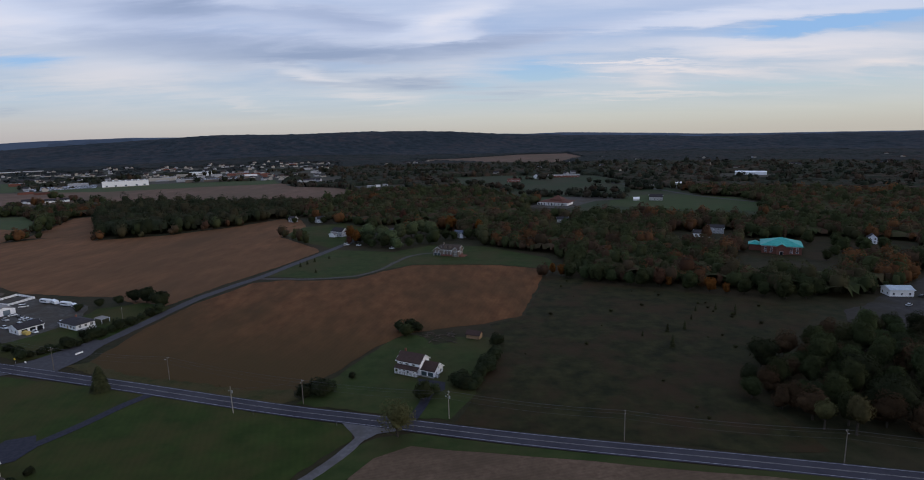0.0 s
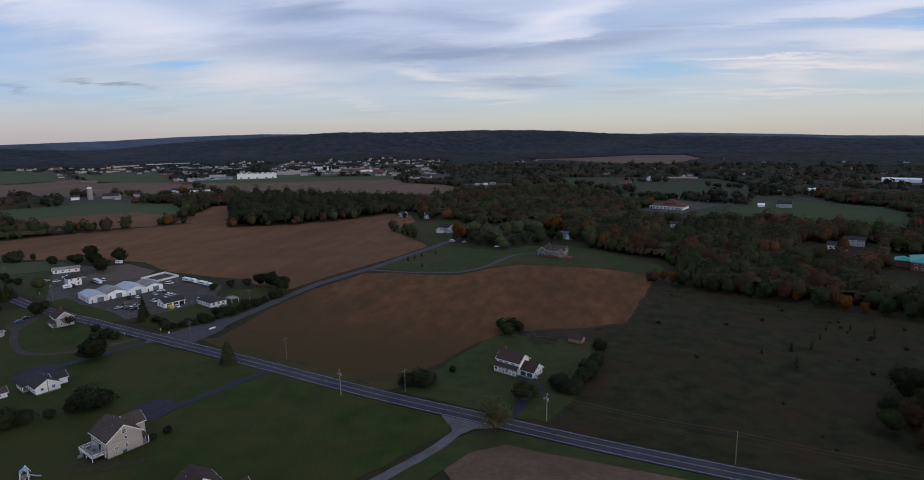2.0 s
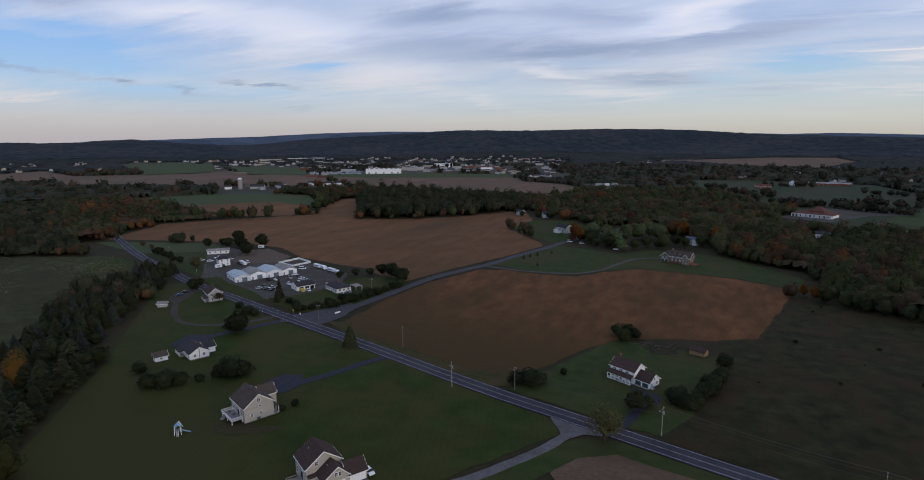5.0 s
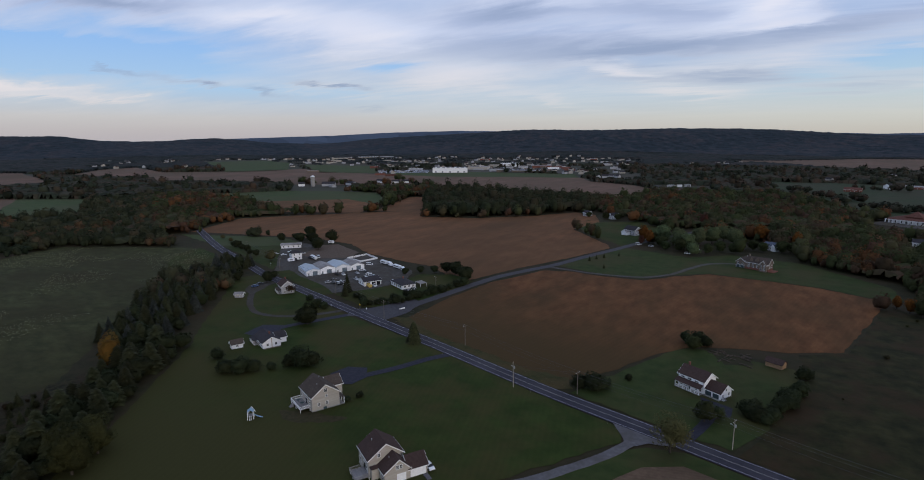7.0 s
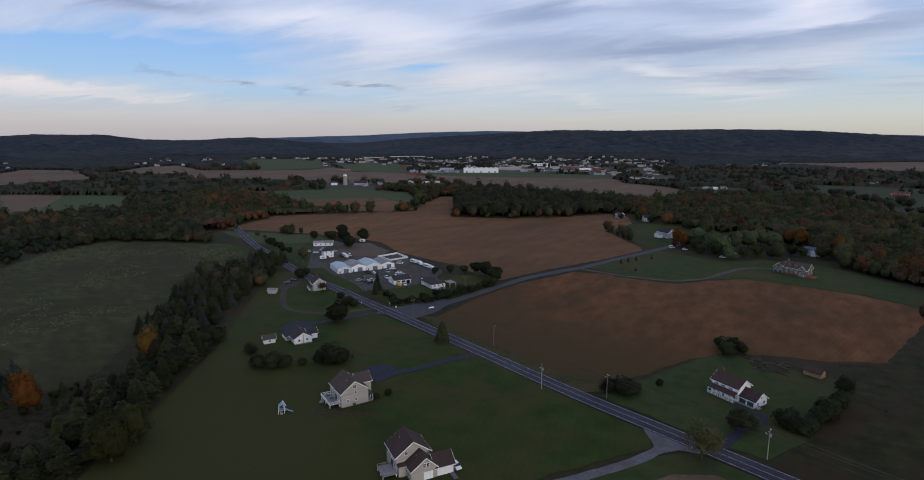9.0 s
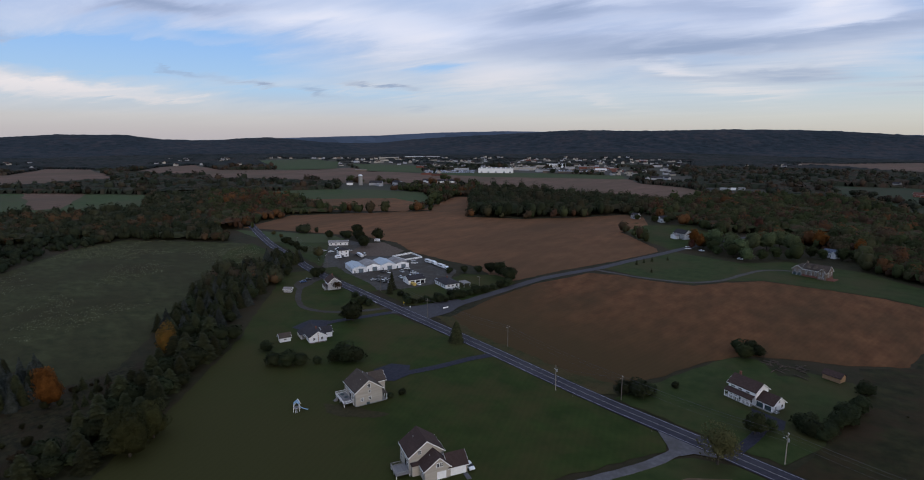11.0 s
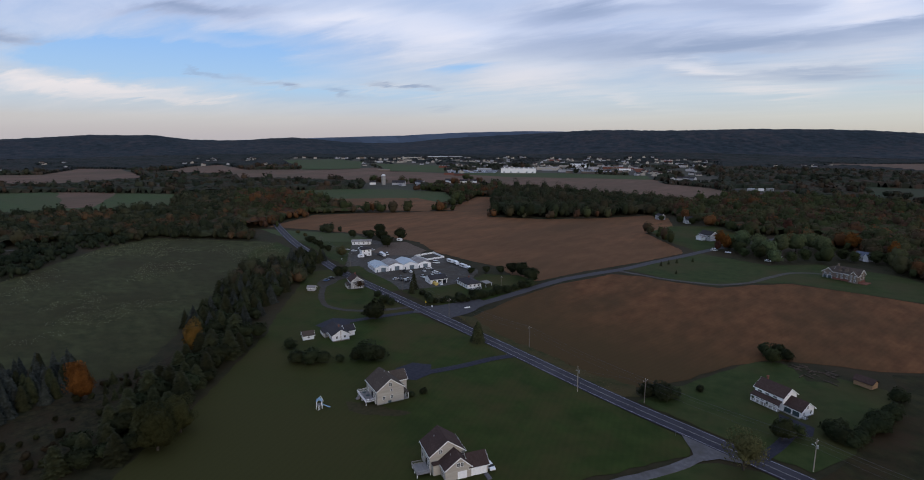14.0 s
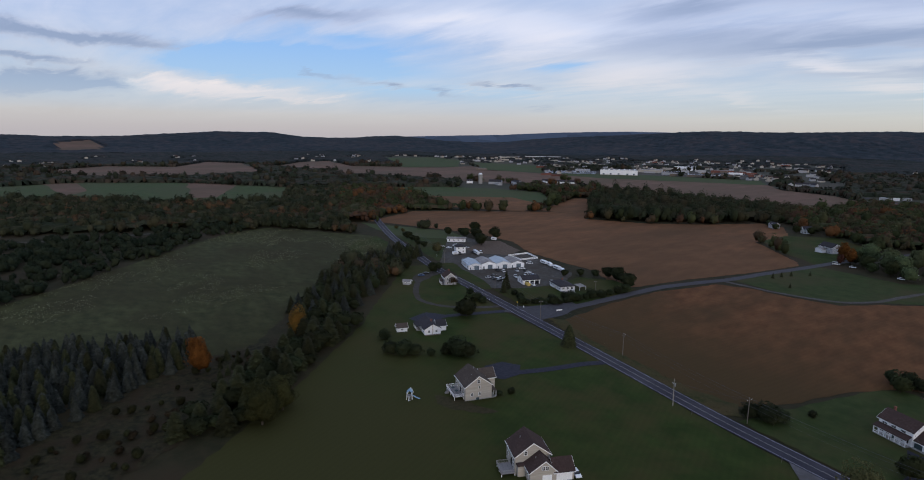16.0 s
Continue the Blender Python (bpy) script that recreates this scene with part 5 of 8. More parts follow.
# spruce plantation by the meadow
PLANTATION = [(-292, -30), (-300, 32), (-280, 76), (-264, 90), (-246, 78), (-236, 58), (-224, 36), (-212, 15), (-194, 0), (-188, -22), (-230, -42)]
spots = rows_in(PLANTATION, 4.9, 41, 0.4, 25)
for model, places in zip((conifer("spruce_tree", "grey-green spruce in a dense plantation", 9.6, 2.9, M["needle_blue"], 1, tiers=20, fronds=13, droop=0.42),
                          conifer("spruce_tree", "grey-green spruce in a dense plantation", 8.6, 2.8, M["needle_blue"], 2, tiers=18, fronds=13, droop=0.36, column=True),
                          conifer("fir_tree", "dark green fir in a dense plantation", 9.0, 2.7, M["needle_green"], 3, tiers=20, fronds=13, droop=0.4, column=True)), split(spots, 3)):
    plant(model, places, "conifers of the plantation", seed=len(places), vary=0.28)
# shelter belt between the lawn and the meadow
BELT_FAR = [(-376, 290), (-352, 298), (-318, 240), (-298, 216), (-268, 178), (-254, 152), (-262, 128), (-296, 152), (-336, 210), (-366, 258)]
spots = rows_in(BELT_FAR, 6.6, 42, 0.36, 35)
for model, places in zip((conifer("pine_tree", "dark grey-green pine in the shelter belt", 10.5, 3.9, M["needle_blue"], 4, tiers=16, fronds=12, droop=0.3),
                          conifer("pine_tree", "dark green pine in the shelter belt", 11.0, 4.4, M["needle_green"], 5, tiers=17, fronds=13, droop=0.2, column=True),
                          leafy_tree("belt_tree", "dark green broadleaf tree in the belt", 8.0, 4.4, M["leaf_dark"], 70, cards=760, base=0.0),
                          conifer("pine_tree", "dark green pine in the shelter belt", 9.5, 3.8, M["needle_green"], 71, tiers=16, fronds=12, droop=0.26)), split(spots, 4)):
    plant(model, places, "trees of the shelter belt", seed=len(places) + 3, vary=0.26)
BELT_NEAR = [(-252, 152), (-238, 162), (-221, 130), (-203, 106), (-187, 82), (-174, 58), (-184, 48), (-204, 74), (-224, 100), (-248, 130)]
spots = rows_in(BELT_NEAR, 6.4, 43, 0.36, 35)
for model, places in zip((conifer("pine_tree", "broad dark pine beside the lawn", 12.0, 5.0, M["needle_green"], 6, tiers=18, fronds=14, droop=0.14, column=True),
                          leafy_tree("belt_tree", "dark green broadleaf tree in the belt", 8.0, 4.6, M["leaf_dark"], 7, cards=900, base=0.0),
                          conifer("pine_tree", "dark green pine beside the lawn", 11.0, 4.6, M["needle_green"], 8, tiers=18, fronds=14, droop=0.16, column=True),
                          leafy_tree("belt_tree", "low dark tree in the belt", 6.0, 4.0, M["leaf_dark"], 72, cards=760, base=0.0)), split(spots, 4)):
    plant(model, places, "trees of the near belt", seed=len(places) + 7, vary=0.26)
plant(leafy_tree("pine_tree", "big rounded olive-green pine beside the lawn", 14.5, 5.6, M["needle_pine"], 73, cards=2400, size=0.055, base=0.0), [(-175, 76), (-180, 86, 0.9), (-186, 79, 0.8)], "big pines", vary=0.05)
SCRUB_BELT = [(-244, 84), (-240, 112), (-214, 96), (-190, 64), (-172, 40), (-176, 12), (-200, 14), (-222, 48)]
shrub = leafy_tree("shrub", "dark upright shrub in rough ground", 2.6, 1.25, M["leaf_scrub"], 9, cards=700, size=0.10, base=0.02, category="shrub", trunk=False)
shrub_rust = leafy_tree("shrub", "brown upright shrub in rough ground", 2.0, 1.1, M["leaf_scrub_brown"], 10, cards=600, size=0.10, base=0.02, category="shrub", trunk=False)
spots = rows_in(SCRUB_BELT, 4.3, 44, 0.5, 10)
plant(shrub, spots[0::5], "shrubs of the belt", seed=3, vary=0.45)
plant(conifer("young_fir", "dark young fir in the scrub", 5.0, 1.9, M["needle_green"], 75, tiers=13, fronds=11, droop=0.35), [(-232, 84), (-228, 88), (-224, 84), (-233, 92), (-226, 94), (-220, 90), (-237, 98), (-230, 100), (-222, 80), (-218, 86), (-240, 90), (-214, 92)], "young firs in the scrub", seed=21, vary=0.3)
plant(shrub_rust, [(x + 2, y + 1) for x, y in spots[1::9]], "shrubs of the belt", seed=4, vary=0.45)
# the two bright maples
plant(leafy_tree("maple_tree", "bright orange maple above the spruces", 15.0, 5.0, M["leaf_orange"], 12, cards=1700, size=0.07, base=0.0), [(-233, 76)], vary=0.0)
plant(leafy_tree("maple_tree", "golden orange maple in the belt", 15.5, 5.0, M["leaf_gold"], 13, cards=1700, size=0.07, base=0.0), [(-243, 126)], vary=0.0)

# single trees and bushes along the road and round the houses
plant(conifer("cedar_tree", "dark broad cedar beside the road", 11.0, 4.2, M["needle_green"], 14, tiers=26, fronds=18, droop=0.5, column=True), [(-148, 215.5)], vary=0.0)
plant(conifer("spruce_tree", "tall dark spruce by the workshop yard", 14.0, 3.6, M["needle_green"], 15, tiers=20, fronds=12), [(-236, 270), (-231, 262, 0.8)], vary=0.0)
plant(leafy_tree("yew_bush", "big dark evergreen bush beside the driveway", 10.5, 6.2, M["leaf_dark"], 16, cards=1300, base=0.02), [(-212, 210)], vary=0.0)
plant(leafy_tree("roadside_tree", "thin olive-yellow tree at the lane's mouth", 12.5, 6.6, M["leaf_olive"], 17, cards=1500, size=0.048, base=0.12, core=0.35), [(-23, 173.5)], vary=0.0)
plant(leafy_tree("maple_tree", "round green tree behind the white house", 6.2, 4.2, M["leaf_green"], 18, cards=800, base=0.05), [(-29, 270)], vary=0.0)
plant(leafy_tree("shrub", "tall dark shrub at the field's edge", 5.6, 3.2, M["leaf_dark"], 19, cards=700, base=0.03, category="shrub"), [(-33, 278), (-24, 277, 0.9), (-28, 281)], "shrubs behind the white house", vary=0.05)
bush = leafy_tree("bush", "rounded dark green bush", 5.0, 3.6, M["leaf_dark"], 20, cards=560, base=0.02, category="bush", trunk=False)
def hedge(x0, y0, x1, y1, n, size, seed):
    """A row of bushes of uneven size."""
    rb = random.Random(seed)
    return [(x0 + (x1 - x0) * i / (n - 1) + rb.uniform(-1, 1), y0 + (y1 - y0) * i / (n - 1) + rb.uniform(-1, 1), size * rb.uniform(0.7, 1.2)) for i in range(n)]


ROAD_BUSHES = [(-57, 206, 1.25), (-62, 205, 1.0), (-54, 209, 0.8), (-47, 222, 0.5), (-224, 236, 0.95), (-229, 236, 0.9), (-243, 244, 0.7), (-133, 157, 0.5), (-135, 152, 0.45)]
RANCH_BUSHES = [(-197, 147, 1.3), (-192, 151, 1.2), (-188, 154, 1.2), (-179, 165, 1.2), (-175, 168, 1.5), (-171, 170, 1.2), (-183, 159, 0.6), (-214, 156, 1.0)]
YARD_BUSHES = [(-222, 262, 0.8), (-214, 258, 0.7), (-200, 270, 0.7), (-197, 280, 0.7)]
HOUSE_BUSHES = [(-3, 212, 1.3), (0, 209, 1.2), (-1, 217, 1.0), (9, 230, 0.9), (15, 256, 0.9)]
plant(bush, ROAD_BUSHES + RANCH_BUSHES + YARD_BUSHES + HOUSE_BUSHES + hedge(-207, 251, -192, 268, 7, 0.8, 1) + hedge(-191, 272, -179, 318, 10, 1.0, 2) + hedge(3, 208, 14, 240, 9, 1.0, 3), "bushes round the houses", seed=5)
plant(leafy_tree("garden_tree", "bright green tree before the white house", 6.5, 3.8, M["leaf_green"], 21, cards=700, base=0.12), [(-16, 199.5, 1.05), (-12, 204, 0.7)], "garden trees", vary=0.05)
hedge_tree = leafy_tree("hedge_tree", "dark green tree behind the bungalow", 8.5, 4.6, M["leaf_dark"], 22, cards=640, base=0.05)
plant(hedge_tree, [(-222, 334, 0.6), (-214, 340, 0.8), (-206, 344, 1.0), (-198, 342, 1.1), (-190, 338, 1.0), (-183, 330, 1.1), (-178, 320, 0.8), (-230, 326, 0.7), (-300, 262, 0.8), (-304, 272, 0.7),
                   (-400, 388, 0.8), (-392, 396, 1.0), (-378, 388, 1.1), (-370, 384, 0.9), (-358, 371, 1.1), (-349, 364, 1.2), (-330, 262, 0.7), (-322, 256, 0.8), (-430, 339, 0.6), (-420, 336, 0.7), (-408, 331, 0.6), (-397, 327, 0.7), (-386, 321, 0.6), (-375, 318, 0.7), (-410, 378, 1.1), (-389, 383, 1.1), (-400, 406, 1.2)], "hedge trees", seed=6)
plant(leafy_tree("maple_tree", "round dark tree at the field's edge", 11.5, 6.0, M["leaf_dark"], 23, cards=900, base=0.08), [(-362, 396)], vary=0.0)
plant(leafy_tree("maple_tree", "olive-gold tree beside the road", 9.0, 4.6, M["leaf_olive"], 24, cards=700, base=0.06), [(-350, 311), (-450, 353, 0.5), (-470, 360, 0.5)], "roadside trees", vary=0.05)
plant(leafy_tree("bare_tree", "thin half-bare brown tree before the roadside house", 6.0, 3.2, M["leaf_copse"], 74, cards=420, size=0.08, base=0.15, core=0.4), [(-264, 249)], vary=0.0)
# farm trees
plant(conifer("young_spruce", "small dark spruce on the farm lawn", 4.2, 1.5, M["needle_green"], 25, tiers=12), [(-127, 433), (-124, 442), (-120, 450), (-110, 413, 0.9), (-111, 462, 0.8)], "young spruces", vary=0.1)
farm_green = leafy_tree("maple_tree", "pale green tree by the farm", 17.0, 7.6, M["leaf_light"], 26, cards=760, base=0.06)
plant(farm_green, [(-75, 528), (-66, 519), (-58, 494, 0.62), (-50, 556, 1.1), (-42, 576, 1.1), (-60, 548), (-78, 546, 1.05), (-32, 560), (-90, 540, 0.9)], "farm trees", seed=8)
plant(leafy_tree("maple_tree", "dark green tree by the farm", 12.0, 6.0, M["leaf_green"], 27, cards=700, base=0.06), [(-70, 506), (-82, 508, 0.8), (-62, 506, 0.8), (-48, 506, 0.7), (-88, 520), (-40, 520, 0.8), (-98, 535), (-26, 540), (-8, 536, 0.8), (6, 538, 0.8), (14, 544, 0.9), (20, 536, 0.7), (-16, 540, 0.9), (-200, 672, 0.7), (-212, 690, 0.7), (-163, 664, 0.7), (-178, 668, 0.8)], "farm trees", seed=9)
plant(leafy_tree("maple_tree", "orange maple beside the farmhouse", 14.5, 5.6, M["leaf_orange"], 28, cards=760, base=0.08), [(-107, 540), (-100, 528, 0.8), (18, 566, 1.0), (-12, 590, 0.9), (64, 392, 0.55)], "orange maples", seed=10)
plant(leafy_tree("maple_tree", "deep red maple among the woods", 14.0, 5.6, M["leaf_rust"], 29, cards=700, base=0.05), [(-68, 652), (-106, 522, 0.6), (222, 505, 0.9), (150, 345, 0.7), (126, 352, 0.7)], "red maples", seed=11)
plant(leafy_tree("maple_tree", "orange tree at the edge of the woods", 11.0, 4.2, M["leaf_orange"], 30, cards=640, base=0.04), [(69, 385, 0.8), (132, 352, 0.8), (152, 337, 0.8), (160, 333, 0.7)], "orange edge trees", seed=12)
plant(leafy_tree("edge_tree", "dull green tree at the edge of the woods", 11.0, 4.6, M["leaf_green"], 31, cards=560, base=0.03), [(74, 380), (82, 374), (90, 368), (98, 363), (108, 358), (116, 354), (142, 342), (170, 330), (178, 324), (188, 318), (200, 318), (210, 324), (88, 380), (104, 372), (120, 366), (136, 358), (288, 428), (302, 440, 1.1), (318, 436), (326, 452, 1.1), (312, 462), (340, 446), (296, 476, 1.2), (322, 480, 1.1), (272, 412, 0.8), (330, 424, 0.8)], "edge trees", seed=13)
# the copse beyond the bare field
copse = rows_in([(104, 186), (106, 206), (118, 222), (140, 236), (172, 250), (205, 262), (240, 250), (250, 200), (220, 165), (160, 158), (128, 166)], 8.2, 46, 0.45, 12)
random.Random(9).shuffle(copse)
for k, (leaf, word, h, sp) in enumerate((("leaf_dark", "dark green", 12.0, 6.0), ("leaf_green", "tall dull green", 14.0, 5.2), ("leaf_brush", "dull olive", 10.0, 5.4), ("leaf_copse", "brown half-bare", 11.0, 4.8), ("leaf_scrub", "low olive", 6.5, 5.0), ("leaf_green", "thin dark", 9.0, 4.4))):
    plant(leafy_tree("copse_tree", word + " tree in the roadside copse", h, sp, M[leaf], 50 + k, cards=1700, size=0.05, base=0.02 + 0.02 * (k % 2), core=0.8), copse[k::6], "trees of the copse", h0=0.88, seed=14 + k, vary=0.3)
plant(leafy_tree("copse_tree", "olive-gold tree on a pale trunk", 13.0, 4.0, M["leaf_olive"], 34, cards=520, size=0.11, base=0.3), [(126, 168), (118, 172, 0.8)], "gold trees of the copse", vary=0.05)
# shrubs over the brushy field
spots = rows_in([(14, 205), (22, 250), (30, 290), (48, 340), (70, 375), (150, 322), (175, 300), (100, 215), (90, 175), (50, 184)], 9.5, 45, 0.5, 15)
rs = random.Random(4)
rs.shuffle(spots)
field_shrub = leafy_tree("shrub", "low dull shrub in the brushy field", 1.6, 1.3, M["leaf_brush"], 36, cards=260, size=0.12, base=0.0, category="shrub", trunk=False)
plant(field_shrub, [(x, y, rs.uniform(0.3, 1.0)) for x, y in spots[:26]], "shrubs of the brushy field", seed=16, vary=0.3)
plant(conifer("red_cedar", "small dark red cedar in the brushy field", 5.0, 1.2, M["needle_green"], 35, tiers=12, fronds=9, droop=0.4, column=True), [(96, 248, 1.25), (101, 268), (111, 272), (140, 302, 0.9), (87, 263, 0.6), (150, 300, 0.8), (128, 300, 0.7), (120, 286, 0.6), (146, 292, 0.7)], "red cedars", vary=0.1)
# hedgerow trees standing in the far green
W = np.array([(x + dx, y + dy) for x, y in [(117, 917), (128, 905), (138, 896), (150, 902), (168, 905), (180, 890), (190, 876), (202, 868), (214, 862), (226, 855), (237, 848), (104, 1022), (54, 1083), (66, 1060), (81, 998), (-15, 1215), (302, 973), (335, 1010), (318, 990), (20, 1150)] for dx, dy in ((0, 0), (7, 5), (-5, 9), (4, -8))])
rows = []
for (xa, ya), (xb, yb) in (((0, 962), (105, 938)), ((258, 1130), (357, 1080)), ((214, 964), (276, 928)), ((300, 1010), (340, 962)), ((47, 1190), (28, 1080)), ((120, 1250), (200, 1235)), ((400, 905), (425, 860))):
    for i in range(11):
        rows.append((xa + (xb - xa) * i / 10 + 4 * math.sin(i * 2.3), ya + (yb - ya) * i / 10 + 6 * math.cos(i * 1.7)))
W = np.concatenate([W, np.array(rows)])
woods("hedgerow", "hedgerow trees standing in the far green", W, 5.0, 9.0, 40, 0.24, M["woods_far"], 61)
W = np.array([(x + dx, y + dy) for x, y in [(-600, 930), (-610, 945), (-690, 1010), (-760, 1060), (-820, 905), (-780, 900), (-720, 905), (-900, 900), (-700, 940), (-860, 880), (-640, 900), (-560, 800), (-590, 810), (-540, 760), (-505, 690), (-490, 650), (-520, 720)] for dx, dy in ((0, 0), (8, 5), (-7, 8), (5, -8), (-4, -6))])
woods("hedgerow", "hedgerow trees between the far fields", W, 5.0, 10.0, 40, 0.24, M["woods"], 62)

# ---- buildings ----
def gable_walls(x0, x1, y0, y1, eave, ridge, axis, z0=-0.2, mid=None):
    """Walls with gables: a closed prism under the roof."""
    bm = bmesh.new()
    if axis == "x":
        c = (y0 + y1) / 2 if mid is None else mid
        prof = [(y0, z0), (y1, z0), (y1, eave), (c, ridge), (y0, eave)]
        ends = [[bm.verts.new((x, p, z)) for p, z in prof] for x in (x0, x1)]
    else:
        c = (x0 + x1) / 2 if mid is None else mid
        prof = [(x0, z0), (x1, z0), (x1, eave), (c, ridge), (x0, eave)]
        ends = [[bm.verts.new((p, y, z)) for p, z in prof] for y in (y0, y1)]
    for i in range(5):
        j = (i + 1) % 5
        bm.faces.new((ends[0][i], ends[0][j], ends[1][j], ends[1][i]))
    bm.faces.new(ends[0])
    bm.faces.new(ends[1][::-1])
    bmesh.ops.recalc_face_normals(bm, faces=bm.faces)
    return bm


def gable_roof(x0, x1, y0, y1, eave, ridge, axis, over=0.45, thick=0.22, mid=None):
    """Two thick slopes that meet at the ridge and overhang the walls."""
    bm = bmesh.new()
    a0, a1, b0, b1 = (x0, x1, y0, y1) if axis == "x" else (y0, y1, x0, x1)
    c = (b0 + b1) / 2 if mid is None else mid
    for side in (b0, b1):
        run = side - c
        drop = (ridge - eave) / abs(run)
        out = side + math.copysign(over, run)
        ze = eave - drop * over
        prof = [(c, ridge + 0.03), (out, ze + 0.03), (out, ze + thick + 0.03), (c, ridge + thick + 0.03)]
        ends = []
        for a in (a0 - over, a1 + over):
            ends.append([bm.verts.new((a, b, z) if axis == "x" else (b, a, z)) for b, z in prof])
        for i in range(4):
            j = (i + 1) % 4
            bm.faces.new((ends[0][i], ends[0][j], ends[1][j], ends[1][i]))
        bm.faces.new(ends[0])
        bm.faces.new(ends[1][::-1])
    bmesh.ops.recalc_face_normals(bm, faces=bm.faces)
    return bm


def barge_boards(x0, x1, y0, y1, eave, ridge, axis, over=0.45, mid=None):
    """White boards along the gable edges and eaves."""
    bm = bmesh.new()
    a0, a1, b0, b1 = (x0, x1, y0, y1) if axis == "x" else (y0, y1, x0, x1)
    c = (b0 + b1) / 2 if mid is None else mid
    for side in (b0, b1):
        run = side - c
        drop = (ridge - eave) / abs(run)
        out = side + math.copysign(over + 0.03, run)
        ze = eave - drop * over
        for a in (a0 - over - 0.05, a1 + over + 0.05):
            pts = [(c, ridge + 0.18), (out, ze + 0.18), (out, ze - 0.12), (c, ridge - 0.12)]
            near = [bm.verts.new((a - 0.03, b, z) if axis == "x" else (b, a - 0.03, z)) for b, z in pts]
            far = [bm.verts.new((a + 0.03, b, z) if axis == "x" else (b, a + 0.03, z)) for b, z in pts]
            for i in range(4):
                j = (i + 1) % 4
                bm.faces.new((near[i], near[j], far[j], far[i]))
            bm.faces.new(near)
            bm.faces.new(far[::-1])
        lo, hi = sorted((out, out + math.copysign(0.08, run)))
        if axis == "x":
            box(bm, a0 - over, a1 + over, lo, hi, ze - 0.08, ze + 0.14)
        else:
            box(bm, lo, hi, a0 - over, a1 + over, ze - 0.08, ze + 0.14)
    bmesh.ops.recalc_face_normals(bm, faces=bm.faces)
    return bm


def hip_roof(x0, x1, y0, y1, eave, ridge, over=0.5, thick=0.2):
    bm = bmesh.new()
    x0, x1, y0, y1 = x0 - over, x1 + over, y0 - over, y1 + over
    w, d = x1 - x0, y1 - y0
    if w >= d:
        tips = [(x0 + d / 2, (y0 + y1) / 2, ridge), (x1 - d / 2 - 0.01, (y0 + y1) / 2, ridge)]
    else:
        tips = [((x0 + x1) / 2, y0 + w / 2, ridge), ((x0 + x1) / 2, y1 - w / 2 - 0.01, ridge)]
    low = [bm.verts.new((x, y, eave)) for x, y in ((x0, y0), (x1, y0), (x1, y1), (x0, y1))]
    rim = [bm.verts.new((x, y, eave + thick)) for x, y in ((x0, y0), (x1, y0), (x1, y1), (x0, y1))]
    t = [bm.verts.new(p) for p in tips]
    bm.faces.new(low[::-1])
    for i in range(4):
        j = (i + 1) % 4
        bm.faces.new((low[i], low[j], rim[j], rim[i]))
    if w >= d:
        for f in ((rim[0], rim[1], t[1], t[0]), (rim[1], rim[2], t[1]), (rim[2], rim[3], t[0], t[1]), (rim[3], rim[0], t[0])):
            bm.faces.new(f)
    else:
        for f in ((rim[0], rim[1], t[0]), (rim[1], rim[2], t[1], t[0]), (rim[2], rim[3], t[1]), (rim[3], rim[0], t[0], t[1])):
            bm.faces.new(f)
    bmesh.ops.recalc_face_normals(bm, faces=bm.faces)
    return bm


def box_bm(*b):
    return box(bmesh.new(), *b)


def set_in_wall(house, name, side, at, across, z, w, h, material, frame_material=None, label=""):
    """A framed window or door on the wall plane `at` of a side: x+, x-, y+ or y-."""
    frame_material = frame_material or M["trim"]
    s = 1 if side[1] == "+" else -1

    def slab(grow, depth):
        lo, hi = sorted((at + s * 0.01, at + s * depth))
        if side[0] == "x":
            return (lo, hi, across - w / 2 - grow, across + w / 2 + grow, z - h / 2 - grow, z + h / 2 + grow)
        return (across - w / 2 - grow, across + w / 2 + grow, lo, hi, z - h / 2 - grow, z + h / 2 + grow)
    frame_ob = part(name, box_bm(*slab(0.13, 0.06)), frame_material, house, label)
    part("pane" if name == "window" else "panel", box_bm(*slab(0.0, 0.09)), material, frame_ob)
    if name == "window" and w > 0.7:
        g = 0.03
        bm = bmesh.new()
        lo, hi = sorted((at + s * 0.01, at + s * 0.11))
        if side[0] == "x":
            box(bm, lo, hi, across - g, across + g, z - h / 2, z + h / 2)
            box(bm, lo, hi, across - w / 2, across + w / 2, z - g, z + g)
        else:
            box(bm, across - g, across + g, lo, hi, z - h / 2, z + h / 2)
            box(bm, across - w / 2, across + w / 2, lo, hi, z - g, z + g)
        part("glazing_bar", bm, frame_material, frame_ob)
    return frame_ob


def window(house, side, at, across, z, w=0.95, h=1.35):
    return set_in_wall(house, "window", side, at, across, z, w, h, M["glass"])


def gabled(house, x0, x1, y0, y1, eave, ridge, axis, wall, roof, over=0.45, mid=None, trim=True):
    part("wall", gable_walls(x0, x1, y0, y1, eave, ridge, axis, mid=mid), wall, house)
    part("roof", gable_roof(x0, x1, y0, y1, eave, ridge, axis, over, mid=mid), roof, house)
    if trim:
        part("trim", barge_boards(x0, x1, y0, y1, eave, ridge, axis, over, mid), M["trim"], house)


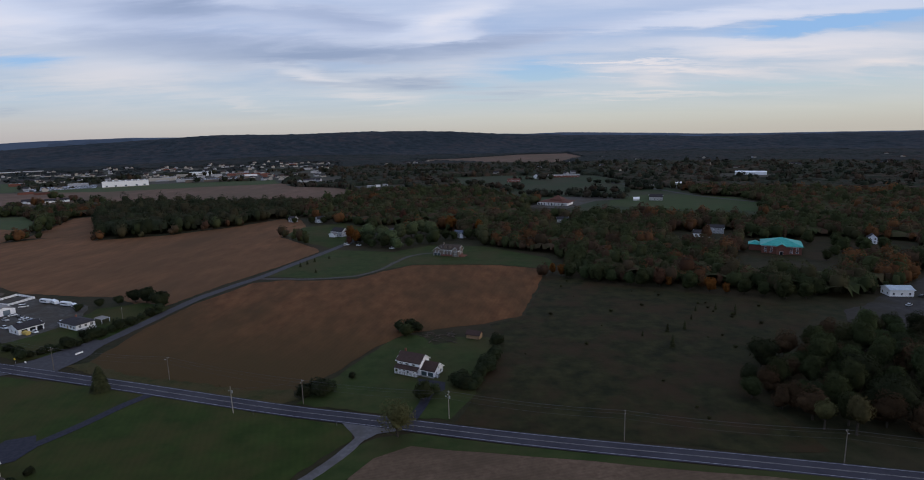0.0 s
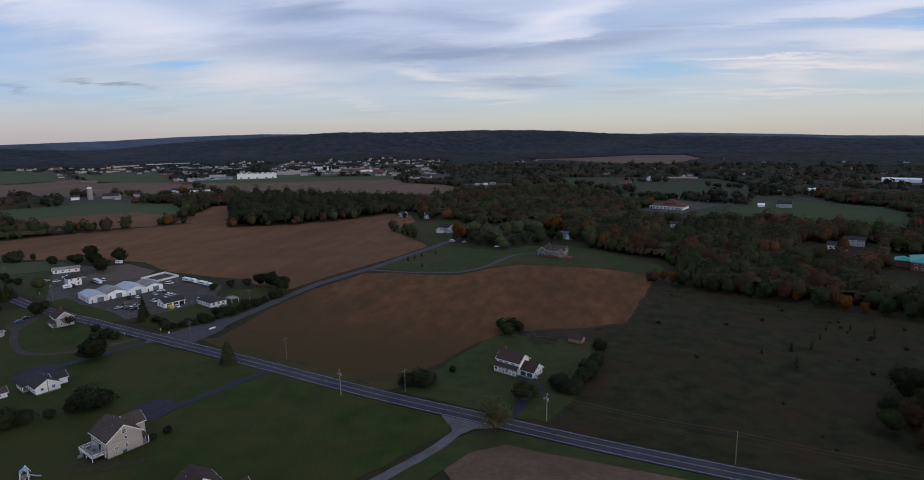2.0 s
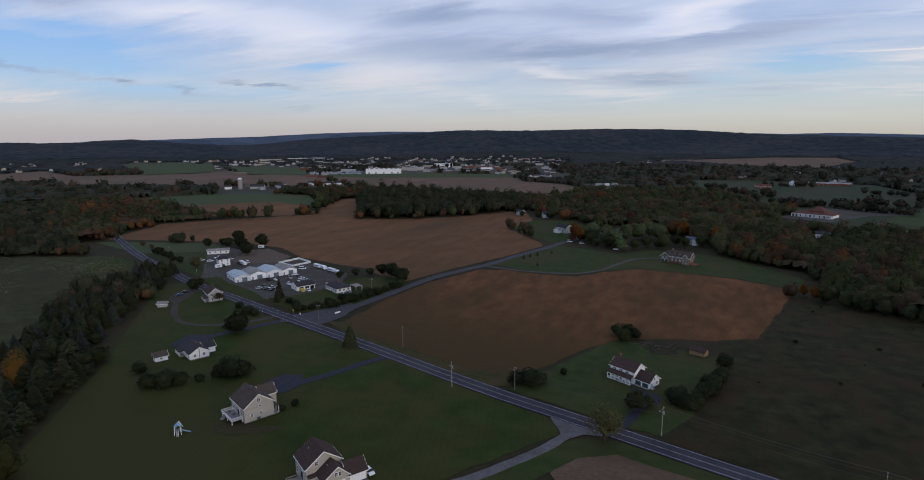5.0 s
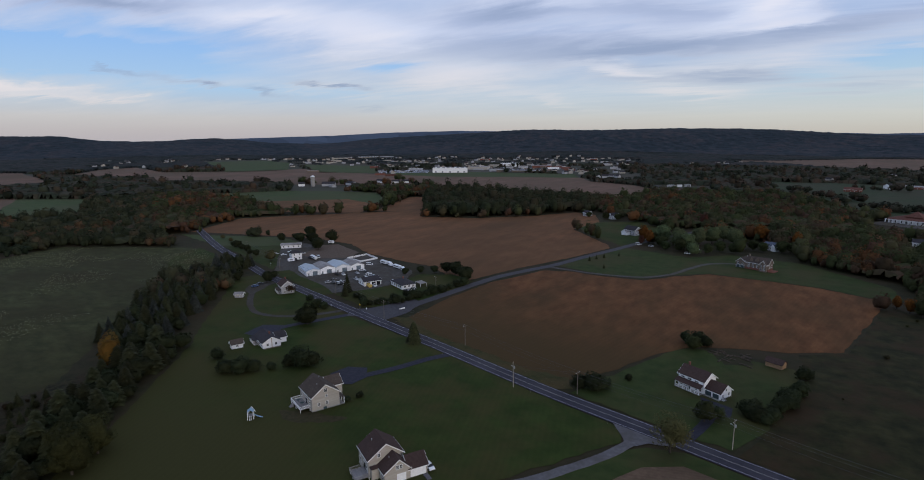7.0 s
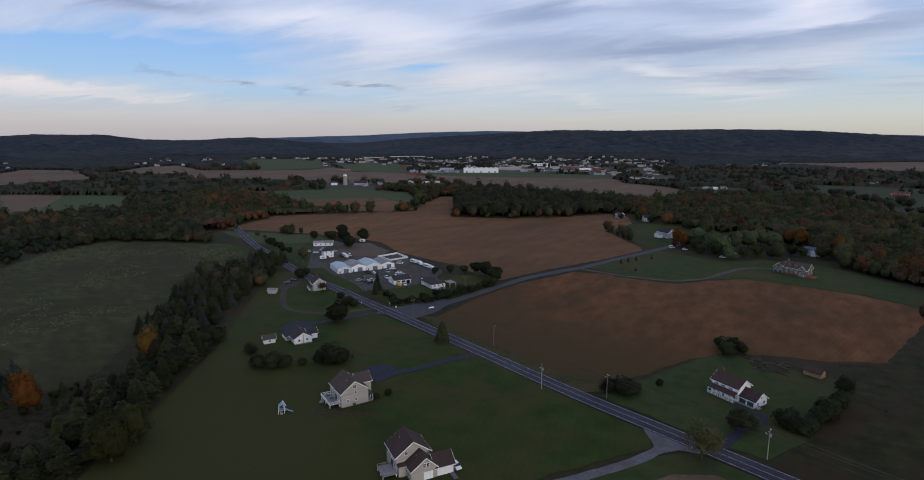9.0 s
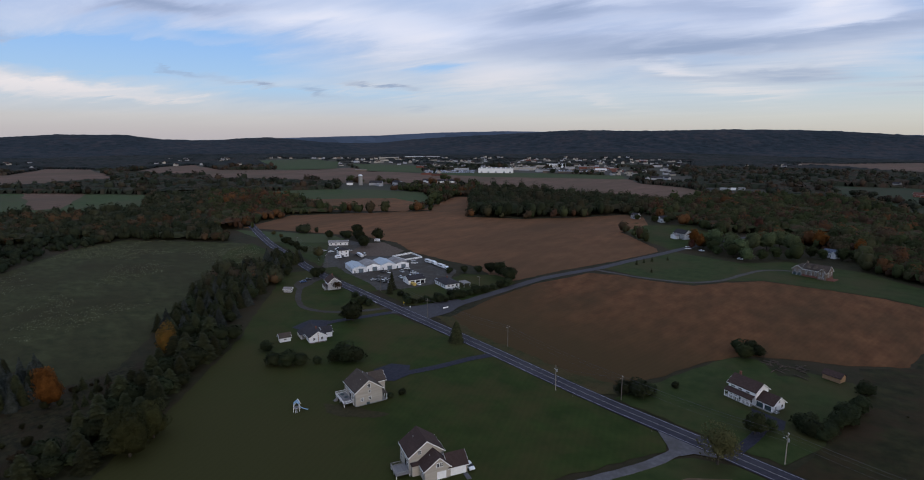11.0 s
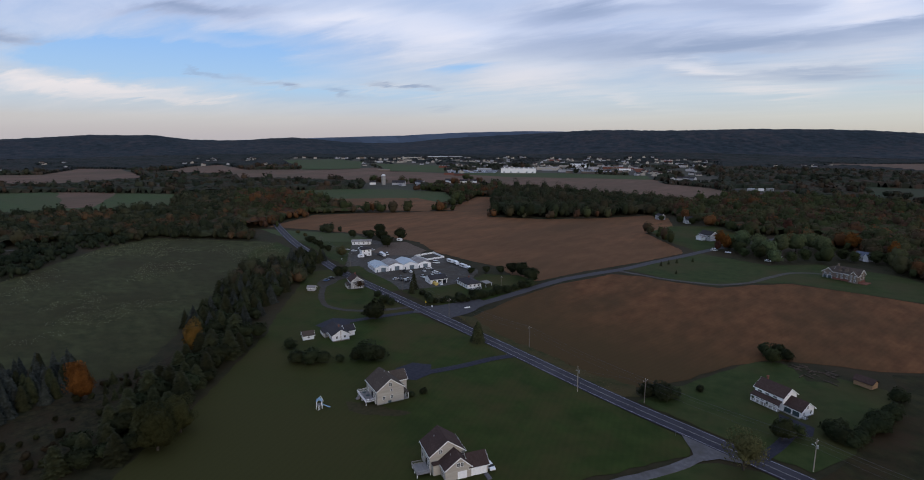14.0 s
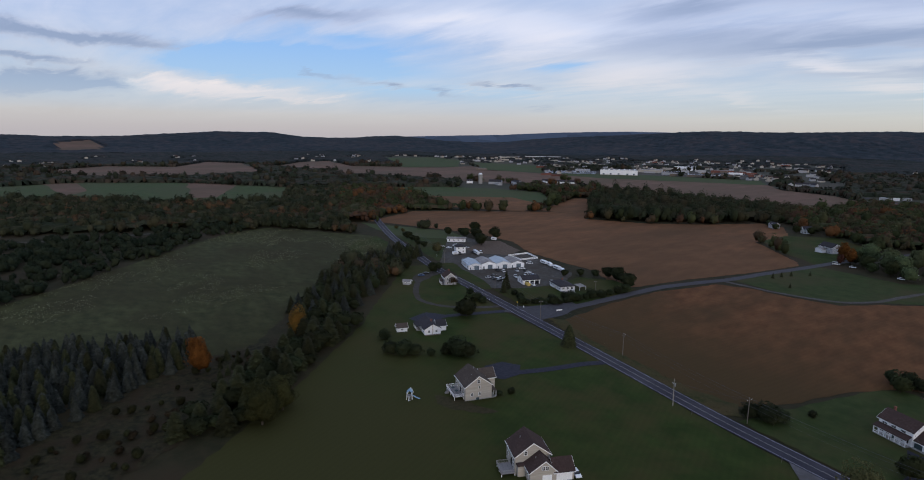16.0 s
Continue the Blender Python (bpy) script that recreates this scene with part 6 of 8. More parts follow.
def railing(house, pts, z, height=1.0, material=None, gap=0.32):
    """Posts, two rails and balusters along a line of points."""
    bm = bmesh.new()
    for (xa, ya), (xb, yb) in zip(pts, pts[1:]):
        n = max(1, int(math.hypot(xb - xa, yb - ya) / gap))
        bar(bm, (xa, ya, z + height), (xb, yb, z + height), 0.06, 4)
        bar(bm, (xa, ya, z + 0.12), (xb, yb, z + 0.12), 0.05, 4)
        for i in range(n + 1):
            f = i / n
            x, y = xa + (xb - xa) * f, ya + (yb - ya) * f
            r = 0.08 if i in (0, n) else 0.035
            bar(bm, (x, y, z), (x, y, z + height), r, 4)
    return part("railing", bm, material or M["trim"], house, "white picket railing" if material is None else "")


def deck(house, x0, x1, y0, y1, z, rail=None, open_side=None):
    part("deck", box_bm(x0, x1, y0, y1, z - 0.2, z), M["deck"], house, "grey board deck")
    for x in (x0 + 0.15, (x0 + x1) / 2, x1 - 0.15):
        for y in (y0 + 0.15, y1 - 0.15):
            part("post", box_bm(x - 0.08, x + 0.08, y - 0.08, y + 0.08, -0.2, z - 0.2), M["trim"], house)


def porch(house, x0, x1, y_wall, y_out, z_wall, z_out, posts, roof, floor=0.35):
    """A lean-to porch in front of the y- (or y+) wall, with posts."""
    s = 1 if y_out > y_wall else -1
    bm = bmesh.new()
    prof = [(y_wall, z_wall), (y_out + s * 0.3, z_out), (y_out + s * 0.3, z_out + 0.16), (y_wall, z_wall + 0.16)]
    ends = [[bm.verts.new((x, y, z)) for y, z in prof] for x in (x0 - 0.25, x1 + 0.25)]
    for i in range(4):
        j = (i + 1) % 4
        bm.faces.new((ends[0][i], ends[0][j], ends[1][j], ends[1][i]))
    bm.faces.new(ends[0])
    bm.faces.new(ends[1][::-1])
    bmesh.ops.recalc_face_normals(bm, faces=bm.faces)
    part("porch_roof", bm, roof, house)
    lo, hi = sorted((y_wall, y_out))
    part("porch_floor", box_bm(x0, x1, lo, hi, -0.2, floor), M["block"], house)
    part("porch_beam", box_bm(x0, x1, y_out - 0.1, y_out + 0.1, z_out - 0.3, z_out - 0.02), M["trim"], house)
    for i in range(posts):
        x = x0 + 0.15 + (x1 - x0 - 0.3) * i / (posts - 1)
        part("post", box_bm(x - 0.1, x + 0.1, y_out - 0.1, y_out + 0.1, floor, z_out - 0.3), M["trim"], house)


def chimney(house, x, y, z0, z1, w=0.7, material=None):
    bm = box_bm(x - w / 2, x + w / 2, y - w / 2, y + w / 2, z0, z1)
    box(bm, x - w / 2 - 0.08, x + w / 2 + 0.08, y - w / 2 - 0.08, y + w / 2 + 0.08, z1, z1 + 0.15)
    return part("chimney", bm, material or M["brick"], house)


def white_house():
    h = thing("farmhouse", "white two-storey house with brown roof, porch and garage", "house", -22.0, 227.9, -27.5)
    gabled(h, -5.6, 5.6, -3.8, 3.8, 5.4, 8.0, "x", M["siding_white"], M["shingle"], 0.5)
    gabled(h, 5.4, 12.0, -3.0, 4.2, 2.8, 5.3, "x", M["siding_white"], M["shingle"], 0.5)
    part("foundation", box_bm(-5.7, 12.1, -3.9, 3.9, -0.2, 0.35), M["block"], h)
    porch(h, -5.6, 5.2, -3.8, -6.0, 3.7, 2.75, 7, M["shingle"])
    railing(h, [(-5.5, -5.95), (-1.2, -5.95)], 0.35, 0.9)
    railing(h, [(0.4, -5.95), (5.1, -5.95)], 0.35, 0.9)
    for x in (-3.6, -0.6, 2.5):
        window(h, "y-", -3.8, x, 4.55, 1.5, 1.0)
    for x in (-4.2, -2.2, 2.2, 4.0):
        window(h, "y-", -3.8, x, 1.75, 1.0, 1.5)
    set_in_wall(h, "door", "y-", -3.8, -0.2, 1.4, 1.0, 2.05, M["door_dark"])
    for x in (7.1, 10.2):
        set_in_wall(h, "garage_door", "y-", -3.0, x, 1.25, 2.5, 2.2, M["door_dark"], label="dark teal garage door")
    window(h, "x+", 12.0, 0.5, 3.6, 0.8, 1.0)
    window(h, "x+", 12.0, 2.4, 1.5, 0.9, 1.1)
    window(h, "x+", 5.6, -1.6, 6.2, 0.7, 1.0)
    for y in (-1.8, 1.8):
        window(h, "x-", -5.6, y, 4.4)
        window(h, "x-", -5.6, y, 1.7)
    for x in (-4, -1, 2):
        window(h, "y+", 3.8, x, 4.4)
    set_in_wall(h, "door", "x+", 12.0, -1.4, 1.05, 0.95, 2.05, M["siding_grey"])
    chimney(h, -4.4, 1.2, 6.5, 8.9, 0.6)
    for i in range(4):
        part("step", box_bm(12.05 + i * 0.32, 12.365 + i * 0.32, -2.6, -0.6, -0.2, 0.85 - i * 0.2), M["deck"], h)
    railing(h, [(12.1, -2.6), (13.4, -2.6)], 0.3, 0.9)


def beige_house():
    h = thing("beige_house", "two-storey beige house with grey-brown roof and deck", "house", -143.3, 146.2, -25.4)
    gabled(h, -6.0, 6.0, -5.25, 5.25, 5.6, 9.4, "x", M["siding_beige"], M["shingle_tan"], 0.4)
    gabled(h, -8.4, -1.6, 4.0, 9.6, 4.8, 7.4, "y", M["siding_beige"], M["shingle_tan"], 0.4)
    part("foundation", box_bm(-6.08, 6.08, -5.33, 5.33, -0.2, 0.4), M["block"], h)
    deck(h, -5.2, 4.4, -9.2, -5.3, 1.5)
    railing(h, [(-5.2, -5.4), (-5.2, -9.2), (1.6, -9.2), (4.4, -9.2), (4.4, -5.4)], 1.5, 1.0)
    for i in range(6):
        part("step", box_bm(-3.4, -2.2, -9.475 - 0.28 * i, -9.2 - 0.28 * i, -0.2, 1.3 - i * 0.24), M["deck"], h)
    window(h, "x+", 6.0, 0.0, 7.3, 1.1, 1.3)
    window(h, "x+", 6.0, 0.3, 5.1, 0.6, 0.7)
    window(h, "x+", 6.0, -2.7, 2.4, 0.8, 1.1)
    window(h, "x+", 6.0, 0.4, 2.4, 0.8, 1.1)
    set_in_wall(h, "bulkhead", "x+", 6.0, -0.4, 0.55, 1.2, 0.9, M["door_dark"], M["block"], "dark cellar bulkhead")
    set_in_wall(h, "door", "y-", -5.25, 0.6, 2.6, 1.8, 2.1, M["glass"], label="glazed patio door")
    for x in (-4.2, 3.6):
        window(h, "y-", -5.25, x, 2.7)
    for x in (-4.4, -1.5, 1.5, 4.4):
        window(h, "y-", -5.25, x, 4.7, 0.9, 1.2)
    for x in (1.0, 3.5, 5.2):
        window(h, "y+", 5.25, x, 4.6, 0.9, 1.2)
    for y in (-2.6, 2.6):
        window(h, "x-", -6.0, y, 4.5)
    porch(h, -1.2, 6.0, 5.25, 7.1, 3.2, 2.7, 4, M["shingle_tan"])
    set_in_wall(h, "door", "y+", 5.25, 2.3, 1.4, 1.0, 2.05, M["brick"])
    set_in_wall(h, "garage_door", "y+", 9.6, -5.0, 1.3, 4.6, 2.3, M["trim"])
    bm = bmesh.new()
    bar(bm, (-2.5, 0.9, 8.2), (-2.5, 0.9, 9.6), 0.12, 8)
    bar(bm, (2.0, -1.6, 7.6), (2.0, -1.6, 8.7), 0.09, 8)
    part("vent_pipe", bm, M["steel"], h)
    bm = bmesh.new()
    for x, y in ((-2.5, -7.4), (0.5, -7.0)):
        bar(bm, (x, y, 1.5), (x, y, 2.2), 0.06, 6)
        bar(bm, (x, y, 2.2), (x, y, 2.26), 0.7, 10)
    part("patio_table", bm, M["door_dark"], h)


def gable_front_house():
    h = thing("cream_house", "cream two-storey house with brown roof, garage wing and deck", "house", -98.1, 124.2, -33.0)
    gabled(h, -4.6, 4.6, -5.4, 5.4, 5.6, 9.5, "x", M["siding_beige"], M["shingle"], 0.4)
    gabled(h, 4.3, 10.2, -2.6, 5.2, 3.7, 6.9, "x", M["siding_beige"], M["shingle"], 0.4, mid=1.9)
    gabled(h, 3.4, 10.0, 5.0, 10.8, 3.0, 5.5, "y", M["siding_beige"], M["shingle"], 0.4)
    part("foundation", box_bm(-4.68, 4.68, -5.48, 5.48, -0.2, 0.4), M["block"], h)
    deck(h, 0.0, 5.6, -9.8, -5.45, 1.2)
    railing(h, [(0.0, -5.5), (0.0, -9.8), (5.6, -9.8), (5.6, -5.5)], 1.2, 0.95, M["block"])
    part("bay", box_bm(4.62, 6.2, -5.0, -2.7, -0.2, 3.4), M["siding_beige"], h)
    part("bay_roof", hip_roof(4.62, 6.2, -5.0, -2.7, 3.4, 4.1, 0.2), M["shingle"], h)
    for y in (1.4, 2.5):
        window(h, "x+", 10.2, y, 4.6, 0.8, 1.1)
    set_in_wall(h, "garage_door", "x+", 10.0, 7.9, 1.25, 4.6, 2.2, M["trim"], label="white panelled garage door")
    set_in_wall(h, "garage_door", "x+", 10.2, 2.6, 1.25, 2.6, 2.2, M["trim"], label="white panelled garage door")
    for x in (-3.0, 0.0, 3.0):
        window(h, "y-", -5.4, x, 4.6, 1.0, 1.6)
    for x in (-3.0, 3.2):
        window(h, "y-", -5.4, x, 2.2, 1.0, 1.5)
    set_in_wall(h, "door", "y-", -5.4, 1.2, 2.3, 1.8, 2.1, M["glass"], label="glazed patio door")
    for x in (6.0, 8.4):
        window(h, "y-", -2.6, x, 1.9, 0.9, 1.2)
    window(h, "x+", 4.6, -2.2, 6.4, 0.8, 1.1)
    for y in (-2.4, 2.4):
        window(h, "x-", -4.6, y, 4.5)
    for x in (-3, 0, 3):
        window(h, "y+", 5.4, x, 4.5)
    bm = bmesh.new()
    bar(bm, (-1.5, -2.2, 7.4), (-1.5, -2.2, 8.7), 0.1, 8)
    bar(bm, (6.6, 0.2, 5.2), (6.6, 0.2, 6.5), 0.09, 8)
    part("vent_pipe", bm, M["steel"], h)
    part("front_walk", box_bm(10.6, 13.6, 9.2, 10.6, -0.2, 0.32), M["drive"], h)


def ranch_house():
    h = thing("ranch_house", "low white ranch house with dark roof", "house", -209.3, 180.7, -25.8)
    gabled(h, -7, 7, -4.2, 4.2, 2.8, 5.2, "x", M["siding_white"], M["shingle_dark"], 0.5)
    gabled(h, -3.5, 3.0, 3.5, 8.2, 2.8, 4.8, "y", M["siding_white"], M["shingle_dark"], 0.45)
    porch(h, -7.0, 0.0, -4.2, -6.4, 2.75, 2.3, 4, M["shingle_dark"])
    railing(h, [(-7, -6.35), (-3, -6.35)], 0.35, 0.9)
    for y in (-2.0, 1.9):
        window(h, "x+", 7.0, y, 1.7, 0.9, 1.1)
    part("corner_board", box_bm(7.01, 7.06, -0.15, 0.15, -0.1, 4.9), M["wood"], h)
    for x in (2.2, 5.0):
        window(h, "y-", -4.2, x, 1.6, 1.2, 1.1)
    for x in (-5, -2):
        window(h, "y-", -4.2, x, 1.6)
    set_in_wall(h, "door", "y-", -4.2, 0.4, 1.05, 0.95, 2.05, M["wood"])
    part("planter", box_bm(7.5, 8.3, -4, 4, -0.1, 0.3), M["stone"], h)
    chimney(h, 1.5, 0.6, 4.6, 6.0, 0.6)


def simple_house(name, label, x, y, turn, L, Wd, eave, ridge, wall, roof, windows=3, storeys=2, hip=False, extra=None, z=0.0, group=""):
    """A plain gabled or hipped house with windows on all sides."""
    h = thing(name, label, "house", x, y, turn, group, z)
    if hip:
        part("wall", box_bm(-L / 2, L / 2, -Wd / 2, Wd / 2, -0.2, eave), wall, h)
        part("roof", hip_roof(-L / 2, L / 2, -Wd / 2, Wd / 2, eave, ridge), roof, h)
    else:
        gabled(h, -L / 2, L / 2, -Wd / 2, Wd / 2, eave, ridge, "x", wall, roof, trim=windows > 0)
    for s in range(storeys if windows else 0):
        zz = 1.6 + 2.75 * s
        for i in range(windows):
            u = -L / 2 + L * (i + 0.5) / windows
            window(h, "y-", -Wd / 2, u, zz)
            window(h, "y+", Wd / 2, u, zz)
        for u in (-Wd / 4, Wd / 4):
            window(h, "x+", L / 2, u, zz)
            window(h, "x-", -L / 2, u, zz)
    if extra:
        extra(h)
    return h


def metal_workshops():
    w = thing("workshop_building", "row of white metal workshops with pale gabled roofs", "workshop", -285.5, 311.5, 60.5)
    cuts = [(-22.5, -12.0, 3.4, 5.0, "metal_blue"), (-12.0, -1.0, 3.8, 5.6, "metal_tan"), (-1.0, 10.5, 3.8, 5.6, "metal_blue"), (10.5, 21.5, 3.3, 5.0, "metal_tan")]
    for i, (a, b, e, r, roof) in enumerate(cuts):
        y0 = -9.5 if i in (0, 2) else -8.5
        part("wall", gable_walls(a, b - 0.02, y0, 11.0, e, r, "y"), M["metal_white"], w)
        part("roof", gable_roof(a, b - 0.02, y0, 11.0, e, r, "y", 0.12), M[roof], w)
        set_in_wall(w, "roller_door", "y-", y0, (a + b) / 2 + 1.0, 1.6, 3.6, 3.0, M["door_grey"], label="grey-blue roller door")
        set_in_wall(w, "door", "y-", y0, a + 1.6, 1.05, 0.95, 2.05, M["door_grey"])
    for u in (-6, -1, 4):
        set_in_wall(w, "window", "x-", -22.5, u, 1.9, 1.6, 1.0, M["glass"])


def bay_garage():
    g = thing("garage_building", "white garage with dark roof and open bays", "garage", -236.2, 293.1, 61.0)
    gabled(g, -6, 6, -5.2, 5.2, 3.0, 5.0, "x", M["siding_white"], M["shingle_dark"], 0.4)
    # dark glass panels stand in for the shade inside the open bays
    for x in (-3.2, 0.6, 4.0):
        set_in_wall(g, "bay_door", "y-", -5.2, x, 1.35, 2.7, 2.4, M["glass"])
    for y in (-2.2, 1.8):
        window(g, "x-", -6, y, 1.7)


def bungalow():
    b = thing("bungalow", "low white bungalow with grey hipped roof", "house", -212.4, 298.6, -28.0)
    part("wall", box_bm(-8, 8, -5, 5, -0.2, 3.0), M["siding_white"], b)
    part("roof", hip_roof(-8, 8, -5, 5, 3.0, 5.2, 0.7), M["shingle_dark"], b)
    for x in (-6, -3, 3.2, 6):
        window(b, "y-", -5, x, 1.6, 1.3, 1.1)
    set_in_wall(b, "door", "y-", -5, 0, 1.05, 0.95, 2.05, M["wood"])
    for y in (-3, 0, 3):
        window(b, "x+", 8, y, 1.9, 1.3, 1.2)
    part("patio", box_bm(8.6, 12.6, -4.6, 3, -0.2, 0.5), M["drive"], b)
    railing(b, [(12.5, -4.5), (12.5, 2.9)], 0.5, 0.9)
    part("carport_roof", box_bm(2, 9.5, 7.5, 12.5, 2.6, 2.8), M["metal_tan"], b)
    for x in (2.3, 9.2):
        for y in (7.8, 12.2):
            part("post", box_bm(x - 0.08, x + 0.08, y - 0.08, y + 0.08, -0.2, 2.6), M["trim"], b)
    chimney(b, -2.0, 0.8, 4.4, 6.0)


def stone_farmhouse():
    f = thing("stone_farmhouse", "large tan stone farmhouse with brown gabled roofs", "house", -8.5, 464.5, -19.0)
    gabled(f, -8, 8, -4.6, 4.6, 5.4, 9.0, "x", M["stone"], M["shingle_tan"], 0.4)
    gabled(f, -15.5, -8.2, -3.4, 5.2, 4.4, 7.4, "y", M["stone"], M["shingle_tan"], 0.4)
    gabled(f, 2.6, 7.6, -7.0, -4.4, 5.2, 8.0, "y", M["stone"], M["shingle_tan"], 0.35)
    part("base_course", box_bm(-8.1, 8.1, -4.7, 4.7, -0.2, 1.6), M["brick"], f)
    for x in (-5.6, -2.6, 0.4):
        window(f, "y-", -4.6, x, 4.3, 1.0, 1.5)
        window(f, "y-", -4.6, x, 2.2, 1.0, 1.0)
    for x in (4.0, 6.2):
        window(f, "y-", -7.0, x, 4.4, 0.9, 1.4)
        window(f, "y-", -7.0, x, 1.9, 0.9, 1.4)
    for x in (-13.6, -10.6):
        window(f, "y-", -3.4, x, 3.4)
        set_in_wall(f, "garage_door", "y-", -3.4, x, 1.2, 2.5, 2.1, M["door_dark"])
    for y in (-2.2, 2.2):
        window(f, "x+", 8, y, 4.3)
        window(f, "x+", 8, y, 2.2)
    for x in (-4.6, -0.6):
        part("dormer", gable_walls(x - 1.0, x + 1.0, -3.6, -0.4, 8.0, 8.9, "y", z0=6.4), M["stone"], f)
        part("dormer_roof", gable_roof(x - 1.0, x + 1.0, -3.6, -0.4, 8.0, 8.9, "y", 0.2, 0.12), M["shingle_tan"], f)
    part("terrace", box_bm(8.2, 12.5, -5.5, 2.5, -0.2, 0.6), M["brick"], f)
    chimney(f, -7.2, 0.5, 7.0, 10.4, 1.0, M["stone"])


def brick_hall():
    b = thing("brick_hall", "red brick hall with teal metal hipped roof", "hall", 258.5, 450.0, -27.0)
    part("wall", box_bm(-14, 14, -13, 13, -0.2, 6.6), M["brick"], b)
    part("trim", box_bm(-14.1, 14.1, -13.1, 13.1, 6.0, 6.5), M["trim"], b)
    part("roof", hip_roof(-14, 14, -13, 13, 6.6, 11.5, 1.0), M["teal"], b)
    part("portico_roof", gable_roof(-3.5, 3.5, -16.5, -9.0, 6.7, 8.6, "y", 0.5), M["teal"], b)
    part("portico_wall", gable_walls(-3.3, 3.3, -16.2, -9.0, 6.6, 8.5, "y"), M["brick"], b)
    part("wing_wall", box_bm(-23, -14, -3, 9, -0.2, 5.0), M["brick"], b)
    part("wing_roof", hip_roof(-23, -14.2, -3, 9, 5.0, 7.4, 0.7), M["teal"], b)
    for x in (-11, -7, 7, 11):
        for z in (2.0, 4.6):
            window(b, "y-", -13, x, z, 1.6, 1.5)
    for y in (-9, -3, 3, 9):
        for z in (2.0, 4.6):
            window(b, "x+", 14, y, z, 1.6, 1.5)
    set_in_wall(b, "door", "y-", -16.2, 0, 1.4, 2.4, 2.6, M["glass"])


def church():
    c = thing("church", "low white church with red-brown hipped roof", "church", 134.0, 792.0, -28.0)
    part("wall", box_bm(-20, 20, -13, 13, -0.2, 4.6), M["siding_white"], c)
    part("roof", hip_roof(-20, 20, -13, 13, 4.6, 9.0, 2.5), M["red_roof"], c)
    part("hall_roof", hip_roof(-6, 10, -8, 8, 8.0, 14.0, 0.6), M["red_roof"], c)
    part("hall_wall", box_bm(-6, 10, -8, 8, 6.0, 8.0), M["brick"], c)
    for i in range(13):
        x = -22 + 44 * i / 12
        part("column", box_bm(x - 0.35, x + 0.35, -15.4, -14.7, -0.2, 4.5), M["trim"], c)
    part("parapet", box_bm(-22.4, 22.4, -15.5, -14.6, 3.9, 4.7), M["trim"], c)
    for i in range(8):
        set_in_wall(c, "window", "y-", -13, -17.5 + 5 * i, 2.2, 1.8, 2.4, M["glass"])


white_house()
beige_house()
gable_front_house()
ranch_house()
metal_workshops()
bay_garage()
bungalow()
stone_farmhouse()
brick_hall()
church()


def road_house_extra(h):
    porch(h, -4, 4.5, -4.0, -6.0, 2.9, 2.4, 4, M["shingle_tan"])
    chimney(h, -2, 0.3, 7.0, 9.2)


simple_house("roadside_house", "old cream house close to the road", -271, 251.5, -31, 10.5, 8.0, 5.0, 8.0, M["siding_grey"], M["shingle"], 3, 2, extra=road_house_extra)
simple_house("yard_house", "small white two-storey house with dark roof", -339, 327, 60, 8, 8, 5.4, 7.6, M["siding_white"], M["shingle_dark"], 2, 2, hip=True)
simple_house("long_shed", "long low shed with pale roof", -378, 360, 42, 17, 6, 2.8, 4.2, M["siding_white"], M["metal_tan"], 4, 1)
simple_house("second_farmhouse", "white farmhouse with grey roofs among trees", -125, 573, -32, 14, 10, 5.4, 8.6, M["siding_grey"], M["shingle_dark"], 4, 2,
             extra=lambda h: gabled(h, -6.0, 1.0, -9.5, -4.8, 3.2, 5.0, "y", M["siding_white"], M["metal_tan"]))
simple_house("blue_roof_house", "grey house with blue-grey roof among trees", -1, 551, -24, 12, 8, 4.0, 6.6, M["siding_grey"], M["slate_blue"], 3, 1,
             extra=lambda h: gabled(h, 1.5, 5.0, -6.5, -4.3, 4.0, 5.8, "y", M["siding_white"], M["slate_blue"]))
simple_house("hidden_house", "grey-roofed house behind trees", 24, 552, -20, 11, 8, 3.0, 5.6, M["siding_grey"], M["shingle_dark"], 3, 1)
simple_house("lane_house", "grey-white house at the end of the field", -205, 683, -30, 9, 7, 4.4, 6.8, M["siding_grey"], M["shingle_dark"], 3, 2)
simple_house("lane_house", "white gabled house in the trees", -170, 673, 40, 9, 7, 4.6, 7.4, M["siding_white"], M["shingle_dark"], 3, 2)
simple_house("lane_house", "small white house behind the woods", 114, 632, -10, 12, 8, 3.6, 6.0, M["siding_white"], M["shingle_dark"], 3, 1)
simple_house("wood_house", "white house with grey roof in the woods", 226, 524, -22, 15, 9, 3.4, 6.0, M["siding_white"], M["shingle_dark"], 4, 1)
simple_house("wood_house", "grey two-storey house in the woods", 247, 542, -22, 14, 9, 5.4, 7.8, M["siding_grey"], M["shingle_dark"], 4, 2)
simple_house("gabled_house", "white two-storey gabled house on the green", 350, 474, 60, 8, 7, 5.0, 8.0, M["siding_white"], M["shingle_dark"], 3, 2)
simple_house("green_house", "grey house beside the playing fields", 282, 816, -15, 18, 11, 5.0, 9.0, M["siding_grey"], M["shingle_dark"], 4, 2)
simple_house("garden_shed", "tan board shed with dark roof", 5.0, 266.0, -25, 6.8, 4.2, 2.3, 3.7, M["wood"], M["shingle"], 0, 0)
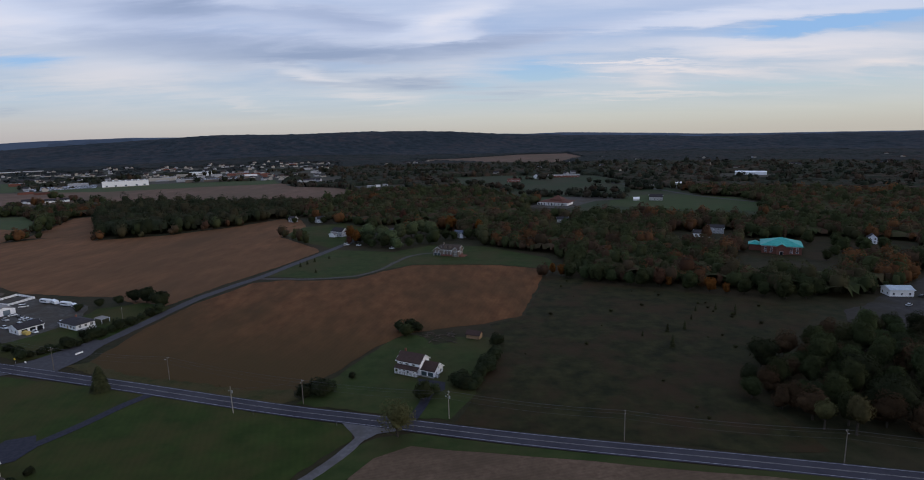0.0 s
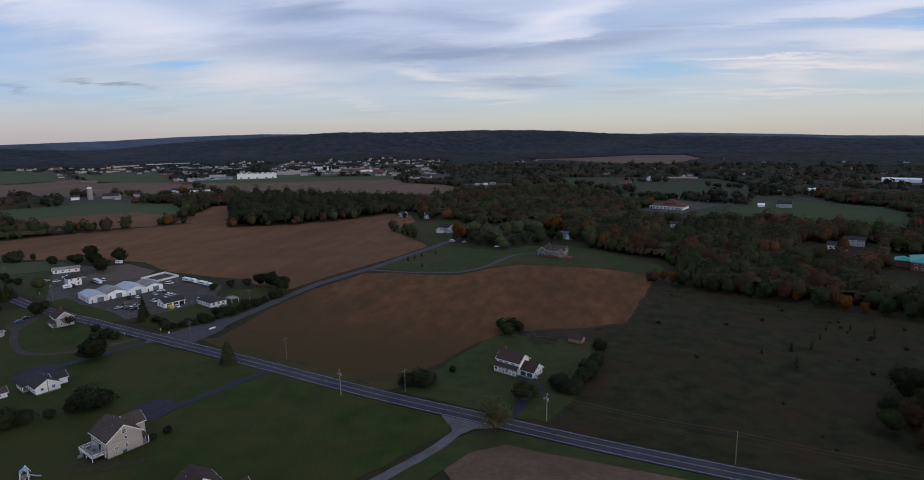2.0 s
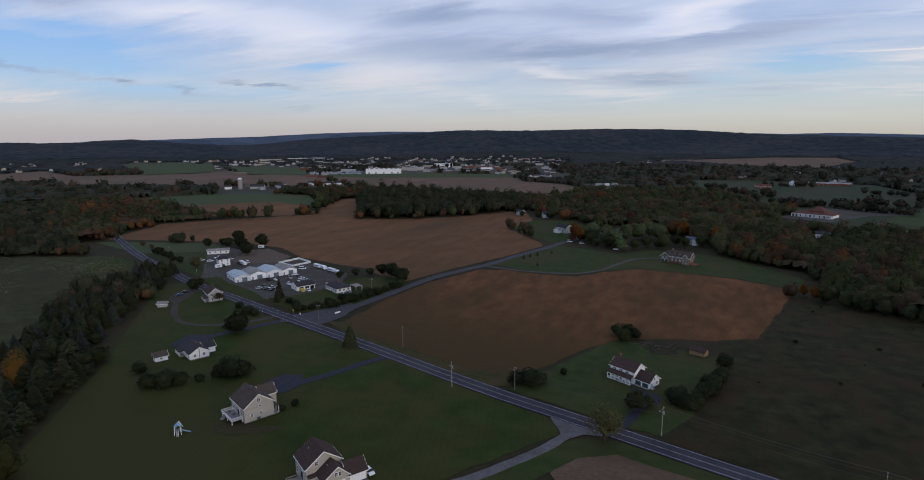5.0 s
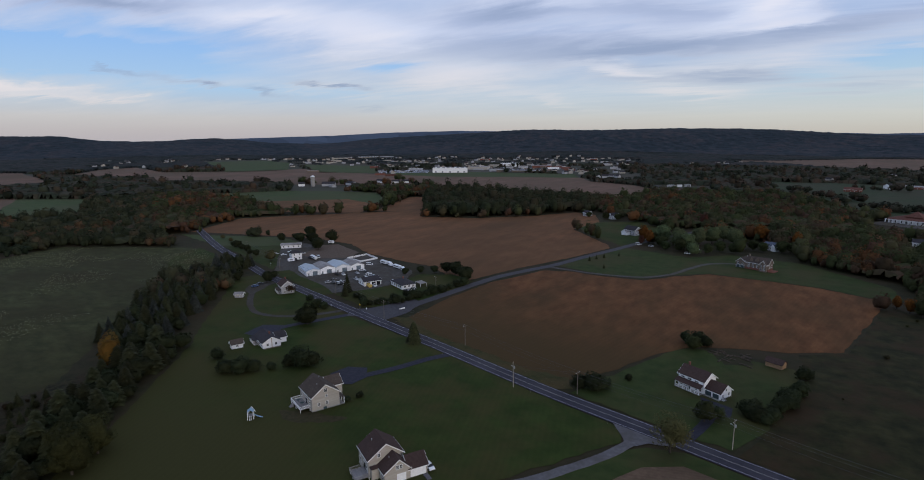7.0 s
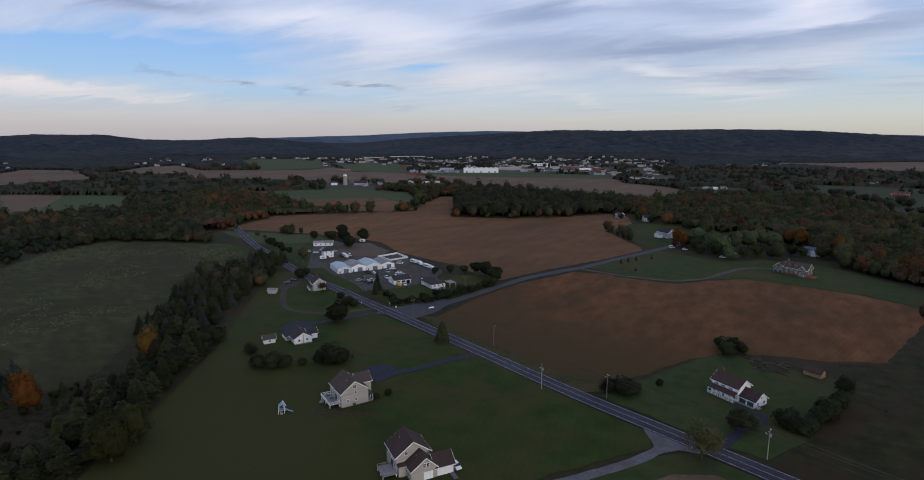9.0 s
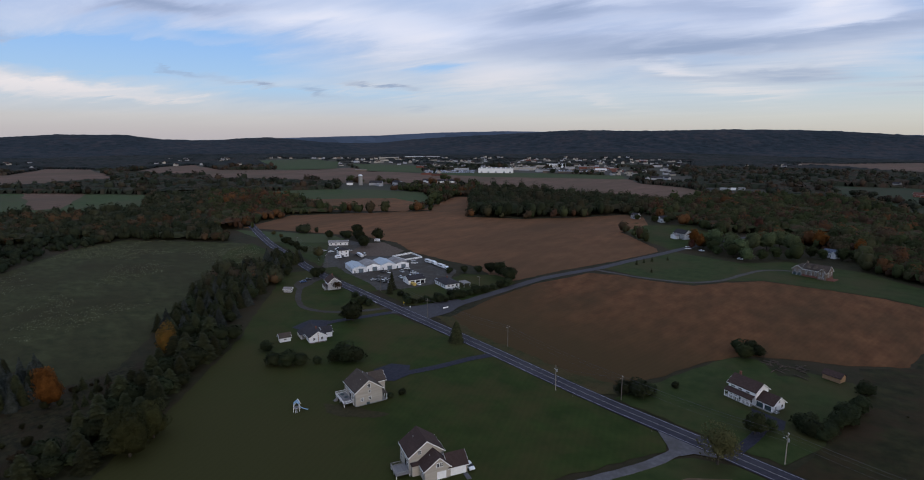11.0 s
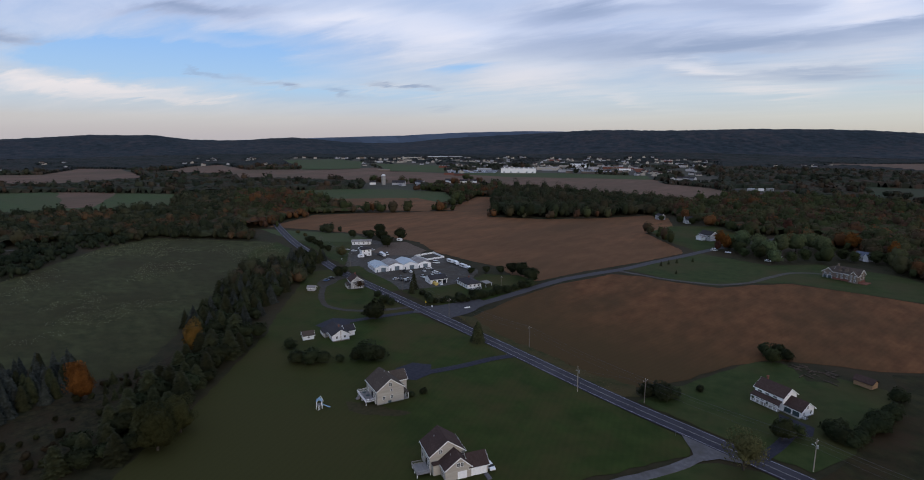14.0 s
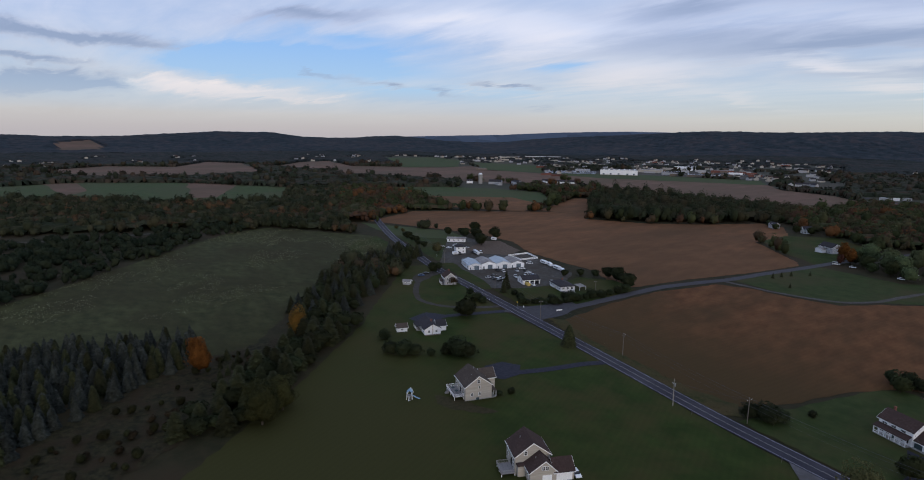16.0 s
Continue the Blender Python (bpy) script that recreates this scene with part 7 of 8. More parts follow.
simple_house("garden_shed", "small grey-white shed near the spruces", -287.2, 228.6, 32, 4.8, 3.4, 2.2, 3.2, M["siding_grey"], M["metal_tan"], 1, 1)
simple_house("garden_shed", "white barn-shaped shed beside the ranch house", -217.6, 169.4, 64, 5.2, 3.4, 2.4, 4.0, M["siding_white"], M["shingle_tan"], 1, 1)
simple_house("shop_building", "white building with blue-grey roof on the lot", 256, 322, -8, 13, 9, 4.0, 5.6, M["siding_white"], M["metal_blue"], 3, 1)
simple_house("shop_building", "small white gabled building on the lot", 254, 345, 62, 11, 9, 3.6, 6.0, M["siding_white"], M["metal_white"], 2, 1)
simple_house("machine_shed", "white arched machine shed", 384, 1000, 30, 22, 14, 6.0, 9.5, M["metal_white"], M["metal_white"], 0, 0)
simple_house("machine_shed", "small white shed on the green", 255, 820, -10, 8, 6, 3.0, 5.0, M["siding_white"], M["siding_white"], 0, 0)
simple_house("red_barn", "low red-roofed barn on the green", 112, 1196, -12, 26, 12, 4.0, 7.5, M["brick"], M["red_roof"], 4, 1)
simple_house("school_wing", "long low white school wing", 236, 1300, -8, 70, 14, 4.6, 6.4, M["brick"], M["metal_tan"], 10, 1)
simple_house("school_wing", "white gabled school house", 175, 1285, 55, 18, 12, 6.0, 10.0, M["siding_white"], M["shingle_dark"], 3, 2)
simple_house("long_hall", "long white hall on the far slope", 640, 1252, -30, 62, 16, 6.0, 8.0, M["metal_white"], M["metal_white"], 0, 0)
simple_house("long_hall", "low white hall at the wood's edge", 326, 1010, -20, 34, 10, 4.0, 5.2, M["metal_white"], M["metal_tan"], 0, 0)


def canopy():
    c = thing("fuel_canopy", "white flat canopy on steel posts", "canopy", 304, 385, -20)
    part("roof", box_bm(-5, 5, -3, 3, 4.6, 5.5), M["metal_white"], c)
    for x in (-3.5, 3.5):
        bm = bmesh.new()
        bar(bm, (x, 0, -0.2), (x, 0, 4.6), 0.18, 8)
        part("post", bm, M["steel"], c)


canopy()

# ---- vehicles ----
def car(label, paint, x, y, turn, kind="saloon", group="parked vehicles"):
    """Nose towards local +x."""
    name = {"saloon": "car", "van": "van", "pickup": "pickup_truck"}[kind]
    c = thing(name, label, name.replace("_", " "), x, y, turn, group, z=0.16)
    L, Wd = {"saloon": (4.5, 1.78), "van": (5.2, 1.95), "pickup": (5.4, 1.95)}[kind]
    lower = [(-L / 2, 0.45), (-L / 2, 0.85), (-L / 2 + 0.25, 0.98), (L / 2 - 0.9, 0.95), (L / 2 - 0.1, 0.75), (L / 2, 0.5), (L / 2 - 0.1, 0.3), (-L / 2 + 0.1, 0.3)]
    cabin = {"saloon": [(-L / 2 + 0.35, 0.95), (-L / 2 + 0.95, 1.42), (0.45, 1.45), (1.25, 0.93)],
             "van": [(-L / 2 + 0.1, 0.95), (-L / 2 + 0.25, 1.95), (1.2, 1.98), (2.0, 0.95)],
             "pickup": [(-0.6, 0.95), (-0.5, 1.75), (0.9, 1.75), (1.6, 0.95)]}[kind]

    def extrude(profile, half, inset=0.0):
        bm = bmesh.new()
        zt = max(z for _, z in profile)
        zb = min(z for _, z in profile)
        rings = []
        for s in (-1, 1):
            rings.append([bm.verts.new((px, s * (half - inset * (z - zb) / max(0.01, zt - zb)), z)) for px, z in profile])
        n = len(profile)
        for i in range(n):
            j = (i + 1) % n
            bm.faces.new((rings[0][i], rings[0][j], rings[1][j], rings[1][i]))
        bm.faces.new(rings[0])
        bm.faces.new(rings[1][::-1])
        bmesh.ops.recalc_face_normals(bm, faces=bm.faces)
        return bm
    body = part("body", extrude(lower, Wd / 2), M["car_" + paint], c)
    part("cabin_glass", extrude(cabin, Wd / 2 - 0.06, 0.16), M["glass"], c)
    zt = max(z for _, z in cabin)
    xs = [px for px, z in cabin if z > zt - 0.1]
    part("roof_panel", box_bm(min(xs) - 0.02, max(xs) + 0.02, -Wd / 2 + 0.2, Wd / 2 - 0.2, zt - 0.02, zt + 0.05), M["car_" + paint], c)
    for sx in (-L / 2 + 0.85, L / 2 - 0.9):
        for sy in (-Wd / 2 + 0.1, Wd / 2 - 0.1):
            bm = bmesh.new()
            bar(bm, (sx, sy - 0.11, 0.32), (sx, sy + 0.11, 0.32), 0.32, 10)
            part("wheel", bm, M["rubber"], c)
    return c


YARD_CARS = [
    (-262, 281, 60, "silver", "saloon"), (-258.5, 283, 62, "black", "saloon"), (-255, 285, 60, "white", "pickup"), (-252, 287, 58, "silver", "saloon"), (-264, 288, 150, "black", "saloon"),
    (-268, 303, 150, "white", "saloon"), (-262, 311, 150, "silver", "pickup"), (-259, 317, 150, "black", "saloon"), (-253, 313, 62, "white", "saloon"), (-249, 311, 62, "silver", "saloon"),
    (-245, 309, 62, "blue", "saloon"), (-229, 289, -28, "white", "saloon"), (-247, 302, 150, "silver", "van"), (-224, 303, 150, "white", "van"), (-353, 338, 60, "white", "van"),
    (-358, 332, 60, "white", "saloon"), (-362, 344, 60, "white", "pickup"),
]
YARD_CARS += [(-272.6, 301.5, 150, "black", "pickup"), (-264.7, 320.0, 60, "white", "saloon"), (-251.1, 296.9, 150, "white", "pickup"), (-256, 281.5, 60, "black", "saloon"), (-251.5, 281.5, 62, "black", "pickup"),
              (-247.5, 282.5, 62, "silver", "saloon"), (-366.8, 331.8, 50, "silver", "saloon"), (-370, 327.5, 50, "black", "saloon"), (-334, 322, 150, "black", "pickup"), (-260, 347, 10, "black", "saloon")]
HOUSE_CARS = [
    (-348, 344, 60, "silver", "saloon"), (-330, 334, 150, "black", "pickup"), (-326, 339, 150, "white", "van"), (-288, 298, 62, "black", "saloon"), (-300, 256, 70, "black", "saloon"),
    (-298, 250, 70, "blue", "saloon"), (-84.6, 130, -30, "white", "saloon"), (-272, 338, 30, "white", "van"), (-276, 330, 30, "silver", "pickup"), (-108, 520, 20, "white", "van"),
    (-96, 516, 10, "white", "saloon"), (-58, 520, 0, "white", "saloon"), (-63, 498, 0, "white", "saloon"), (266, 316, 20, "black", "saloon"), (246, 300, 30, "silver", "saloon"),
    (290, 330, 10, "blue", "saloon"),
]
for x, y, a, p, k in YARD_CARS + HOUSE_CARS:
    word = {"saloon": "saloon car", "van": "van", "pickup": "pickup truck"}[k]
    car(f"{p} {word} parked in the open", p, x, y, a, k)


def trailer(label, x, y, turn, L=8.0, material=None):
    """A long travel trailer or boat under cover, on wheels."""
    t = thing("travel_trailer", label, "trailer", x, y, turn, "parked trailers", z=0.16)
    bm = box_bm(-L / 2, L / 2, -1.2, 1.2, 0.6, 2.8)
    bmesh.ops.bevel(bm, geom=list(bm.edges), offset=0.25, segments=2, affect="EDGES")
    part("body", bm, material or M["metal_white"], t)
    for s in (-1.22, 1.14):
        part("window_band", box_bm(-L / 2 + 1, L / 2 - 1.5, s, s + 0.08, 1.6, 2.2), M["glass"], t)
    for x0 in (-0.5, 0.5):
        for s in (-1.1, 0.9):
            bm = bmesh.new()
            bar(bm, (x0, s, 0.36), (x0, s + 0.2, 0.36), 0.36, 10)
            part("wheel", bm, M["rubber"], t)
    bm = bmesh.new()
    bar(bm, (L / 2 - 0.1, 0, 0.6), (L / 2 + 1.1, 0, 0.5), 0.07, 6)
    bar(bm, (L / 2 + 0.9, 0, 0), (L / 2 + 0.9, 0, 0.55), 0.06, 6)
    part("hitch", bm, M["steel"], t)
    return t


trailer("white travel trailer at the yard's edge", -264, 346, -20)
trailer("white travel trailer at the yard's edge", -256, 343, -36, 7.0)
trailer("long white travel trailer at the yard's edge", -246, 338.5, -22, 8.5)
trailer("white travel trailer at the yard's edge", -237, 333.5, -40, 7.0)
trailer("long white trailer beside the yard house", -325, 333, -28, 11.0)
trailer("white camper under the dark tree", -359, 391, 20, 5.0)
trailer("white enclosed trailer beside the yard house", -334, 317, 60, 5.0)
trailer("white travel trailer among the farm trees", -104, 548, 10, 7.0)


def tarp_heap():
    t = thing("covered_equipment", "bulky load under a yellow canvas cover", "covered load", -231.2, 286.2, -25, z=0.16)
    bm = box_bm(-2.4, 2.4, -1.3, 1.3, 0.0, 1.9)
    bmesh.ops.bevel(bm, geom=list(bm.edges), offset=0.5, segments=3, affect="EDGES")
    for v in bm.verts:
        v.co += Vector((noise.noise(v.co * 1.3) * 0.25, noise.noise(v.co * 1.7 + Vector((3, 0, 0))) * 0.2, noise.noise(v.co * 1.1) * 0.15))
    lo = min(v.co.z for v in bm.verts)
    for v in bm.verts:
        v.co.z -= lo
    part("canvas", bm, M["yellow"], t)


tarp_heap()


# ---- fences, poles, wires, signs ----
def rail_pen():
    pts = [(-301.5, 346.5), (-297.3, 365.8), (-279.6, 357.6), (-284.3, 341.6)]
    f = thing("pen_fence", "white board fence round a small pen", "fence", 0, 0)
    for (xa, ya), (xb, yb) in zip(pts, pts[1:] + pts[:1]):
        n = max(2, round(math.hypot(xb - xa, yb - ya) / 2.6))
        for i in range(n):
            x, y = xa + (xb - xa) * i / n, ya + (yb - ya) * i / n
            part("post", box_bm(x - 0.12, x + 0.12, y - 0.12, y + 0.12, 0.0, 1.6), M["trim"], f)
        d = Vector((xb - xa, yb - ya)).normalized()
        for z in (0.45, 0.95, 1.4):
            bm = bmesh.new()
            v = []
            for (x, y) in ((xa, ya), (xb, yb)):
                for s in (-0.05, 0.05):
                    for zz in (z - 0.17, z + 0.17):
                        v.append(bm.verts.new((x - d.y * s, y + d.x * s, zz)))
            for q in ((0, 1, 5, 4), (2, 3, 7, 6), (0, 2, 6, 4), (1, 3, 7, 5), (0, 1, 3, 2), (4, 5, 7, 6)):
                bm.faces.new([v[i] for i in q])
            bmesh.ops.recalc_face_normals(bm, faces=bm.faces)
            part("rail", bm, M["trim"], f)


rail_pen()

WIRE_TOPS = []


def utility_pole(x, y, height, label, lean=(0.0, 0.0), arm=True, can=False, turn=-16.0, group="poles along the road"):
    p = thing("utility_pole", label, "utility pole", x, y, turn, group)
    bm = bmesh.new()
    bar(bm, (0, 0, -0.3), (lean[0], lean[1], height), 0.17, 9, 0.11)
    part("shaft", bm, M["pole_pale"] if can else M["pole_wood"], p)
    if arm:
        part("crossarm", box_bm(lean[0] - 0.06, lean[0] + 0.06, -1.2, 1.2, height - 0.75, height - 0.6), M["pole_wood"], p)
        for s in (-1.05, 0.0, 1.05):
            bm = bmesh.new()
            z = height - 0.6 if s else height
            bar(bm, (lean[0], s, z), (lean[0], s, z + 0.25), 0.06, 6, 0.04)
            part("insulator", bm, M["trim"], p)
    if can:
        bm = bmesh.new()
        bar(bm, (0.35, 0, height - 2.6), (0.35, 0, height - 1.6), 0.26, 10)
        part("transformer", bm, M["steel"], p, "grey transformer can")
        bm = bmesh.new()
        bar(bm, (0, 0, height - 2.3), (-1.1, 0.3, height - 1.9), 0.04, 6)
        box(bm, -1.35, -0.95, 0.15, 0.45, height - 2.02, -1.88 + height)
        part("lamp_arm", bm, M["steel"], p)
    return p


POLES = [(-182, 237, 10.5, 0), (-124, 223.5, 10.3, 0), (-61.3, 199.3, 9.5, 0), (-6, 185, 10.3, 1), (51, 168.3, 10.2, 0), (112, 153, 10.4, 0), (176, 137, 10.4, 0)]
for x, y, h, can in POLES:
    utility_pole(x, y, h, "weathered wooden utility pole beside the road", can=bool(can))
utility_pole(-85.3, 193.0, 10.6, "pale wooden pole on the lawn side of the road", lean=(-0.35, 0.1), arm=False, can=True)
for x, y in ((-240, 263.5), (-317.6, 290), (-396, 327)):
    utility_pole(x, y, 10.2, "weathered wooden utility pole beside the road")
utility_pole(-188, 300, 9.5, "wooden utility pole beside the side road", turn=80)
utility_pole(18, 530, 11.0, "tall pale pole near the farmhouse", arm=False)
utility_pole(-60, 640, 12.0, "tall pale pole above the trees", arm=False)


def wire(label, a, b, sag=0.9):
    crv = bpy.data.curves.new("power_line", "CURVE")
    crv.dimensions = "3D"
    crv.bevel_depth = 0.022
    sp = crv.splines.new("POLY")
    n = 14
    sp.points.add(n)
    for i in range(n + 1):
        f = i / n
        q = Vector(a).lerp(Vector(b), f)
        sp.points[i].co = (q.x, q.y, q.z - sag * 4 * f * (1 - f), 1)
    crv.materials.append(M["wire"])
    return tagged(new("power_line", crv), label, "power line", "power lines")


line_pts = [(-396, 327, 10.2), (-317.6, 290, 10.2), (-240, 263.5, 10.2)] + [(x, y, h) for x, y, h, _ in POLES]
for (xa, ya, ha), (xb, yb, hb) in zip(line_pts, line_pts[1:]):
    d = Vector((xb - xa, yb - ya)).normalized()
    for s, dz in ((-1.05, -0.4), (1.05, -0.4), (0.0, 0.2)):
        wire("thin dark power line between poles", (xa - d.y * s, ya + d.x * s, ha + dz), (xb - d.y * s, yb + d.x * s, hb + dz))
    wire("thick dark cable below the power lines", (xa, ya, ha - 2.6), (xb, yb, hb - 2.6), 1.2)
wire("service wire across the road", (-61.3, 199.3, 9.0), (-85.5, 193.0, 9.6), 0.5)
wire("service wire to the white house", (-6, 185, 8.6), (-20, 224, 6.0), 0.8)


def road_sign(label, x, y, turn, shape, z=2.2):
    s = thing("road_sign", label, "road sign", x, y, turn)
    bm = bmesh.new()
    bar(bm, (0, 0, -0.2), (0, 0, z), 0.05, 6)
    part("post", bm, M["steel"], s)
    bm = bmesh.new()
    if shape == "diamond":
        v = [(0, 0, z - 0.65), (0.65, 0, z), (0, 0, z + 0.65), (-0.65, 0, z)]
        a = [bm.verts.new((p[0], -0.08, p[2])) for p in v]
        b = [bm.verts.new((p[0], -0.05, p[2])) for p in v]
        bm.faces.new(a)
        bm.faces.new(b[::-1])
        for i in range(4):
            bm.faces.new((a[i], a[(i + 1) % 4], b[(i + 1) % 4], b[i]))
        bmesh.ops.recalc_face_normals(bm, faces=bm.faces)
        part("plate", bm, M["sign_yellow"], s)
    else:
        part("plate", box_bm(-0.4, 0.4, -0.08, -0.05, z - 0.9, z), M["trim"], s)


road_sign("yellow diamond warning sign at the junction", -206.4, 246.4, -10, "diamond")
road_sign("small white road sign at the junction", -200.5, 245.0, 5, "plate", 1.6)
road_sign("small white sign beside the road", -223, 240.5, -30, "plate", 1.6)
road_sign("small white sign by the yard entrance", -338, 300, -30, "plate", 2.4)


def long_sign():
    s = thing("field_sign", "low white board beside the side road", "sign board", -183.1, 255.7, 68)
    part("board", box_bm(-1.8, 1.8, -0.06, 0.06, 0.5, 1.2), M["trim"], s)
    for x in (-1.4, 1.4):
        part("post", box_bm(x - 0.07, x + 0.07, 0.07, 0.2, -0.1, 1.2), M["pole_wood"], s)


long_sign()
for x, y in ((-77.5, 191.6), (-45.0, 182.0), (-127.5, 208.5)):
    b = thing("mailbox", "small dark mailbox on a post", "mailbox", x, y, -16, "mailboxes")
    part("post", box_bm(-0.05, 0.05, -0.05, 0.05, -0.2, 1.05), M["pole_wood"], b)
    bm = box_bm(-0.12, 0.12, -0.26, 0.26, 1.05, 1.32)
    bmesh.ops.bevel(bm, geom=list(bm.edges), offset=0.05, segments=2, affect="EDGES")
    part("box", bm, M["car_black"], b)


# ---- play set and garden ----
def play_set():
    p = thing("swing_set", "wooden play tower with a blue canopy", "play set", -156, 125, 135)
    for sx in (-1.0, 1.0):
        for sy in (-1.0, 1.0):
            bm = bmesh.new()
            bar(bm, (sx * 1.1, sy * 1.1, -0.2), (sx * 0.85, sy * 0.85, 3.1), 0.09, 6)
            part("leg", bm, M["trim"], p)
    part("platform", box_bm(-0.95, 0.95, -0.95, 0.95, 1.35, 1.5), M["deck"], p)
    part("canopy", gable_roof(-1.0, 1.0, -1.0, 1.0, 2.9, 3.7, "x", 0.1, 0.08), M["tarp_blue"], p, "pale blue canvas canopy")
    bm = bmesh.new()
    bar(bm, (0.9, 0, 2.6), (4.6, 0, 2.5), 0.09, 6)
    part("swing_beam", bm, M["trim"], p)
    for sy in (-1.3, 1.3):
        bm = bmesh.new()
        bar(bm, (4.6, 0, 2.5), (5.0, sy, -0.2), 0.08, 6)
        part("leg", bm, M["trim"], p)
    for x in (2.0, 3.4):
        bm = bmesh.new()
        for s in (-0.22, 0.22):
            bar(bm, (x + s, 0, 2.55), (x + s, 0, 0.6), 0.02, 5)
        box(bm, x - 0.28, x + 0.28, -0.12, 0.12, 0.55, 0.6)
        part("swing", bm, M["rubber"], p)
    bm = bmesh.new()
    prev = None
    for i in range(9):
        f = i / 8
        y, z = -1.0 - 2.9 * f, 1.45 * (1 - f) ** 1.4 + 0.15
        row = [bm.verts.new((-0.3, y, z + 0.12)), bm.verts.new((-0.25, y, z)), bm.verts.new((0.25, y, z)), bm.verts.new((0.3, y, z + 0.12))]
        if prev:
            for k in range(3):
                bm.faces.new((prev[k], prev[k + 1], row[k + 1], row[k]))
        prev = row
    part("slide", bm, M["tarp_blue"], p, "pale blue slide")
    bm = bmesh.new()
    for s in (-0.25, 0.25):
        bar(bm, (-1.0, s, 1.5), (-2.0, s, -0.1), 0.05, 5)
    for i in range(5):
        f = (i + 0.5) / 5
        bar(bm, (-1.0 - f, -0.25, 1.5 - 1.6 * f), (-1.0 - f, 0.25, 1.5 - 1.6 * f), 0.04, 5)
    part("ladder", bm, M["trim"], p)


play_set()


def log_pile():
    rnd = random.Random(8)
    for i in range(26):
        x, y = rnd.uniform(-20, -5), rnd.uniform(260, 275)
        L = rnd.uniform(2.0, 5.5)
        a = rnd.choice((-25, 65, -10)) + rnd.uniform(-14, 14)
        c, s = math.cos(radians(a)) * L / 2, math.sin(radians(a)) * L / 2
        bm = bmesh.new()
        r = rnd.uniform(0.12, 0.3)
        bar(bm, (-c, -s, r), (c, s, r + rnd.uniform(-0.02, 0.05)), r, 7, r * 0.75)
        ob = mesh_object("log", bm, M["log"])
        ob.location = (x, y, 0.12)
        tagged(ob, "weathered log lying in the garden plot", "log", "logs in the garden plot")


field("garden_plot", "dug brown garden plot behind the white house", [(-22, 272), (-9, 277), (-3, 263), (-14, 257)], M["scrub"], 0.17, 3, 0.5, clear=False)
log_pile()
# pale seed heads scattered over the meadow
rng = np.random.default_rng(77)
mx = rng.uniform(-560, -260, 26000)
my = rng.uniform(0, 320, 26000)
dens = np.array([noise.noise(Vector((a * 0.02, b * 0.02, 3.0))) + 0.5 * noise.noise(Vector((a * 0.07, b * 0.07, 9.0))) for a, b in zip(mx, my)])
MEADOW = [(-401, 27), (-424, 58), (-480, 124), (-552, 212), (-565, 262), (-494, 297), (-456, 317), (-400, 300), (-369, 245), (-335, 200), (-330, 140), (-310, 100), (-330, 60), (-360, 20)]
ok = inside(MEADOW, mx, my) & (dens > 0.12)
tv, tf, tn = leaf_cards(rng, np.column_stack([mx[ok], my[ok], np.full(ok.sum(), 0.1)]), np.full(ok.sum(), 0.32), np.full(ok.sum(), 0.6), 2, 0.75, core=0)
tagged(arrays_object("seed_heads", tv, tf, M["tuft"], tn), "pale tufts of seed heads in the meadow", "grass", kind="stuff")

# rough grass along the road's far verge
line = [c for c in smooth_line(MAIN_ROAD, 1.0) if -178 < c.x < -70]
vx = np.array([c.x + 0.31 * o for c in line for o in rng.uniform(5.0, 12.0, 4)])
vy = np.array([c.y + 0.95 * o for c in line for o in rng.uniform(5.0, 12.0, 4)])
vx, vy = vx + rng.uniform(-1, 1, len(vx)), vy + rng.uniform(-1, 1, len(vy))
tv, tf, tn = leaf_cards(rng, np.column_stack([vx, vy, np.full(len(vx), 0.05)]), np.full(len(vx), 0.3), rng.uniform(0.1, 0.35, len(vx)), 4, 0.6, core=0)
M["dry_grass"] = surface("dry_tan_grass", (0.046, 0.038, 0.018), (0.080, 0.064, 0.032), 1.0, island=0.4)
tagged(arrays_object("verge_grass", tv, tf, M["dry_grass"], tn), "dry tan grass along the road verge", "grass", kind="stuff")

# ---- the silo farm ----
def silo(x, y, r, h):
    s = thing("silo", "pale concrete silo with a domed cap", "silo", x, y)
    bm = bmesh.new()
    bar(bm, (0, 0, -0.2), (0, 0, h), r, 16)
    part("shaft", bm, M["block"], s)
    bm = bmesh.new()
    bmesh.ops.create_uvsphere(bm, u_segments=14, v_segments=8, radius=r)
    for v in bm.verts:
        v.co.z = max(0, v.co.z) * 0.7 + h
    part("cap", bm, M["metal_white"], s)


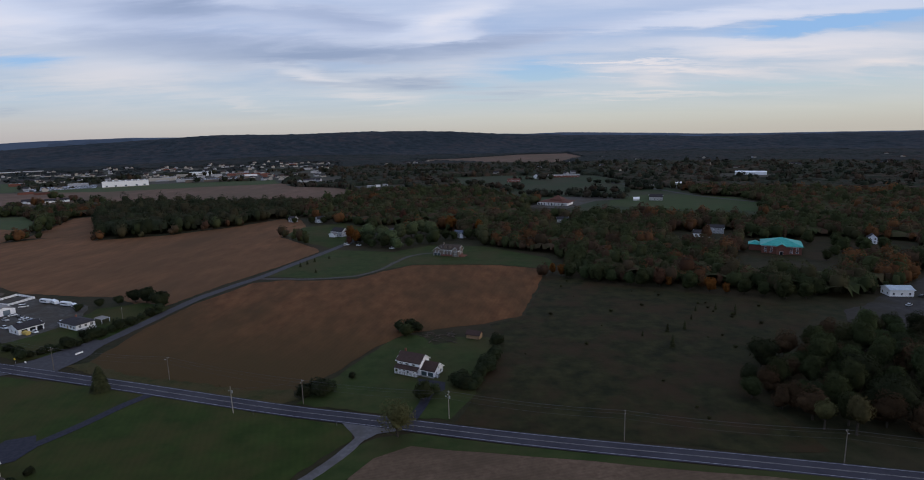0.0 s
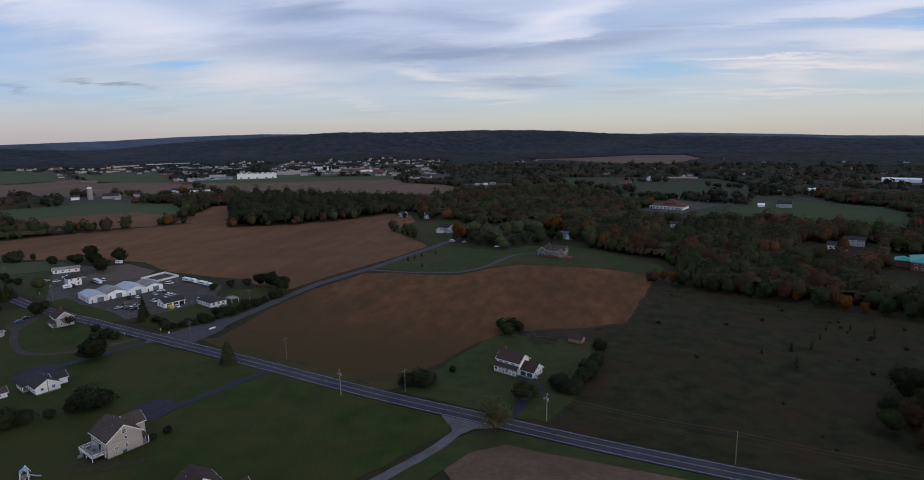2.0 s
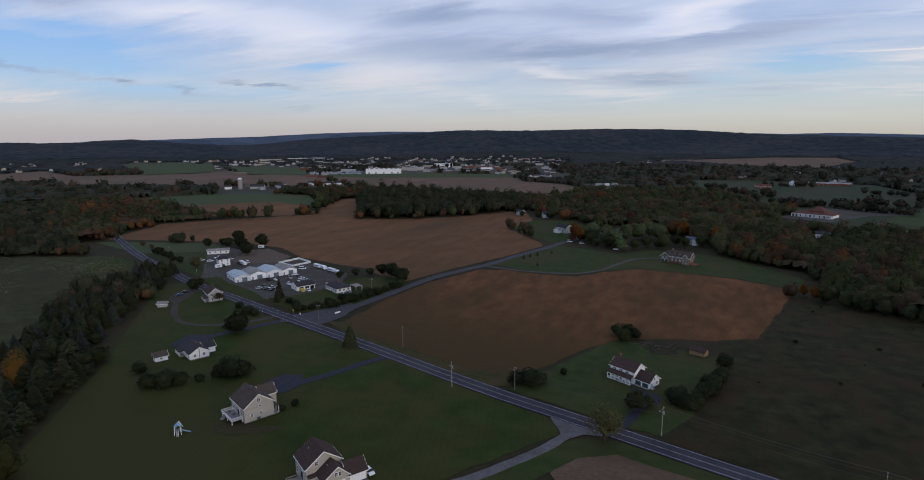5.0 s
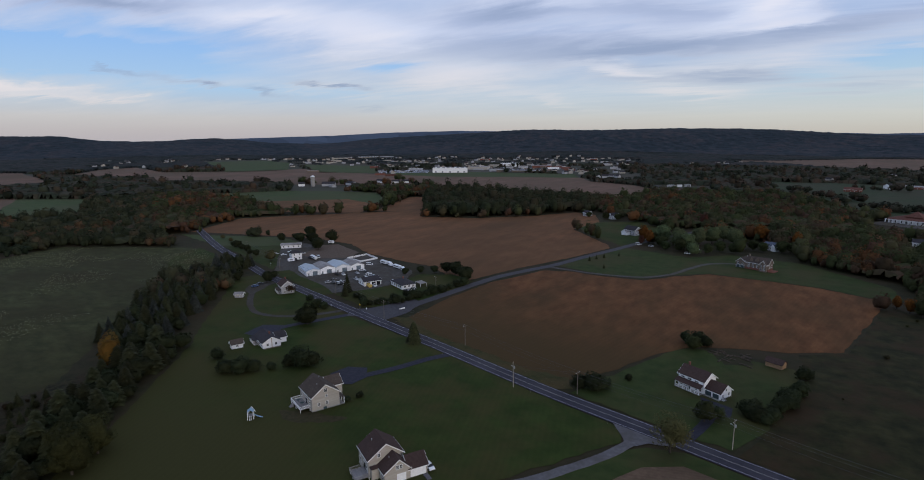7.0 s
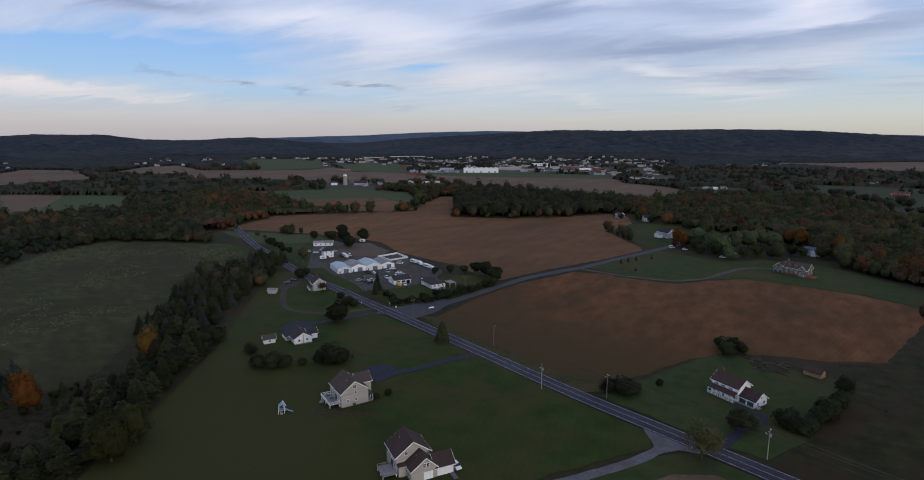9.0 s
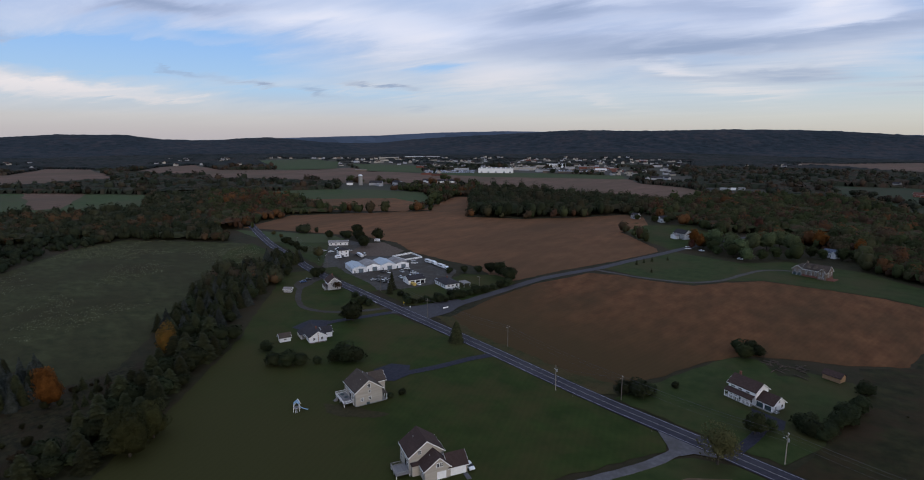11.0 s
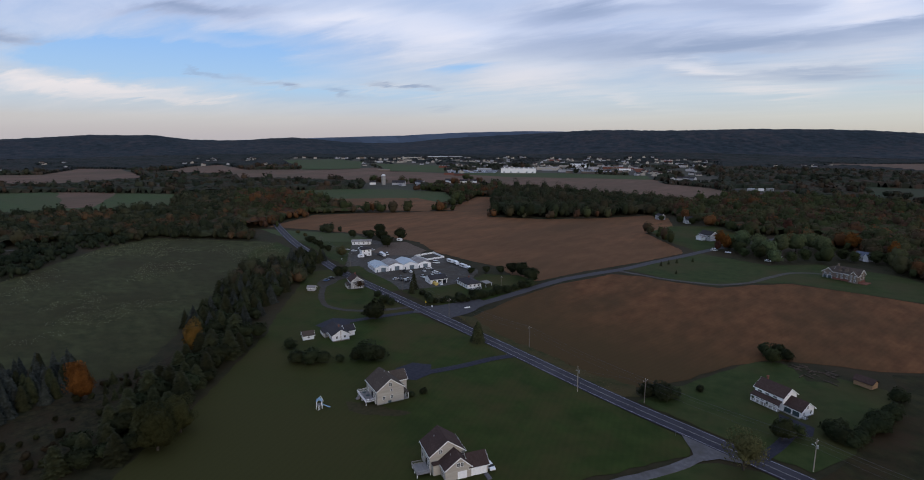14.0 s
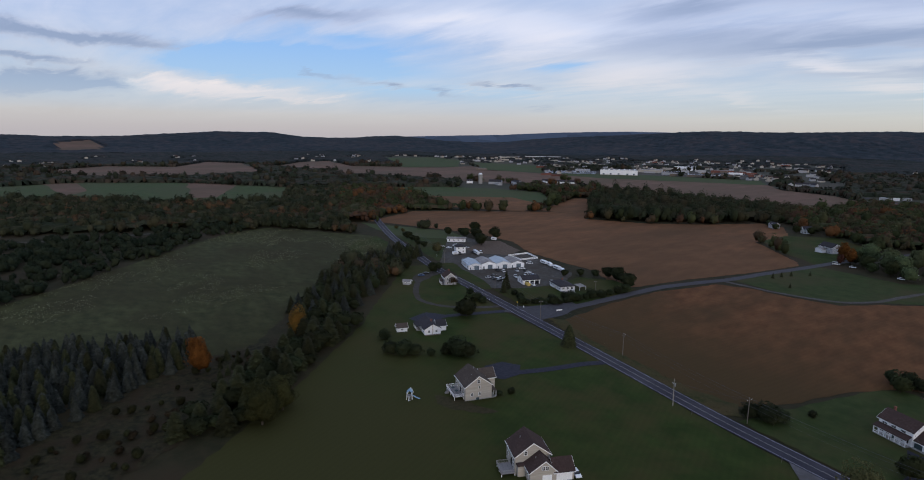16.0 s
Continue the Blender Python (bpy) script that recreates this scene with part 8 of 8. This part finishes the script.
silo(-815, 843, 4.2, 19)
for i, (x, y, a, L, Wd, e, r, w, rf) in enumerate([(-790, 862, 30, 26, 14, 5, 9, "siding_grey", "shingle_dark"), (-770, 850, -30, 18, 9, 3, 5, "siding_grey", "metal_tan"), (-745, 872, -30, 22, 9, 3, 5, "siding_grey", "metal_tan"),
                                                   (-838, 835, 40, 12, 9, 5, 8, "siding_white", "shingle_dark"), (-756, 890, -20, 26, 12, 6, 9, "siding_grey", "shingle_dark"), (-800, 880, -20, 14, 9, 4, 7, "brick", "shingle_dark"),
                                                   (-735, 975, 30, 20, 9, 4, 7, "siding_white", "shingle_dark"), (-715, 985, 30, 16, 9, 4, 7, "siding_white", "shingle_dark"), (-755, 985, 30, 16, 9, 4, 7, "siding_white", "shingle_dark"), (-700, 1000, 30, 14, 9, 4, 7, "siding_white", "shingle_dark")]):
    simple_house("farm_building", "white farm building beside the silo", x, y, a, L, Wd, e, r, M[w], M[rf], 0, 0, group="farm buildings by the silo")

# ---- the town ----
def big_store():
    s = thing("big_store", "huge pale flat-roofed store beyond the fields", "store", -795, 1350, 30)
    part("wall", box_bm(-47, 47, -32, 32, -0.2, 12.0), M["siding_white"], s)
    part("roof", box_bm(-46.4, 46.4, -31.4, 31.4, 12.0, 12.5), M["metal_tan"], s)
    part("parapet", box_bm(-47.3, 47.3, -32.4, -31.9, 11.4, 13.2), M["trim"], s)
    part("plinth", box_bm(-47.2, 47.2, -32.3, 32.3, -0.2, 1.4), M["siding_beige"], s)
    for x in (-38, -20, 0, 22, 38):
        set_in_wall(s, "loading_door", "y-", -32.0, x, 2.6, 4.5, 4.6, M["door_grey"])
    for i in range(7):
        x = -40 + 13 * i
        part("roof_unit", box_bm(x, x + 4, -6, 0, 12.5, 14.6), M["metal_white"], s)


big_store()
town_models = [simple_house("town_house", "small grey house in the distant town", -600, 1500, 20, 12, 9, 4.6, 7.6, M["siding_grey"], M["shingle_dark"], 0, 0, group="town houses"),
               simple_house("town_house", "small pale house with dark roof in town", -560, 1530, 50, 14, 9, 3.4, 6.0, M["siding_beige"], M["shingle_dark"], 0, 0, group="town houses"),
               simple_house("town_house", "tan house in the distant town", -520, 1560, -20, 12, 10, 5.4, 8.4, M["siding_beige"], M["shingle"], 0, 0, group="town houses")]


def flat_shop(label, x, y, turn, L, Wd, h, wall, roof):
    s = thing("shop_block", label, "shop", x, y, turn, "shops of the town")
    part("wall", box_bm(-L / 2, L / 2, -Wd / 2, Wd / 2, -0.2, h), wall, s)
    part("roof", box_bm(-L / 2 + 0.4, L / 2 - 0.4, -Wd / 2 + 0.4, Wd / 2 - 0.4, h, h + 0.25), roof, s)
    part("fascia", box_bm(-L / 2 - 0.15, L / 2 + 0.15, -Wd / 2 - 0.2, -Wd / 2 + 0.2, h - 1.4, h + 0.6), wall, s)
    return s


SHOPS = [(-27.6, 1690, 58, 34, 8, "siding_beige", "metal_tan"), (-25.9, 1600, 36, 22, 6, "siding_grey", "metal_tan"), (-22.9, 1560, 74, 20, 5, "stone", "metal_tan"), (-21.3, 1790, 60, 30, 7, "brick", "metal_tan"),
         (-36.2, 1440, 40, 12, 4, "red_roof", "red_roof"), (-37.5, 1480, 26, 12, 4, "brick", "red_roof"), (-9.0, 1165, 15, 9, 4, "siding_grey", "metal_blue"), (-8.3, 1172, 9, 8, 4, "siding_white", "metal_tan"), (-7.6, 1185, 11, 8, 4, "siding_grey", "metal_tan"),
         (-38.6, 2560, 90, 34, 9, "siding_beige", "metal_white"), (-36.8, 2580, 60, 34, 9, "siding_grey", "metal_tan"), (-41.2, 2500, 80, 26, 8, "siding_beige", "metal_tan"), (-24.5, 1930, 60, 20, 8, "siding_white", "metal_white")]
for i in range(24):
    SHOPS.append((rt.uniform(-28, -17.5), rt.uniform(1560, 1980), rt.uniform(12, 36), rt.uniform(10, 20), rt.uniform(4, 7), rt.choice(["siding_white", "siding_grey", "siding_grey", "stone", "siding_grey", "brick", "stone", "siding_beige"]), rt.choice(["metal_tan", "metal_tan", "shingle_dark", "shingle_tan", "metal_white"])))
for i in range(14):
    SHOPS.append((rt.uniform(-46, -12), rt.uniform(1650, 2600), rt.uniform(16, 44), rt.uniform(10, 18), rt.uniform(4, 7), rt.choice(["siding_grey", "siding_grey", "siding_beige", "brick", "stone"]), rt.choice(["metal_tan", "shingle_dark", "metal_white"])))
for az, r, L, Wd, h, w, rf in SHOPS:
    x, y = polar(az, r)
    z = float(land(x, y))
    ob = flat_shop("pale flat-roofed shop block in the town", x, y, -az + rt.uniform(-14, 14), L, Wd, h, M[w], M[rf])
    ob.matrix_basis = pose(x, y, z, 0, 0, -az + rt.uniform(-14, 14))
for az, r in ((-15.2, 1385), (-14.6, 1400), (-14.0, 1392), (-15.8, 1375)):
    x, y = polar(az, r)
    copy_thing(town_models[0], pose(x, y, 0, 0, 0, rt.uniform(0, 180)))
for i, (x, y, a) in enumerate(TOWN_SPOTS):
    copy_thing(town_models[i % 3], pose(x, y, float(land(x, y)) + (1.0 if math.hypot(x, y) > 1900 else 0.3), 0, 0, a))

# the store's parked cars, too many to count
rng = np.random.default_rng(5)
cars_v, cars_f = [], []
unit = np.array([(-2.2, -0.9, 0.3), (2.2, -0.9, 0.3), (2.2, 0.9, 0.3), (-2.2, 0.9, 0.3), (-2.2, -0.9, 0.95), (2.2, -0.9, 0.9), (2.2, 0.9, 0.9), (-2.2, 0.9, 0.95), (-1.5, -0.75, 1.45), (0.6, -0.75, 1.45), (0.6, 0.75, 1.45), (-1.5, 0.75, 1.45)])
quads = np.array([(0, 3, 2, 1), (0, 1, 5, 4), (1, 2, 6, 5), (2, 3, 7, 6), (3, 0, 4, 7), (4, 5, 9, 8), (5, 6, 10, 9), (6, 7, 11, 10), (7, 4, 8, 11), (8, 9, 10, 11)])
k = 0
c, s = math.cos(radians(30)), math.sin(radians(30))
for row in range(14):
    for col in range(44):
        if rng.uniform() < 0.3:
            continue
        lx, ly = -190 + col * 3.0, -30 + row * 6.5 + (row // 2) * 4
        u = unit.copy()
        u = np.column_stack([u[:, 1], u[:, 0], u[:, 2]]) + [lx, ly, 0.8]
        cars_v.append(np.column_stack([-795 + c * u[:, 0] - s * u[:, 1], 1350 + s * u[:, 0] + c * u[:, 1], u[:, 2]]))
        cars_f.append(quads + k)
        k += 12
for az, r, n in ((-23.6, 1660, 70), (-21.4, 1660, 70), (-19.6, 1740, 50), (-26.4, 1760, 40)):
    cx, cy = polar(az, r)
    for _ in range(n):
        lx, ly = rng.uniform(-55, 55), rng.choice([-24, -18, -6, 0, 12, 18]) + rng.uniform(-1, 1)
        u = np.column_stack([unit[:, 1], unit[:, 0], unit[:, 2]]) + [lx, ly, 0.8]
        ca, sa = math.cos(radians(-az)), math.sin(radians(-az))
        cars_v.append(np.column_stack([cx + ca * u[:, 0] - sa * u[:, 1], cy + sa * u[:, 0] + ca * u[:, 1], u[:, 2]]))
        cars_f.append(quads + k)
        k += 12
M["far_cars"] = surface("mixed_car_paint", (0.20, 0.22, 0.27), (0.34, 0.36, 0.42), 0.02, 2, rough=0.4, island=0.9)
tagged(arrays_object("parked_cars", np.concatenate(cars_v), np.concatenate(cars_f), M["far_cars"]), "rows of parked cars beside the big store", "parked cars", kind="stuff")
